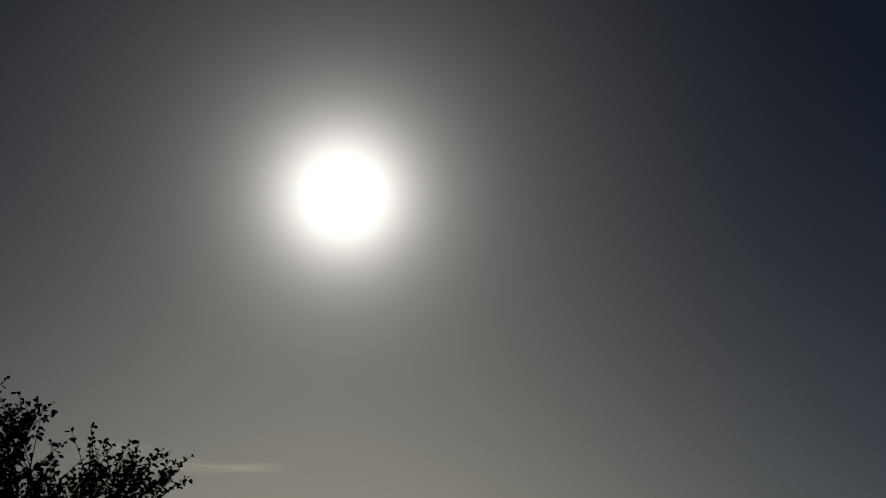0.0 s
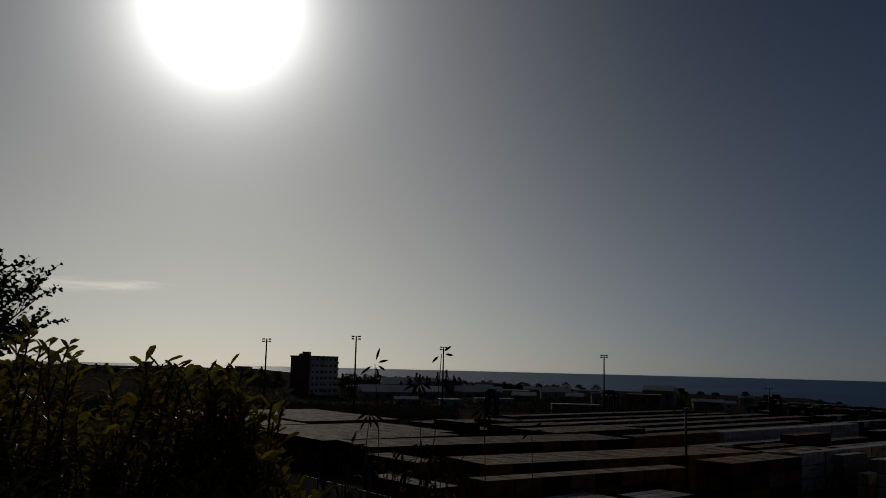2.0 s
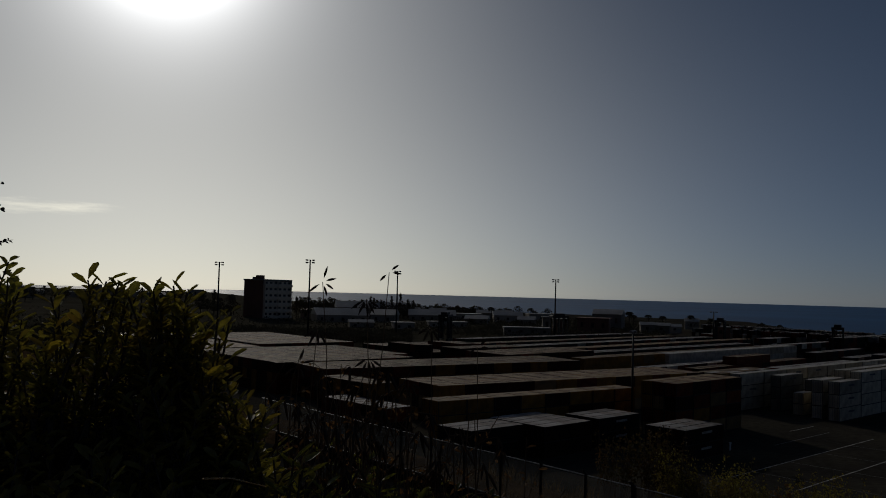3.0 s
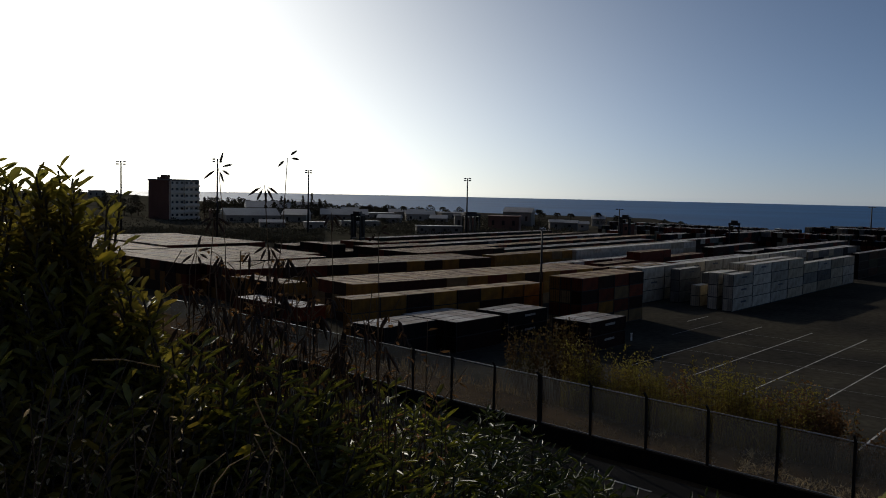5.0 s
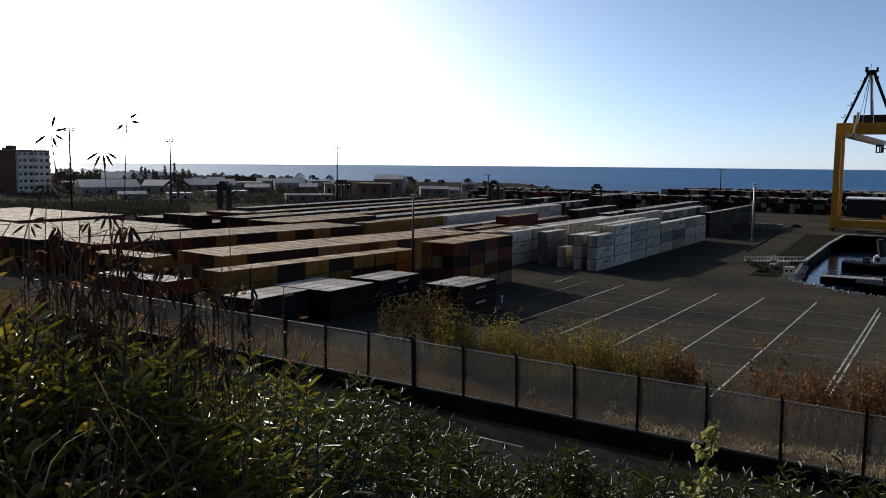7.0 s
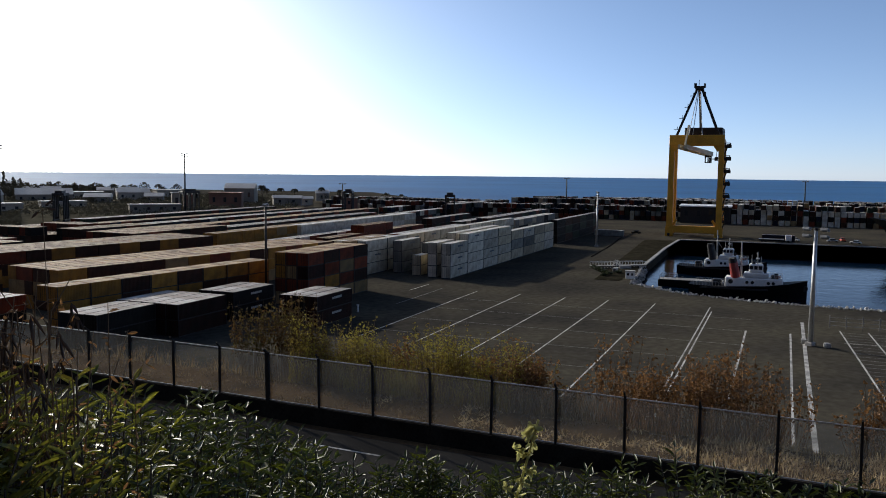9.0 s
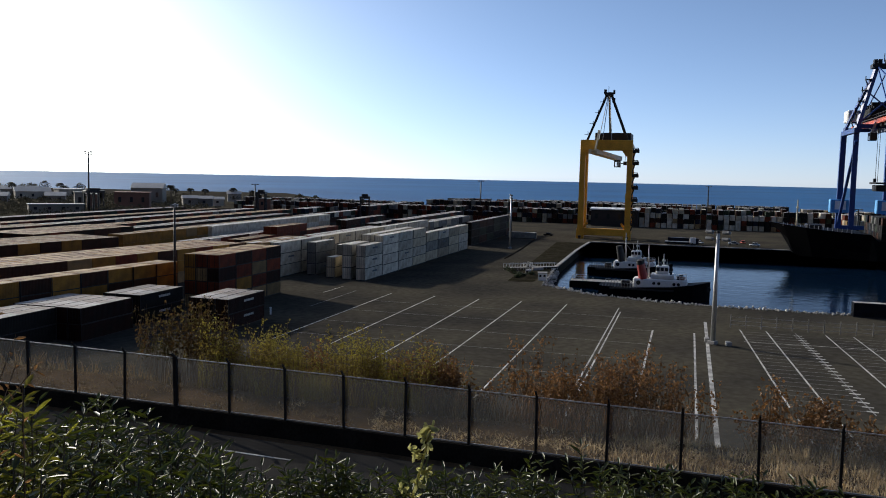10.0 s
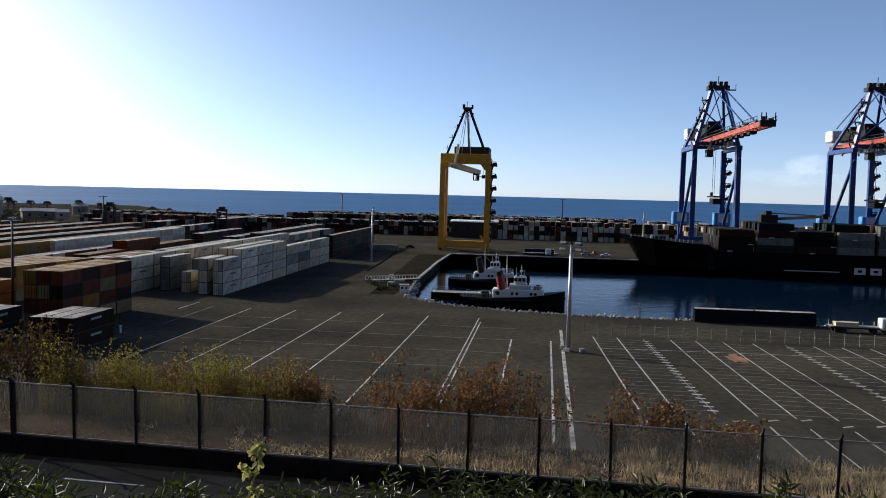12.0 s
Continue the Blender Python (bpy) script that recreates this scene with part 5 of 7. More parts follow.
tug(yard(209, 20.5, -2.0, -90), 26.0, "black and white tugboat with red funnel moored in the basin", M_TUGRED)
tug(yard(250, 28.0, -2.0, -91), 24.0, "black and white tugboat moored behind another tug", M_DARKSTEEL)
barge = thing("pontoon", yard(220.5, 29.4, -2.2, -88), "long low steel pontoon beside the tugs", "pontoon")
part("hull", boxed(0, 16, -2.5, 2.5, 0, 1.75, bevel=0.15), M_BLACKHULL, barge)
part("deck", boxed(0.2, 15.8, -2.4, 2.4, 1.75, 1.82), M_CONCRETE, barge, "pale worn deck")
bm = bmesh.new()
for w in (-2.2, 2.2):
    for k in range(5):
        beam(bm, (0.4 + k * 1.0, w, 1.8), (0.4 + k * 1.0, w, 2.9), 0.1)
    beam(bm, (0.4, w, 2.9), (4.4, w, 2.9), 0.1)
    beam(bm, (0.4, w, 2.35), (4.4, w, 2.35), 0.08)
part("rail", bm, M_STEEL, barge)
bm = bmesh.new()
for k in range(4):
    rod(bm, (1.5 + k * 4.2, 2.2, 1.8), (1.5 + k * 4.2, 2.2, 2.3), 0.22, seg=8)
part("bollard", bm, M_DARKSTEEL, barge)

# small jetty clutter left of the tugs
for i in range(8):
    u, v = 222 + rnd.uniform(0, 22), 38 + rnd.uniform(0.5, 9)
    k = i % 3
    if k == 0:
        bm = boxed(-1.6, 1.6, -0.5, 0.5, 0, 0.9, bevel=0.1)
        t = tagged(new("concrete_block", mesh_of("concrete_block", bm, M_CONCRETE)), "grey concrete block on the jetty", "block", "jetty blocks")
    elif k == 1:
        bm = bmesh.new()
        for x in (-1.5, 0, 1.5):
            beam(bm, (x, 0, 0), (x, 0, 1.2), 0.1)
        beam(bm, (-1.5, 0, 1.2), (1.5, 0, 1.2), 0.1)
        t = tagged(new("railing", mesh_of("railing", bm, M_STEEL)), "short pale railing on the jetty", "railing", "jetty railings")
    else:
        bm = bmesh.new()
        rod(bm, (0, 0, 0), (0, 0, 0.9), 0.4, 0.3, 10)
        rod(bm, (0, 0, 0.8), (0, 0, 1.0), 0.5, 0.5, 10)
        t = tagged(new("bollard", mesh_of("bollard", bm, M_DARKSTEEL)), "dark iron mooring bollard on the jetty", "bollard", "jetty bollards")
    t.matrix_basis = yard(u, v, 0, rnd.uniform(0, 180))

# the dark earth bank beside the basin
vs, fs = [], []
for i in range(40):
    u = 206 + i * 3.4
    lo, hi = 36.9 + max(0, u - 240) * 0.02, 43.2 + (u - 206) * 0.06
    for k in range(7):
        v = lo + (hi - lo) * k / 6 + 0.5 * noise.noise(Vector((u * 0.3, k, 3)))
        vs.append(RY @ Vector((u, v, 0.03 if k in (0, 6) else 0.1 + 0.28 * abs(noise.noise(Vector((u * 0.4, k * 0.9, 1)))))))
fs = [(i * 7 + k, (i + 1) * 7 + k, (i + 1) * 7 + k + 1, i * 7 + k + 1) for i in range(39) for k in range(6)]
tagged(new("earth_bank", sheet("earth_bank", vs, fs, M_DARKSOIL, smooth=True)), "dark earth verge between the quay road and the basin", "bank", kind="structure")


def jetty(m, length):
    t = thing("jetty", m, "weathered plank jetty with thin pale railings", "jetty")
    n = int(length / 0.9)
    for k in range(n):
        part("plank", boxed(k * 0.9, k * 0.9 + 0.84, -1.0, 1.0, 0.62, 0.72), M_CONCRETE, t)
    for w in (-0.9, 0.9):
        for k in range(n // 2 + 1):
            part("post", boxed(k * 1.8, k * 1.8 + 0.12, w - 0.06, w + 0.06, 0, 1.75), M_STEEL, t)
        part("rail", boxed(0, length, w - 0.05, w + 0.05, 1.7, 1.8), M_STEEL, t)
        part("beam", boxed(0, length, w - 0.1, w + 0.1, 0.4, 0.62), M_DARKSTEEL, t)
    return t


jetty(yard(230.3, 49.2, 0, -53), 16.2)
hut = thing("hut", yard(212.0, 35.4, 0, 10), "small white hut with dark windows by the basin", "hut")
part("wall", boxed(-1.1, 1.1, -1.1, 1.1, 0, 1.9, bevel=0.05), M_WHITE, hut)
part("roof", boxed(-1.25, 1.25, -1.25, 1.25, 1.9, 2.05), M_CONCRETE, hut)
for y in (-0.8, 0.25):
    part("window", boxed(-1.13, -1.08, y, y + 0.55, 0.9, 1.5), M_GLASS, hut)
t = thing("post", yard(138.1, 73.3, 0, 0), "short white post standing on the asphalt", "post")
part("shaft", boxed(-0.13, 0.13, -0.13, 0.13, 0, 1.25, bevel=0.03), M_WHITE, t)
part("cap", boxed(-0.2, 0.2, -0.2, 0.2, 1.25, 1.4, bevel=0.03), M_WHITE, t)

# two dark-blue long containers end to end by the basin, and a flatbed lorry
for k in range(2):
    container(0, 0, 0, "blue", 12.19, M_CROOFG, 2.9, frame0=yard(181.0, -32.0 - k * 12.4, 0.0, -90), group="containers by the basin")


def lorry(m, label, cargo):
    t = thing("lorry", m, label, "lorry", "lorries")
    part("chassis", boxed(0, 12, -0.5, 0.5, 0.8, 1.15, bevel=0.05), M_DARKSTEEL, t)
    part("bed", boxed(0, 9.2, -1.2, 1.2, 1.15, 1.4, bevel=0.04), M_STEEL, t)
    cab = boxed(9.6, 12, -1.2, 1.2, 0.7, 3.1, bevel=0.2)
    part("cab", cab, M_WHITE, t, "white cab")
    part("windscreen", boxed(11.96, 12.03, -1.05, 1.05, 1.9, 2.8), M_GLASS, t)
    for x in (1.2, 2.5, 8.4, 10.8):
        for s in (-1, 1):
            bm = bmesh.new()
            rod(bm, (x, s * 0.85, 0.5), (x, s * 1.2, 0.5), 0.5, seg=14)
            part("wheel", bm, M_RUBBER, t)
    if cargo:
        bm = bmesh.new()
        for x in (0.2, 3, 6, 9):
            beam(bm, (x, -1.15, 1.4), (x, -1.15, 2.3), 0.1)
            beam(bm, (x, 1.15, 1.4), (x, 1.15, 2.3), 0.1)
        box(bm, 1, 5.4, -0.9, 0.9, 1.4, 2.1)
        part("load", bm, M_CREAM, t)
    return t


lorry(yard(176.0, -57.5, 0, -90), "flatbed lorry with a white cab on the quay road", True)
lorry(yard(352, 9.0, 0, -90), "blue-loaded lorry parked on the quay", False)
container(0, 0, 0, "blue", 12.19, M_CROOFG, frame0=yard(356.5, 8.0, 0.0, -90), group="containers on the quay")
container(0, 0, 0, "grey", 12.19, M_CROOFW, frame0=yard(350.5, 74.0, 0.0, -90), group="containers on the quay")

# small cars on the quay
def car(m, material, label):
    t = thing("car", m, label, "car", "parked cars")
    bm = boxed(-2.1, 2.1, -0.85, 0.85, 0.35, 0.85, bevel=0.15)
    part("body", bm, material, t)
    bm = boxed(-1.2, 1.1, -0.75, 0.75, 0.85, 1.42, bevel=0.22)
    part("cabin", bm, M_GLASS, t)
    part("roof", boxed(-0.9, 0.8, -0.65, 0.65, 1.4, 1.46, bevel=0.02), material, t)
    for x in (-1.35, 1.35):
        for s in (-1, 1):
            bm = bmesh.new()
            rod(bm, (x, s * 0.7, 0.33), (x, s * 0.9, 0.33), 0.33, seg=12)
            part("wheel", bm, M_RUBBER, t)
    return t


for i, (u, v, a) in enumerate(((362, -4, 60), (365, -18, 95), (361, -26, 80), (372, -22, 10), (364, 70, 30), (372, 60, 80))):
    car(yard(u, v, 0, a), (M_WHITE, M_STEEL, M_WHITE, M_RED, M_WHITE, M_BLACKHULL)[i], ("small white car parked on the quay", "small silver car parked on the quay", "small white car parked on the quay",
                                                                                   "small red car parked on the quay", "small white car parked on the quay", "small black car parked on the quay")[i])

# ---- straddle carriers in the yard ----
def straddle(m):
    t = thing("straddle_carrier", m, "dark tall straddle carrier among containers", "straddle carrier", "straddle carriers")
    for y in (-2.3, 2.3):
        for x in (-4.2, -1.4, 1.4, 4.2):
            part("leg", beamed(((x, y, 0.9), (x, y, 13.0), 0.6)), M_DARKSTEEL, t)
        part("side_beam", boxed(-5, 5, y - 0.5, y + 0.5, 0.6, 1.5, bevel=0.05), M_DARKSTEEL, t)
        for x in (-4.2, -1.4, 1.4, 4.2):
            bm = bmesh.new()
            rod(bm, (x, y - 0.3, 0.55), (x, y + 0.3, 0.55), 0.55, seg=12)
            part("wheel", bm, M_RUBBER, t)
    part("top_frame", boxed(-5, 5, -2.7, 2.7, 12.8, 14.0, bevel=0.1), M_DARKSTEEL, t)
    part("engine_box", boxed(-4, 3, -1.6, 1.6, 14.0, 15.2, bevel=0.1), M_DARKSTEEL, t)
    part("cabin", boxed(4.4, 6.0, 0.5, 2.3, 10.0, 12.4, bevel=0.1), M_GLASS, t)
    return t


straddle(yard(412, 164, 0, 20))
for az, d, h in ((23.0, 480, 0), (33.4, 500, 50), (15.3, 440, 60)):
    p = polar(az, d)
    straddle(Matrix.Translation(p) @ Matrix.Rotation(radians(h), 4, "Z"))

# ---- town along the coast ----
def tower_block(m):
    t = thing("apartment_building", m, "five-storey building with brown end wall and balconies", "building")
    L, W, H = 23.0, 21.0, 25.4
    part("wall", boxed(0, L, 0, W, 0, H, bevel=0.1), M_BRICKWALL, t)
    part("facade", boxed(0.4, L, -0.5, -0.02, 0, H - 0.5), M_GREYWALL, t)
    part("roof", boxed(-0.4, L + 0.4, -0.6, W + 0.4, H, H + 0.8), M_CONCRETE, t)
    part("stair_head", boxed(0.6, 4.2, 4, 9, H + 0.8, H + 3.4, bevel=0.1), M_BRICKWALL, t)
    part("roof_tank", boxed(1.5, 3.2, 11, 14, H + 0.8, H + 2.2, bevel=0.1), M_CONCRETE, t)
    for f in range(6):
        z = 1.2 + f * 4.1
        part("balcony", boxed(0.6, L - 0.2, -2.0, -0.5, z - 0.4, z + 1.15, bevel=0.05), M_GREYWALL, t)
        for k in range(6):
            part("window", boxed(1.5 + k * 3.7, 3.4 + k * 3.7, -0.6, -0.48, z + 1.5, z + 2.9), M_GLASS, t)
        for k in range(3):
            part("divider", boxed(0.7 + k * 10.6, 1.0 + k * 10.6, -1.9, -0.5, z + 1.15, z + 3.7), M_GREYWALL, t)
    return t


tower_block(Matrix.Translation(polar(2.95, 560, 4.5)) @ Matrix.Rotation(radians(33), 4, "Z"))


def house(m, w, d, h, wall, roof, label, gable=False):
    t = thing("house", m, label, "building", "coastal buildings")
    part("wall", boxed(0, w, 0, d, 0, h), wall, t)
    if gable:
        bm = bmesh.new()
        a = [bm.verts.new(p) for p in ((-0.5, -0.5, h), (w + 0.5, -0.5, h), (w + 0.5, d + 0.5, h), (-0.5, d + 0.5, h), (-0.5, d / 2, h + d * 0.2), (w + 0.5, d / 2, h + d * 0.2))]
        for q in ((0, 1, 5, 4), (2, 3, 4, 5), (0, 4, 3), (1, 2, 5), (0, 3, 2, 1)):
            bm.faces.new([a[i] for i in q])
        part("roof", bm, roof, t)
    else:
        part("roof", boxed(-0.4, w + 0.4, -0.4, d + 0.4, h, h + 0.5), roof, t)
    for k in range(max(1, int(w / 6))):
        x = (k + 0.35) * w / max(1, int(w / 6))
        part("window", boxed(x, x + 1.6, -0.08, 0.02, h * 0.45, h * 0.75), M_GLASS, t)
    return t


for az, d, w, dep, h, g in ((5.5, 590, 23, 30, 8, False), (7.9, 640, 42, 24, 9.5, True), (6.6, 545, 34, 22, 6.5, True), (10.2, 560, 16, 18, 7, True), (9.2, 690, 46, 20, 9, True), (12.8, 610, 34, 20, 6, True), (15.2, 660, 30, 18, 6, False),
                          (16.6, 590, 16, 12, 5, True), (18.6, 640, 22, 14, 6.5, True), (20.2, 600, 12, 12, 5, True), (21.0, 680, 20, 14, 7, False), (24.2, 520, 19, 14, 9.5, False), (25.2, 590, 20, 16, 11, True),
                          (28.4, 560, 9, 9, 5.5, True), (29.3, 565, 9, 9, 5.2, True), (30.2, 575, 8, 8, 4.5, True), (31.2, 655, 10, 12, 6, True), (33.0, 520, 9, 6, 7, False), (34.6, 600, 11, 7, 4.5, False), (36.3, 610, 9, 6, 4.5, False),
                          (14.2, 520, 24, 8, 4.5, False), (19.3, 470, 26, 8, 4.5, False), (21.9, 500, 5, 5, 10, False), (22.6, 505, 7, 6, 9, False), (8.8, 490, 14, 8, 4.5, True), (11.8, 480, 12, 9, 5, False), (13.2, 700, 26, 12, 7, True), (17.4, 700, 30, 12, 6.5, True)):
    p = polar(az, d, 2.2)
    house(Matrix.Translation(p) @ Matrix.Rotation(radians(-az + rnd.uniform(-14, 14)), 4, "Z"), w, dep, h, M_BRICKWALL if az in (24.2, 22.6, 33.0) else M_TOWNWALL, M_BRICKWALL if az == 24.2 else M_ROOF, "low pale building with a light roof near the shore" if g else "low flat-roofed building near the shore", g)
for i in range(46):
    az = -32 + i * 0.78 + rnd.uniform(-0.3, 0.3)
    if 1.0 < az < 5.6:
        continue
    d = rnd.uniform(820, 1050)
    h = rnd.choice((5, 6, 8, 10, 14)) if az < 1 else 6
    if rnd.random() < 0.3 and az > -12:
        continue
    house(Matrix.Translation(polar(az, d, 9.0 if az < 2 else 5)) @ Matrix.Rotation(radians(-az + rnd.uniform(-30, 30)), 4, "Z"), rnd.uniform(8, 20), rnd.uniform(8, 14), h, M_TOWNWALL, M_ROOF,
          "pale town building on the skyline", rnd.random() < 0.4)
# white hall under the yellow crane
shed = house(yard(466, 52.0, 0, -90), 25.5, 14, 9.0, M_DARKSTEEL, M_WHITE, "dark shed with a white roof edge behind the crane", False)
bm = bmesh.new()
for x0, x1 in ((-0.6, 26.1),):
    q = [bm.verts.new(p) for p in ((x0, -0.8, 8.9), (x1, -0.8, 8.9), (x1, 7, 9.7), (x0, 7, 9.7), (x1, 14.8, 8.9), (x0, 14.8, 8.9), (x0, -0.8, 9.3), (x1, -0.8, 9.3), (x1, 7, 10.1), (x0, 7, 10.1), (x1, 14.8, 9.3), (x0, 14.8, 9.3))]
    for f in ((6, 7, 8, 9), (9, 8, 10, 11), (1, 0, 3, 2), (2, 3, 5, 4), (0, 1, 7, 6), (4, 5, 11, 10), (1, 2, 8, 7), (2, 4, 10, 8), (0, 6, 9, 3), (3, 9, 11, 5)):
        bm.faces.new([q[i] for i in f])
part("pitched_roof", bm, M_WHITE, shed)

# ---- plants ----
def leaf_cloud(name, rows, material, shape="lance", bend=0.12):
    """Leaves as folded blades. rows: base point, direction, length, width, side vector."""
    vs, fs = [], []
    for p, d, ln, w, side in rows:
        k = len(vs)
        up = side.cross(d)
        fold = up * (-0.2 * w)
        droop = Vector((0, 0, -1)) * ln * bend
        vs.append(p)
        for f, ww in (((0.35, 1.0), (0.72, 0.8)) if shape == "lance" else ((0.45, 1.25), (0.82, 1.15))):
            c = p + d * ln * f + droop * f * f
            vs += [c - side * w * ww / 2 - fold, c + fold, c + side * w * ww / 2 - fold]
        vs.append(p + d * ln + droop)
        fs += [(k, k + 1, k + 2), (k, k + 2, k + 3), (k + 1, k + 4, k + 5, k + 2), (k + 2, k + 5, k + 6, k + 3), (k + 4, k + 7, k + 5), (k + 5, k + 7, k + 6)]
    return sheet(name, vs, fs, material, smooth=True)


def any_side(d, r):
    s = d.cross(Vector((r.uniform(-1, 1), r.uniform(-1, 1), r.uniform(-0.4, 1))))
    return s.normalized() if s.length > 1e-4 else Vector((1, 0, 0))


def flat_side(d, r):
    """Sideways and nearly level, so that the leaf's face looks up."""
    s = d.cross(Vector((r.gauss(0, 0.36), r.gauss(0, 0.36), 1)))
    return s.normalized() if s.length > 1e-4 else Vector((1, 0, 0))


def tube(vs, fs, pts, r0, r1, seg=5):
    k0 = len(vs)
    n = len(pts)
    for i, p in enumerate(pts):
        d = (pts[min(i + 1, n - 1)] - pts[max(i - 1, 0)])
        d = d.normalized() if d.length > 1e-6 else Vector((0, 0, 1))
        a = d.cross(Vector((0.31, 0.85, 0.42))).normalized()
        b = d.cross(a)
        r = r0 + (r1 - r0) * i / max(1, n - 1)
        for j in range(seg):
            t = j / seg * 2 * math.pi
            vs.append(p + a * (r * math.cos(t)) + b * (r * math.sin(t)))
    for i in range(n - 1):
        for j in range(seg):
            fs.append((k0 + i * seg + j, k0 + i * seg + (j + 1) % seg, k0 + (i + 1) * seg + (j + 1) % seg, k0 + (i + 1) * seg + j))


def shrub(seed, az, d, top, radius, height, shoots, material, name, label, leaf=(0.12, 0.022), per=16, shape="lance", spread=0.35):
    """A bush of upright shoots, each with whorls of leaves towards its tip."""
    r = random.Random(seed)
    base = near(az, d, 0)
    gz = hill(base.dot(FN), base.dot(FDIR)) - 0.05
    base.z = gz
    t = thing(name, Matrix.Translation(base), label, "bush", name + "s")
    sv, sf, leaves = [], [], []
    H = top - gz
    for _ in range(shoots):
        a, q = r.uniform(0, 2 * math.pi), math.sqrt(r.random())
        x, y = radius * q * math.cos(a), radius * q * math.sin(a)
        lump = 0.24 * noise.noise(Vector((x * 3 + seed, y * 3, az))) - 0.04
        z = H * (1 - 0.3 * q ** 2.5) + lump - abs(r.gauss(0, 0.14))
        tip = Vector((x, y, z))
        lean = Vector((x * spread / radius + r.uniform(-0.25, 0.25), y * spread / radius + r.uniform(-0.25, 0.25), 1)).normalized()
        ln = r.uniform(0.45, 0.8)
        foot = tip - lean * ln
        tube(sv, sf, [foot, foot + lean * ln * 0.5 + Vector((r.uniform(-.02, .02), r.uniform(-.02, .02), 0)), tip], 0.006, 0.003, 4)
        for k in range(per):
            f = 1 - 0.72 * (k / per) ** 1.1
            p = foot + lean * ln * f
            turn = k * 2.4 + r.random()
            out = Vector((math.cos(turn), math.sin(turn), 0))
            rise = 0.85 * f * f + 0.15 + r.uniform(-0.35, 0.5) if shape == "broad" else 0.6 * f * f + r.uniform(-0.35, 0.45)
            dd = (out + lean * rise).normalized()
            leaves.append((p, dd, leaf[0] * r.uniform(0.7, 1.25), leaf[1] * r.uniform(0.8, 1.2), flat_side(dd, r)))
    for _ in range(10):
        a = r.uniform(0, 6.28)
        e = Vector((radius * 0.6 * math.cos(a), radius * 0.6 * math.sin(a), H * 0.75))
        tube(sv, sf, [Vector((0.1 * math.cos(a), 0.1 * math.sin(a), 0)), e * 0.5 + Vector((0, 0, 0.1)), e], 0.02, 0.008, 5)
    part("stem", sheet("stem", sv, sf, M_BARK), None, t)
    part("foliage", leaf_cloud("foliage", leaves, material, shape, 0.16 if shape == "broad" else 0.1), None, t)
    return t


EYE = 26.5


def under(el, d):
    return EYE + d * math.tan(radians(el))


# azimuth, distance, elevation of the top, radius: the oleander hedge falling away along the slope
HEDGE = [(4, 3.6, -9.0, 0.8), (12, 4.2, -11.5, 0.9), (8, 2.6, -17.0, 0.55), (18, 5.3, -13.6, 1.0), (17, 3.4, -17.5, 0.7), (25, 6.2, -15.3, 1.0), (24, 4.4, -18.2, 0.8), (28.5, 6.8, -17.2, 0.75),
         (31, 5.0, -20.3, 0.8), (34.5, 7.0, -19.6, 0.6), (38.5, 7.4, -19.3, 0.6), (40, 6.6, -18.9, 0.4), (43, 7.6, -19.9, 0.9), (47.0, 6.8, -18.4, 0.55), (52, 7.4, -18.9, 0.8), (57, 7.6, -18.4, 0.8), (62, 7.4, -18.3, 0.8), (67, 7.6, -18.2, 0.8),
         (72, 7.4, -18.3, 0.8), (78, 7.2, -17.9, 0.7), (83.5, 6.6, -17.0, 0.7), (40, 5.4, -22.5, 0.9), (13, 3.0, -21, 0.6), (24, 3.4, -24, 0.7), (1, 2.3, -19, 0.5)]
# bushes below az 13 take the leaf colour lightened for backlight
for i, (az, d, el, rad) in enumerate(HEDGE):
    shrub(100 + i, az, d, under(el, d), rad, 1.5, int(105 * (rad + 0.1)), M_LEAF3 if az < 13 else M_LEAF, "oleander_bush", "dense green oleander bush with glossy narrow leaves", leaf=(0.12, 0.025), per=15)

# broad-leaved shrubs to the left, which reach up to the skyline
LEFT = [(-9.8, 2.9, 1.7, 0.26), (-7.4, 2.85, 1.4, 0.2), (-4.2, 2.75, 3.0, 0.12), (-5.8, 2.75, 2.3, 0.16), (-3.0, 2.7, 1.9, 0.12), (-2.0, 2.7, 0.7, 0.13), (-0.6, 2.65, -1.3, 0.14), (0.8, 2.6, -4.0, 0.16), (3.0, 2.55, -7.4, 0.2), (-3.5, 2.6, -4.5, 0.26),
        (-12.5, 3.0, 1.8, 0.28), (-15.5, 3.1, 1.4, 0.35), (-19, 3.2, 1.2, 0.5), (-25, 3.3, 1.0, 0.5), (-8, 2.3, -7, 0.4), (-3, 2.1, -12, 0.4), (-16, 2.5, -6, 0.5), (-25, 2.6, -5, 0.6), (-33, 3.2, 0, 0.7), (1.5, 2.3, -12.5, 0.25)]
for i, (az, d, el, rad) in enumerate(LEFT):
    shrub(200 + i, az, d, under(el, d), rad, 1.5, int(125 * (rad + 0.1)), M_LEAF2, "broadleaf_shrub", "green broad-leaved shrub with some yellow leaves", leaf=(0.066, 0.0165), per=20, shape="broad", spread=0.6)

# young oleanders before the pod shrubs
for i, (az, d, el) in enumerate(((2.6, 2.4, -10.6), (4.8, 2.45, -9.8), (7.0, 2.55, -10.4), (9.2, 2.6, -11.4), (11.4, 2.65, -12.6), (13.6, 2.75, -13.6), (16.0, 2.9, -15.0), (7.5, 2.15, -18.5), (11.5, 2.3, -19.5))):
    shrub(260 + i, az, d, under(el, d), 0.24, 1.5, 38, M_LEAF3, "oleander_bush", "low green oleander bush with glossy narrow leaves", leaf=(0.085, 0.019), per=15)

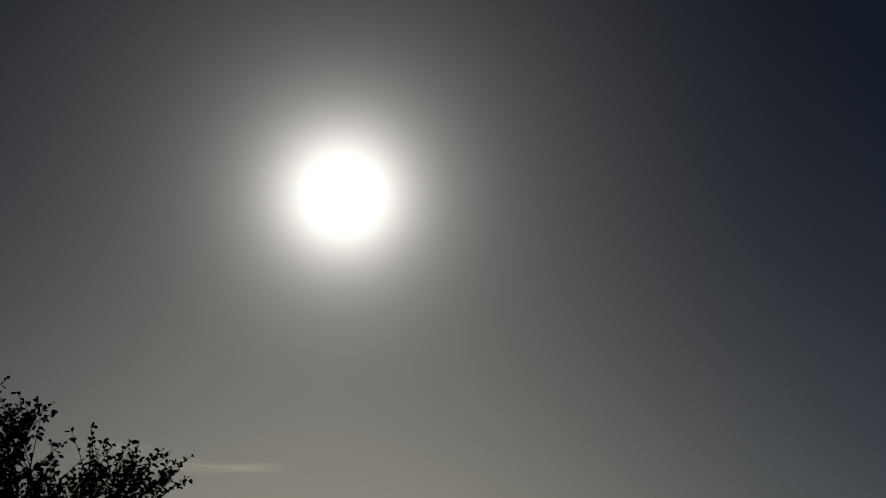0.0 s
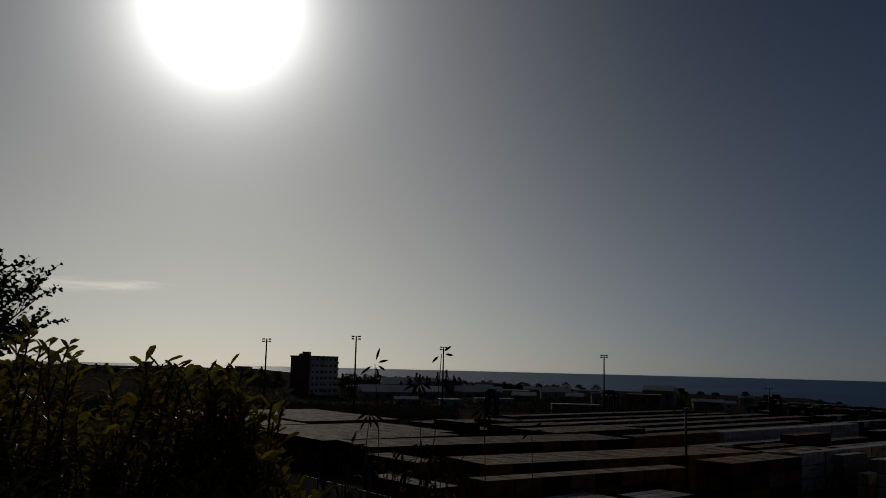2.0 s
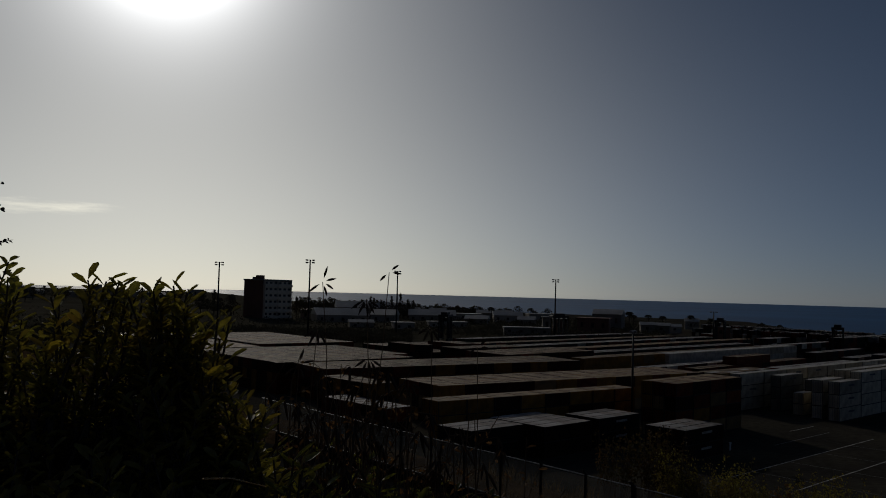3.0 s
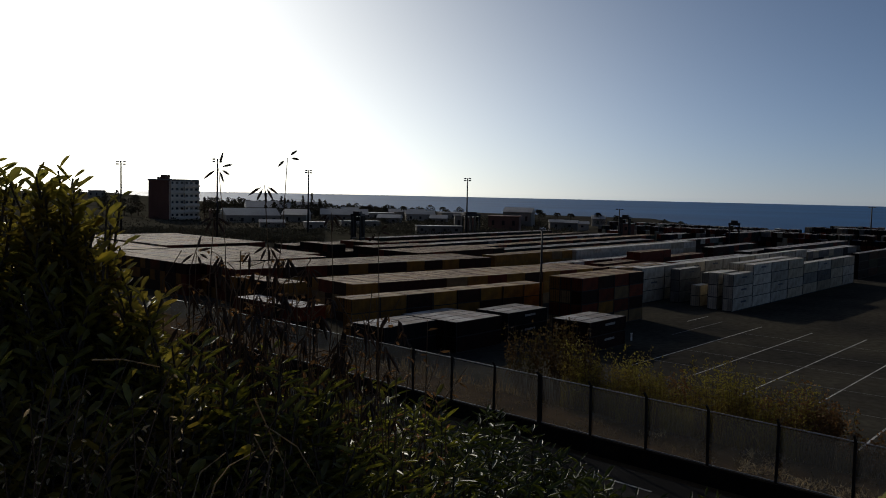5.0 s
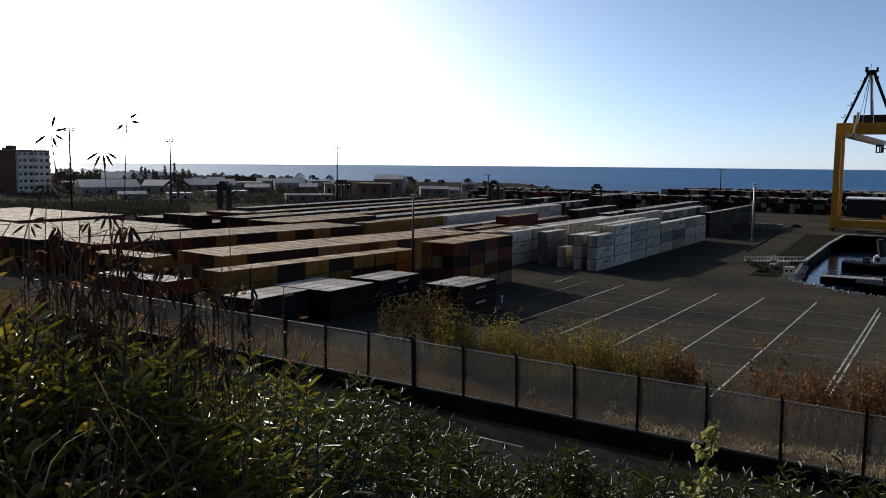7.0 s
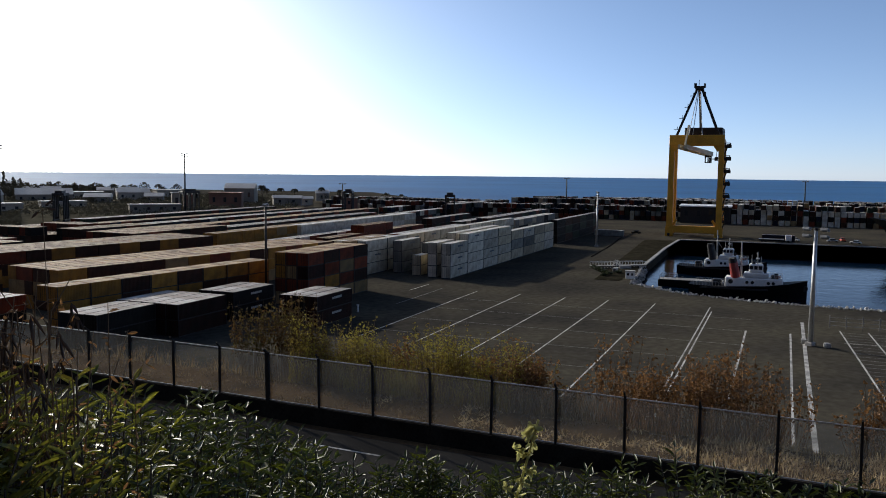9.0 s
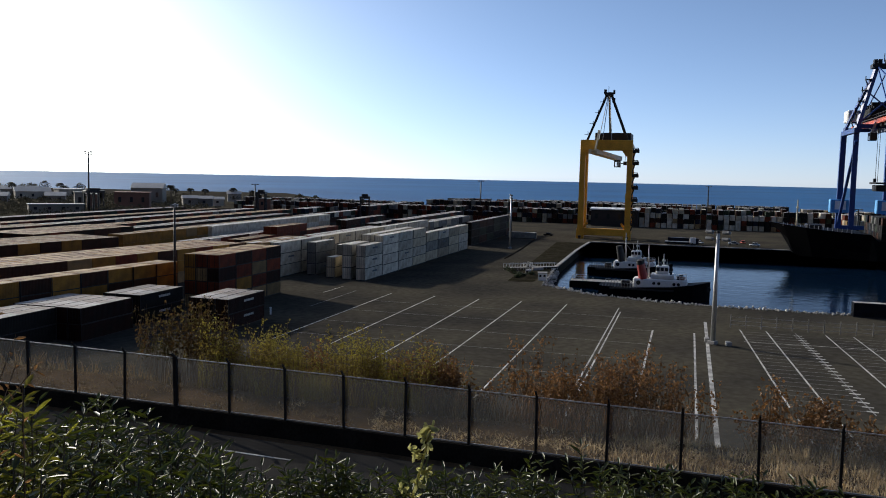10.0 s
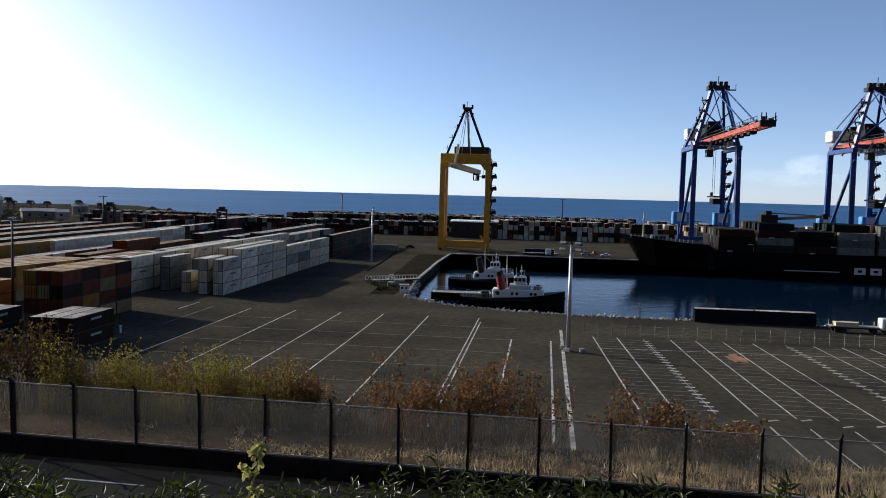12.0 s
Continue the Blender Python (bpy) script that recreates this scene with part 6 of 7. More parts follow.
# single yellow leaves caught in the shrubs
for az, el, d, s in ((-2.5, -4.6, 2.45, 0.072), (3.3, -13.2, 2.75, 0.1), (3.9, -13.9, 2.7, 0.07), (6.1, -17.2, 2.2, 0.06), (-12, -3, 2.6, 0.07)):
    r = random.Random(int(az * 10) + 7)
    p = near(az, d, under(el, d))
    dd = Vector((0.7, 0.2, 0.35)).normalized()
    ob = new("yellow_leaf", leaf_cloud("yellow_leaf", [(Vector((0, 0, 0)), dd, s, s * 0.35, any_side(dd, r)), (Vector((0.02, 0, -0.01)), Vector((0.5, -0.3, 0.6)).normalized(), s * 0.7, s * 0.3, any_side(dd, r))], M_LEAFY, "broad"))
    ob.location = p
    tagged(ob, "withered bright yellow leaf caught in a shrub", "leaf", "yellow leaves")

# tall stalks with hanging seed pods in front of the view
def pod_stalk(seed, az, el, d, style, lean=0.0):
    r = random.Random(seed)
    tip = near(az, d, under(el, d))
    foot = near(az + lean, d + 0.1, 0)
    foot.z = hill(foot.dot(FN), foot.dot(FDIR))
    t = thing("pod_stalk", Matrix.Translation(foot), "thin dry stalk with dark hanging seed pods", "plant", "pod stalks")
    e = tip - foot
    side = Vector((math.cos(radians(az)), -math.sin(radians(az)), 0))
    pts = [e * f + side * (0.16 * math.sin(f * 5.2 + seed * 1.7)) * (1 - f) for f in (0, 0.2, 0.4, 0.6, 0.75, 0.88, 1.0)]
    sv, sf = [], []
    tube(sv, sf, pts, 0.003, 0.0014, 5)
    part("stalk", sheet("stalk", sv, sf, M_STALK), None, t)
    pods = []
    if style == "pair":
        spec = [((0.75, 0.7), 0.055), ((-0.75, -0.65), 0.05), ((0.98, -0.05), 0.05)]
    elif style == "star":
        spec = [((0.25, 1.0), 0.085), ((0.9, 0.35), 0.065), ((0.75, -0.4), 0.05), ((-0.75, -0.5), 0.08), ((0.35, -0.95), 0.06)]
    else:
        spec = [((x, -0.55 - 0.5 * (1 - abs(x))), r.uniform(0.06, 0.085)) for x in (-1.0, -0.45, 0.1, 0.5, 1.0)]
    back = Vector((math.sin(radians(az)), math.cos(radians(az)), 0))
    for (sx, sz), ln in spec:
        dd = (side * sx + Vector((0, 0, sz)) + back * r.uniform(-0.3, 0.3)).normalized()
        st = e + dd * 0.012
        pods.append((st, dd, ln * 0.62, 0.0085, dd.cross(back).normalized()))
    for f in ((0.86, 0.78) if style != "pair" else (0.7,)):
        for _ in range(r.randint(2, 5)):
            dd = (side * r.uniform(-0.8, 0.8) + Vector((0, 0, -1)) + back * r.uniform(-0.4, 0.4)).normalized()
            pods.append((e * f, dd, r.uniform(0.03, 0.055), 0.008, dd.cross(back).normalized()))
    for k, (p, dd, ln, w, s) in enumerate(pods):
        part("seed_pod", leaf_cloud("seed_pod", [(p, dd, ln, w, s)], M_POD), None, t)
    return t


for i, (az, el, d, st, ln) in enumerate(((9.72, 2.3, 2.9, "pair", -0.6), (5.3, 1.5, 2.95, "star", 0.9), (8.25, 0.45, 2.9, "droop", 1.2), (5.0, -1.6, 2.85, "droop", 0.4), (12.66, -1.3, 2.9, "droop", 2.0), (15.86, -2.6, 2.9, "pair", -2.0),
                                          (8.5, -3.5, 2.85, "droop", 1.6), (3.9, -4.0, 2.9, "star", 1.5), (11.2, -5.0, 2.85, "droop", -1.8))):
    pod_stalk(300 + i, az, el, d, st, ln)


def pod_thicket(seed, az, d, el, width, n):
    """A tangle of arching twigs, each with dark pods hanging in twos and threes."""
    r = random.Random(seed)
    foot = near(az, d)
    foot.z = hill(foot.dot(FN), foot.dot(FDIR)) - 0.03
    t = thing("pod_shrub", Matrix.Translation(foot), "tangled dry shrub hung with dark seed pods", "plant", "pod shrubs")
    H = under(el, d) - foot.z
    side = Vector((math.cos(radians(az)), -math.sin(radians(az)), 0))
    back = Vector((math.sin(radians(az)), math.cos(radians(az)), 0))
    sv, sf, pods, dead = [], [], [], []
    for _ in range(n):
        x = r.uniform(-1, 1) * width
        e = side * x + back * r.uniform(-0.15, 0.15) + Vector((0, 0, H * r.uniform(0.82, 1.03)))
        bow = side * r.uniform(-0.12, 0.12)
        pts = [side * x * 0.3, side * x * 0.5 + bow + Vector((0, 0, e.z * 0.5)), e - Vector((0, 0, 0.1)) + bow * 0.6, e]
        tube(sv, sf, pts, 0.0035, 0.0014, 4)
        for _ in range(r.randint(2, 4)):
            p = pts[1].lerp(e, r.uniform(0.45, 1.0))
            q = p + side * r.uniform(-0.11, 0.11) + Vector((0, 0, r.uniform(-0.03, 0.06))) + back * r.uniform(-0.04, 0.04)
            tube(sv, sf, [p, p.lerp(q, 0.6) + Vector((0, 0, 0.012)), q], 0.0016, 0.001, 3)
            for _ in range(r.randint(2, 4)):
                dd = (side * r.gauss(0.0, 0.5) + Vector((0, 0, -1)) + back * r.uniform(-0.3, 0.3)).normalized()
                pods.append((q, dd, r.uniform(0.04, 0.085), r.uniform(0.007, 0.011), dd.cross(back).normalized()))
            for _ in range(3):
                dd = Vector((r.uniform(-1, 1), r.uniform(-1, 1), r.uniform(-0.9, 0.4))).normalized()
                dead.append((q.lerp(p, r.random()), dd, r.uniform(0.012, 0.03), 0.008, any_side(dd, r)))
    tagged(part("twig_tangle", sheet("twig_tangle", sv, sf, M_STALK), None, t), kind="stuff")
    for row in pods:
        part("seed_pod", leaf_cloud("seed_pod", [row], M_POD), None, t)
    part("foliage", leaf_cloud("foliage", dead, M_RUSTLEAF, "broad"), None, t)
    return t


for i, (az, d, el, w, n) in enumerate(((4.6, 2.9, -4.4, 0.1, 10), (6.6, 2.85, -4.0, 0.12, 13), (9.0, 2.9, -4.8, 0.13, 14), (11.4, 2.85, -6.0, 0.12, 12), (13.6, 2.9, -7.0, 0.1, 9), (16.4, 2.95, -7.8, 0.09, 7))):
    pod_thicket(340 + i, az, d, el, w, n)

# bent dry strands that stick out of the shrubs: azimuth and elevation along each
STRANDS = (((4.21, -20.24), (4.72, -19.09), (5.64, -18.38), (7.36, -17.89)),
           ((8.11, -15.3), (10.29, -17.04), (11.59, -19.44), (12.34, -21.94)),
           ((7.38, -15.97), (8.63, -18.54), (8.05, -21.63)),
           ((-2.85, -10.53), (-0.99, -10.83), (1.25, -11.67)),
           ((7.41, -13.56), (9.33, -17.95), (11.0, -21.57)),
           ((3.22, -19.56), (3.75, -18.31), (5.42, -17.51)))
for i, way in enumerate(STRANDS):
    d = 1.9 if way[0][0] < 6 else 2.2
    pts = [near(a, d + 0.04 * k, under(e, d)) for k, (a, e) in enumerate(way)]
    foot = pts[0].copy()
    sv, sf = [], []
    tube(sv, sf, [p - foot for p in pts], 0.0022, 0.0012, 5)
    ob = new("dead_weed", sheet("dead_weed", sv, sf, M_STRAW, smooth=True))
    ob.location = foot
    tagged(ob, "bent straw-coloured dead weed caught in shrubs", "weed", "dead weeds")

# brown, twiggy, half-dry weeds under the stalks
def weed(seed, az, d, top, width, n, material, label, leaf=0.035):
    r = random.Random(seed)
    base = near(az, d)
    base.z = hill(base.dot(FN), base.dot(FDIR)) - 0.05
    t = thing("dry_weed", Matrix.Translation(base), label, "weed", "dry weeds")
    H = top - base.z
    sv, sf, lv = [], [], []
    for _ in range(n):
        a = r.uniform(0, 6.28)
        q = width * math.sqrt(r.random())
        h = H * r.uniform(0.6, 1.05)
        e = Vector((q * math.cos(a), q * math.sin(a), h))
        e += Vector((r.gauss(0, 0.1), r.gauss(0, 0.1), 0))
        m = Vector((q * 0.5 * math.cos(a) + r.gauss(0, 0.07), q * 0.5 * math.sin(a) + r.gauss(0, 0.07), h * r.uniform(0.5, 0.75)))
        tube(sv, sf, [Vector((e.x * 0.2, e.y * 0.2, 0)), m, m.lerp(e, 0.6) + Vector((0, 0, 0.04)), e], 0.0035, 0.0012, 4)
        for _ in range(9):
            f = r.uniform(0.45, 1.0)
            p = m.lerp(e, max(0, (f - 0.5) * 2))
            dd = Vector((r.uniform(-1, 1), r.uniform(-1, 1), r.uniform(-0.7, 0.8))).normalized()
            lv.append((p, dd, leaf * r.uniform(0.6, 1.4), leaf * 0.35, any_side(dd, r)))
    tagged(part("stem", sheet("stem", sv, sf, M_STALK), None, t), kind="stuff")
    part("foliage", leaf_cloud("foliage", lv, material), None, t)
    return t


# the last four are paled to straw, a bright lens veil put into colour
for i, (az, el, d, w) in enumerate(((6.5, -7.0, 3.0, 0.22), (9.5, -8.6, 3.0, 0.2), (12.5, -8.8, 3.0, 0.2), (17.5, -10.0, 3.1, 0.18), (1.5, -15, 2.0, 0.3), (-3, -13, 1.9, 0.3), (5, -19, 1.8, 0.25), (-7, -11, 1.9, 0.3))):
    weed(400 + i, az, d, under(el, d), w, 26 if i < 4 else 30, M_RUSTLEAF if i < 4 else M_STRAW, "rust-brown half-dry weed with thin twigs" if i < 4 else "dry weed among shrubs, paled to straw for lens veil", leaf=0.035 if i < 4 else 0.016)

# the pale plant that stands out of the hedge
def pale_plant():
    D = 1.78
    tip, foot = polar(46.6, D, under(-16.6, D)), polar(36.5, D - 0.05, 0)
    foot.z = hill(foot.dot(FN), foot.dot(FDIR))
    t = thing("pale_sapling", Matrix.Translation(foot), "pale green leafy sapling leaning out of a hedge", "sapling")
    e = tip - foot
    sv, sf, lv = [], [], []
    r = random.Random(9)
    tube(sv, sf, [Vector((0, 0, 0)), e * 0.5 + Vector((-0.03, 0.03, 0)), e], 0.006, 0.0028, 6)
    across = Vector((0.7, -0.7, 0))
    for k in range(13):
        f = 0.985 - 0.02 * k
        p = e * f
        q = p + across * r.uniform(-0.06, 0.05) + Vector((0, 0, r.uniform(0.0, 0.035)))
        tube(sv, sf, [p, q], 0.0016, 0.0009, 4)
        for _ in range(17):
            dd = Vector((r.uniform(-1, 1), r.uniform(-1, 1), r.uniform(-0.7, 1.0))).normalized()
            lv.append((p.lerp(q, r.random()), dd, r.uniform(0.011, 0.026), 0.0075, any_side(dd, r)))
    part("stalk", sheet("stalk", sv, sf, M_LEAFLIME), None, t)
    part("foliage", leaf_cloud("foliage", lv, M_LEAFLIME, "broad"), None, t)


pale_plant()

# fine-leaved tree at the left of the hill
def thorn_tree(az, d, top_el):
    r = random.Random(77)
    foot = polar(az, d, 0)
    foot.z = hill(foot.dot(FN), foot.dot(FDIR)) - 0.1
    t = thing("thorn_tree", Matrix.Translation(foot), "dark fine-leaved thorn tree with upswept twigs", "tree")
    H = under(top_el, d) - foot.z
    sv, sf, lv, tv, tf = [], [], [], [], []
    tube(tv, tf, [Vector((0, 0, 0)), Vector((0.05, 0.1, H * 0.25)), Vector((0, 0, H * 0.42))], 0.16, 0.1, 8)
    crown = Vector((0, 0, H * 0.42))
    for k in range(46):
        a = k * 2.4 + r.uniform(-0.3, 0.3)
        out = r.uniform(0.25, 1.0)
        dirn = Vector((math.cos(a) * out, math.sin(a) * out, r.uniform(-0.05, 1.0))).normalized()
        ln = H * r.uniform(0.52, 0.68) * (0.75 + 0.6 * out)
        b = [crown - Vector((0, 0, H * 0.15 * r.random()))]
        for s in range(5):
            dirn = (dirn + Vector((r.uniform(-.16, .16), r.uniform(-.16, .16), r.uniform(-0.05, 0.2)))).normalized()
            b.append(b[-1] + dirn * ln / 5)
        tube(sv, sf, b, 0.04, 0.008, 5)
        for s in range(26):
            f = r.uniform(0.35, 1.0)
            i = min(4, int(f * 5))
            p = b[i].lerp(b[i + 1], f * 5 - i)
            td = (dirn + Vector((r.uniform(-1, 1), r.uniform(-1, 1), r.uniform(-0.3, 0.9)))).normalized()
            tl = r.uniform(0.3, 0.75)
            q = p + td * tl
            tube(sv, sf, [p, p.lerp(q, 0.5) + Vector((0, 0, 0.03)), q], 0.007, 0.003, 3)
            for _ in range(13):
                c = p.lerp(q, r.uniform(0.15, 1.0))
                dd = Vector((r.uniform(-1, 1), r.uniform(-1, 1), r.uniform(-0.5, 1))).normalized()
                lv.append((c, dd, r.uniform(0.05, 0.1), 0.032, any_side(dd, r)))
    part("trunk", sheet("trunk", tv, tf, M_BARK), None, t)
    part("branchwork", sheet("branchwork", sv, sf, M_BARK), None, t)
    part("crown", leaf_cloud("crown", lv, M_LEAFDK, "broad"), None, t)


thorn_tree(-23.6, 12.5, 7.4)

# ---- tall dry weeds and grass on the embankment behind the fence ----
def grass_sheet(name, spots, material, label, blade=(0.9, 0.02), n=8, seed=1, lay=0.22):
    r = random.Random(seed)
    vs, fs = [], []
    for nn, s, scale in spots:
        g = fen(nn, s, hill(nn, s))
        for _ in range(n):
            p = g + Vector((r.uniform(-.35, .35), r.uniform(-.35, .35), -0.03))
            h = blade[0] * scale * r.uniform(0.55, 1.15)
            w = blade[1] * r.uniform(0.7, 1.4)
            a = r.uniform(0, 6.28)
            o = Vector((math.cos(a), math.sin(a), 0))
            b = Vector((r.gauss(0, lay), r.gauss(0, lay), 1)).normalized() * h
            k = len(vs)
            m = p + b * 0.55 + Vector((0, 0, 0.06 * h))
            vs += [p - o * w, p + o * w, m - o * w * 0.8, m + o * w * 0.8, p + b + o * b.length * 0.12]
            fs += [(k, k + 1, k + 3, k + 2), (k + 2, k + 3, k + 4)]
    ob = new(name, sheet(name, vs, fs, material))
    return tagged(ob, label, "grass", kind="stuff")


rg = random.Random(21)
short = [(rg.uniform(35.0, 41.5), rg.uniform(-24, 46), 1.0) for _ in range(1500)]
grass_sheet("dry_grass", short, M_DRYGRASS, "short straw-coloured dry grass on the bank", (0.26, 0.02), 7, 3, 0.9)
litter = [(q, z, 1.0) for q, z in ((rg.uniform(35.0, 41.0), rg.uniform(-26, 22)) for _ in range(3600)) if noise.noise(Vector((q * 0.5, z * 0.35, 8))) > -0.08 + 0.022 * z]
grass_sheet("dry_litter", litter, M_STRAW, "flattened pale dry grass lying on the bank", (0.34, 0.024), 7, 4, 1.6)

ZONES = ((14.5, 28, 300, 2.0, M_GREENGRASS, "tall olive-green grass on the bank", "tall_grass"), (1.5, 11, 110, 2.2, M_RUSTLEAF, "rusty brown tall dry grass on the bank", "red_grass"),
         (28, 46, 110, 1.1, M_DRYGRASS, "sparse straw-coloured grass on the bank", "tall_dry_grass"), (11, 14.5, 60, 1.8, M_DRYGRASS, "sparse straw-coloured grass on the bank", "tall_dry_grass"),
         (-4.5, -1.2, 30, 1.4, M_DRYGRASS, "sparse straw-coloured grass on the bank", "tall_dry_grass"), (-8.5, -5.6, 30, 1.3, M_RUSTLEAF, "rusty brown tall dry grass on the bank", "red_grass"),
         (-26, -2, 900, 0.6, M_STRAW, "pale straw-coloured grass along the fence", "tall_dry_grass"), (-2, 6, 120, 0.5, M_STRAW, "pale straw-coloured grass along the fence", "tall_dry_grass"))
for k, (s0, s1, n, h, m, lab, nm) in enumerate(ZONES):
    spots = [((rg.uniform(39.5, 45) if h > 1 else rg.uniform(35.2, 40.5)), rg.uniform(s0, s1), rg.uniform(0.6, 1.25)) for _ in range(n)]
    grass_sheet(nm, spots, m, lab, (h, 0.02), 8, 30 + k)


def bank_weed(seed, nn, s, h, width, material, n=30, label="rust-brown dry weed with dead leaves on the bank"):
    r = random.Random(seed)
    base = fen(nn, s, hill(nn, s) - 0.05)
    t = thing("bank_weed", Matrix.Translation(base), label, "weed", "bank weeds")
    sv, sf, lv = [], [], []
    for _ in range(n):
        a, q = r.uniform(0, 6.28), width * math.sqrt(r.random())
        e = Vector((q * math.cos(a), q * math.sin(a), h * r.uniform(0.6, 1.05)))
        tube(sv, sf, [Vector((e.x * 0.35, e.y * 0.35, 0)), Vector((e.x * 0.8, e.y * 0.8, e.z * 0.55)), e], 0.014, 0.006, 3)
        for _ in range(18 if material is M_GREENGRASS else 12):
            p = Vector((e.x * 0.8, e.y * 0.8, e.z * 0.5)).lerp(e, r.random()) + Vector((r.uniform(-.15, .15), r.uniform(-.15, .15), 0))
            dd = Vector((r.uniform(-1, 1), r.uniform(-1, 1), r.uniform(-0.8, 0.6))).normalized()
            lv.append((p, dd, r.uniform(0.09, 0.2) * (0.85 if material is M_GREENGRASS else 1.15), 0.06 if material is M_GREENGRASS else 0.1, any_side(dd, r)))
    tagged(part("stem", sheet("stem", sv, sf, M_STALK), None, t), kind="stuff")
    part("foliage", leaf_cloud("foliage", lv, material, "broad"), None, t)


def weeds(n, n0, n1, s0, s1, h0, h1, m):
    return [(rg.uniform(n0, n1), rg.uniform(s0, s1), rg.uniform(h0, h1), m) for _ in range(n)]


WEEDS = (weeds(62, 40, 46, 14.5, 27.8, 2.8, 4.6, M_GREENGRASS) + weeds(12, 40, 44.5, 1.3, 5.9, 3.5, 5.0, M_RUSTLEAF) + weeds(9, 40, 44.5, 6.6, 11, 3.0, 4.6, M_RUSTLEAF) + weeds(5, 41, 44, 11, 15, 2.0, 3.2, M_RUSTLEAF)
         + weeds(8, 40, 42.5, -4.3, -1.3, 2.2, 3.7, M_RUSTLEAF) + weeds(8, 40, 42, -8.3, -5.7, 1.7, 2.6, M_RUSTLEAF) + weeds(8, 41, 45, 14, 27.5, 3.4, 4.8, M_RUSTLEAF))
for i, (n_, s_, h_, m_) in enumerate(WEEDS):
    bank_weed(500 + i, n_, s_, h_, rg.uniform(0.8, 1.6), m_, 18, "olive-green bushy weed on the bank" if m_ is M_GREENGRASS else "rust-brown dry weed with dead leaves on the bank")
for i, (s_, h_) in enumerate(((28.6, 4.6), (29.8, 5.6), (31.2, 5.6), (32.6, 4.8))):
    bank_weed(600 + i, 42 + (i % 3) * 0.5, s_, h_, 1.5, M_DARKWEED, 50, "dark olive bush on the bank before container stacks")

# low bushes by the jetty
def low_bush(u, v, w, h, seed):
    r = random.Random(seed)
    t = thing("low_bush", yard(u, v), "low dark bush beside the jetty", "bush", "jetty bushes")
    sv, sf, lv = [], [], []
    for _ in range(26):
        a, q = r.uniform(0, 6.28), math.sqrt(r.random())
        e = Vector((w * q * math.cos(a), w * q * math.sin(a), h * (1 - 0.5 * q * q) * r.uniform(0.7, 1.0)))
        tube(sv, sf, [Vector((e.x * 0.2, e.y * 0.2, 0)), e * 0.6 + Vector((0, 0, 0.1)), e], 0.03, 0.01, 4)
        for _ in range(14):
            dd = Vector((r.uniform(-1, 1), r.uniform(-1, 1), r.uniform(-0.4, 1))).normalized()
            lv.append((e * r.uniform(0.4, 1.0), dd, r.uniform(0.2, 0.4), 0.16, any_side(dd, r)))
    tagged(part("stem", sheet("stem", sv, sf, M_BARK), None, t), kind="stuff")
    part("foliage", leaf_cloud("foliage", lv, M_LEAFDK, "broad"), None, t)


for i, (u, v, w, h) in enumerate(((216, 41.5, 1.4, 1.5), (219.5, 43.6, 1.3, 1.2), (213, 42.2, 1.0, 1.0), (224, 46.0, 1.5, 1.6), (229, 48.2, 1.2, 1.3), (221, 40.0, 1.2, 1.1))):
    low_bush(u, v, w, h, 700 + i)

# ---- trees along the shore ----
def palm(m, h, seed):
    r = random.Random(seed)
    t = thing("palm_tree", m, "slender palm tree near the shore", "tree", "palms")
    tv, tf, lv = [], [], []
    tube(tv, tf, [Vector((0, 0, 0)), Vector((0.3, 0.1, h * 0.5)), Vector((0.2, 0.3, h))], 0.35, 0.2, 6)
    for k in range(22):
        a = k * 2.4
        up = r.uniform(-0.4, 0.9)
        dd = Vector((math.cos(a), math.sin(a), up)).normalized()
        s = dd.cross(Vector((0, 0, 1))).normalized()
        for f in (0.0, 0.5, 1.0):
            lv.append((Vector((0.2, 0.3, h)) + dd * f * 1.6 + Vector((0, 0, -0.9 * f * f)), (dd + Vector((0, 0, -0.7 * f))).normalized(), 1.9, 0.75, s))
    part("trunk", sheet("trunk", tv, tf, M_BARK), None, t)
    part("crown", leaf_cloud("crown", lv, M_LEAFFAR), None, t)


def round_tree(m, h, w, seed, label="dark leafy tree near the shore", tall_cone=False):
    r = random.Random(seed)
    t = thing("shore_tree", m, label, "tree", "shore trees")
    tv, tf, lv = [], [], []
    tube(tv, tf, [Vector((0, 0, 0)), Vector((0.2, 0.1, h * 0.4)), Vector((0, 0.2, h * 0.7))], 0.4, 0.15, 6)
    for k in range(5):
        a = k * 1.3
        tube(tv, tf, [Vector((0, 0, h * 0.35)), Vector((w * 0.35 * math.cos(a), w * 0.35 * math.sin(a), h * 0.7))], 0.15, 0.05, 4)
    for _ in range(260):
        a, q, z = r.uniform(0, 6.28), math.sqrt(r.random()), r.random()
        wz = (1 - z) ** 0.8 if tall_cone else math.sqrt(max(0.05, 1 - (2 * z - 0.9) ** 2))
        c = Vector((w * 0.5 * q * wz * math.cos(a), w * 0.5 * q * wz * math.sin(a), h * (0.3 + 0.7 * z)))
        c += Vector((noise.noise(c * 0.5), noise.noise(c * 0.5 + Vector((5, 0, 0))), 0)) * w * 0.12
        dd = Vector((r.uniform(-1, 1), r.uniform(-1, 1), r.uniform(-0.5, 1))).normalized()
        lv.append((c, dd, r.uniform(0.6, 1.2), r.uniform(0.4, 0.7), any_side(dd, r)))
    part("trunk", sheet("trunk", tv, tf, M_BARK), None, t)
    part("crown", leaf_cloud("crown", lv, M_LEAFFAR, "broad"), None, t)


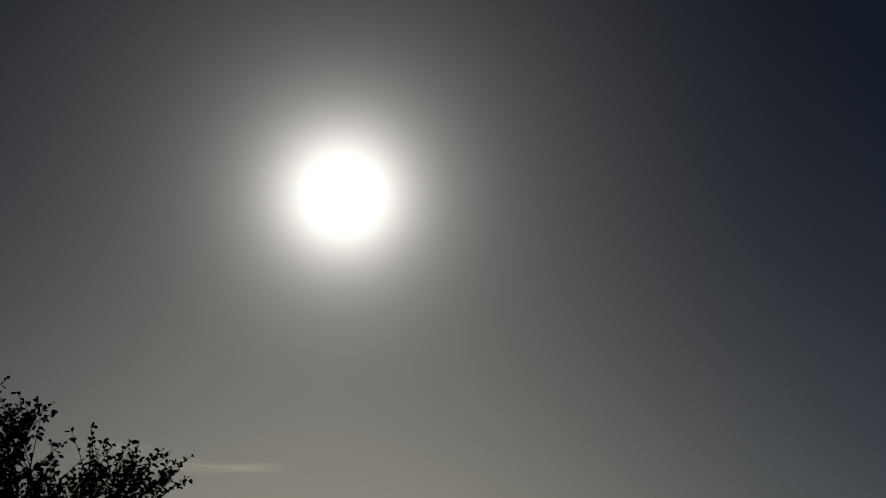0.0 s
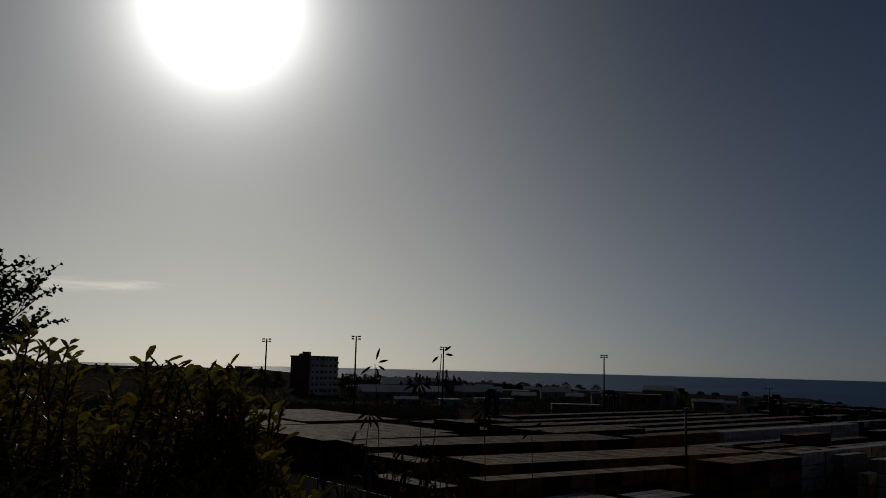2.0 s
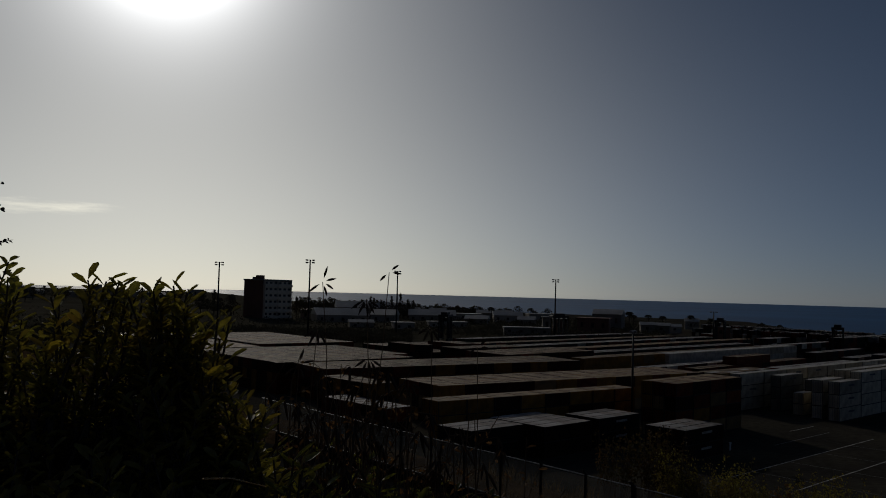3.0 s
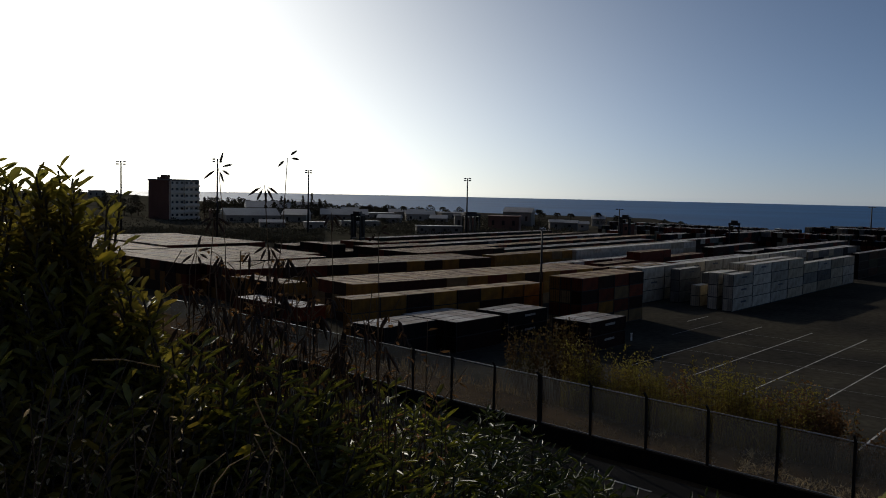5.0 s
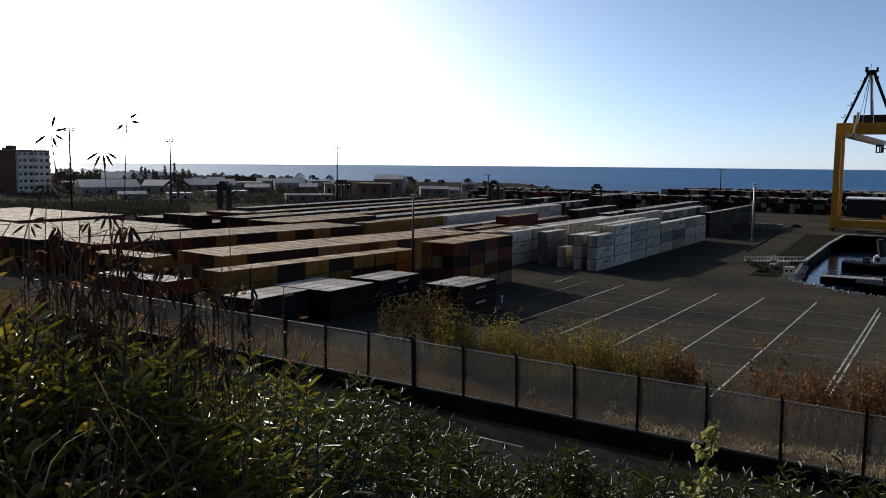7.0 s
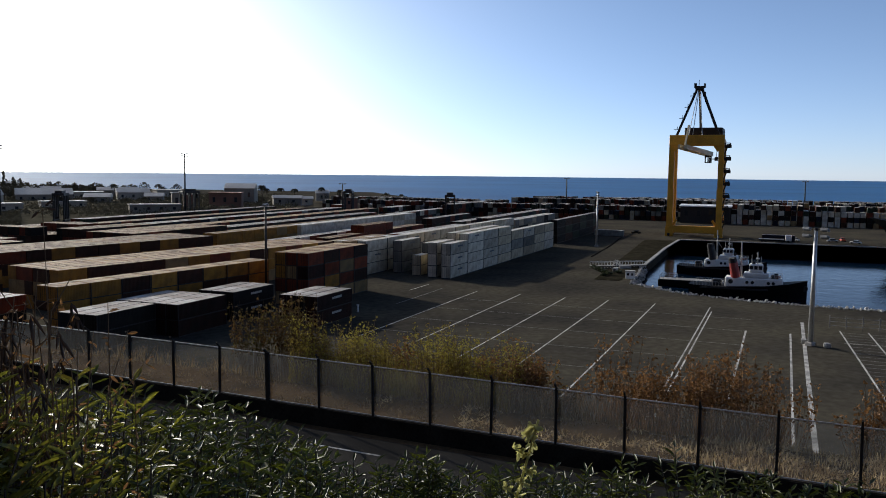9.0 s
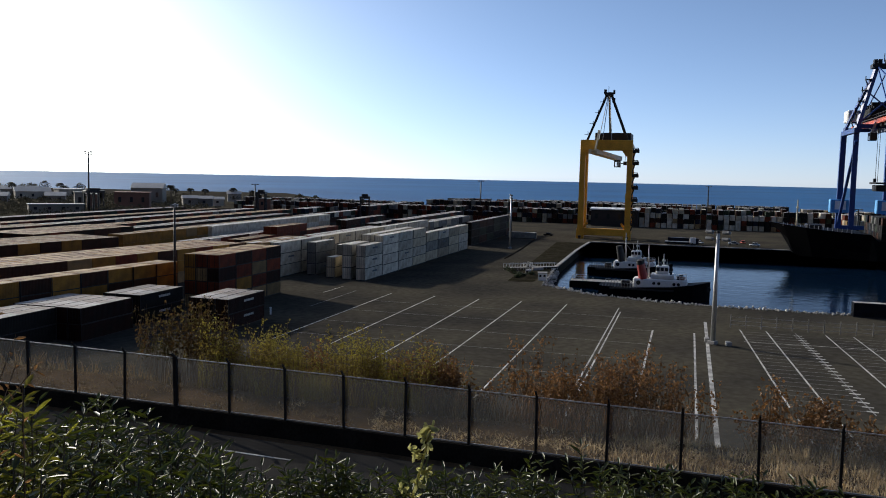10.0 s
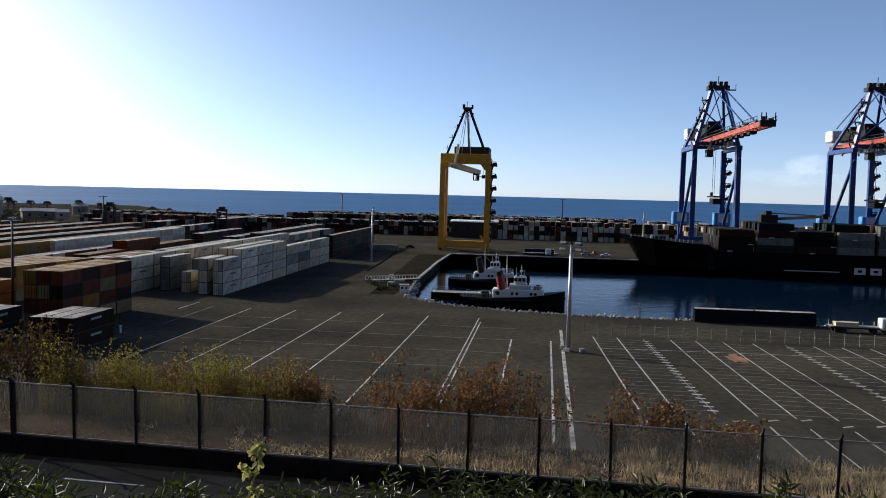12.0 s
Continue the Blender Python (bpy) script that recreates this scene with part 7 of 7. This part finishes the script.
palm(Matrix.Translation(polar(27.63, 560, 2)), 13.0, 1)
for i in range(15):
    az = 13.5 + i * 0.62 + rg.uniform(-0.2, 0.2)
    (palm if i % 4 == 0 else lambda m, h, s: round_tree(m, h, h * 0.85, s))(Matrix.Translation(polar(az, rg.uniform(690, 740), 2.5)), rg.uniform(8, 12), 20 + i)
for i in range(64):
    az = -30 + i * 0.68 + rg.uniform(-0.3, 0.3)
    if 1.2 < az < 5.4:
        continue
    round_tree(Matrix.Translation(polar(az, rg.uniform(700, 860), 4 if az > 5 else 9)), rg.uniform(6, 13), rg.uniform(5, 10), 60 + i)
for i, (az, h) in enumerate(((11.6, 19), (12.2, 21), (12.7, 17), (10.4, 17), (10.9, 16), (9.7, 14))):
    round_tree(Matrix.Translation(polar(az, 640, 2)), h, 5.5, 120 + i, "tall slim casuarina tree near the shore", True)
for i in range(20):
    az = 17 + i * 1.05
    round_tree(Matrix.Translation(polar(az, rg.uniform(560, 680), 1.5)), rg.uniform(4, 8), rg.uniform(6, 10), 160 + i)
for i in range(5):
    az = 27.5 + i * 1.3
    palm(Matrix.Translation(polar(az + rg.uniform(-.4, .4), 660, 2)), rg.uniform(8, 11), 190 + i)

for i in range(14):
    round_tree(Matrix.Translation(polar(9.2 + i * 0.3 + rg.uniform(-0.1, 0.1), rg.uniform(600, 660), 3)), rg.uniform(9, 17), rg.uniform(4.5, 8), 220 + i, "dark ragged tree near the shore", i % 3 == 0)
for i in range(9):
    round_tree(Matrix.Translation(polar(-1.0 + i * 0.42 if i < 6 else 5.2 + (i - 6) * 0.7, rg.uniform(560, 620), 6)), rg.uniform(6, 11), rg.uniform(6, 10), 240 + i)

# the ragged belt of trees behind the halls
for i in range(72):
    az, d = 5.2 + i * 0.2 + rg.uniform(-0.1, 0.1), rg.uniform(700, 790)
    h = under(-0.72 - 0.03 * (az - 5) + rg.uniform(-0.2, 0.08), d) - 4
    round_tree(Matrix.Translation(polar(az, d, 4)), h, rg.uniform(6, 11), 300 + i, "dark tree in a ragged belt along the shore", i % 5 == 0)

# dark scrub between the yard and the town
def scrub(name, az0, az1, d0, d1, n, h, seed):
    r = random.Random(seed)
    rows = []
    for _ in range(n):
        a, d = r.uniform(az0, az1), r.uniform(d0, d1)
        c = polar(a, d, 2.0 + h * r.random() * (0.5 + 0.5 * noise.noise(Vector((a * 1.7, d * 0.03, 2)))))
        dd = Vector((r.uniform(-1, 1), r.uniform(-1, 1), r.uniform(-0.2, 1))).normalized()
        rows.append((c, dd, r.uniform(0.6, 1.3), r.uniform(0.5, 0.9), any_side(dd, r)))
    return tagged(new(name, leaf_cloud(name, rows, M_LEAFFAR, "broad")), "dark low scrub beyond the container yard", "scrub", kind="stuff")


scrub("scrub", -32, 13, 372, 470, 42000, 5, 5)
scrub("scrub", -32, 26, 480, 720, 26000, 7, 6)
scrub("scrub", 12, 30, 455, 760, 15000, 5, 7)
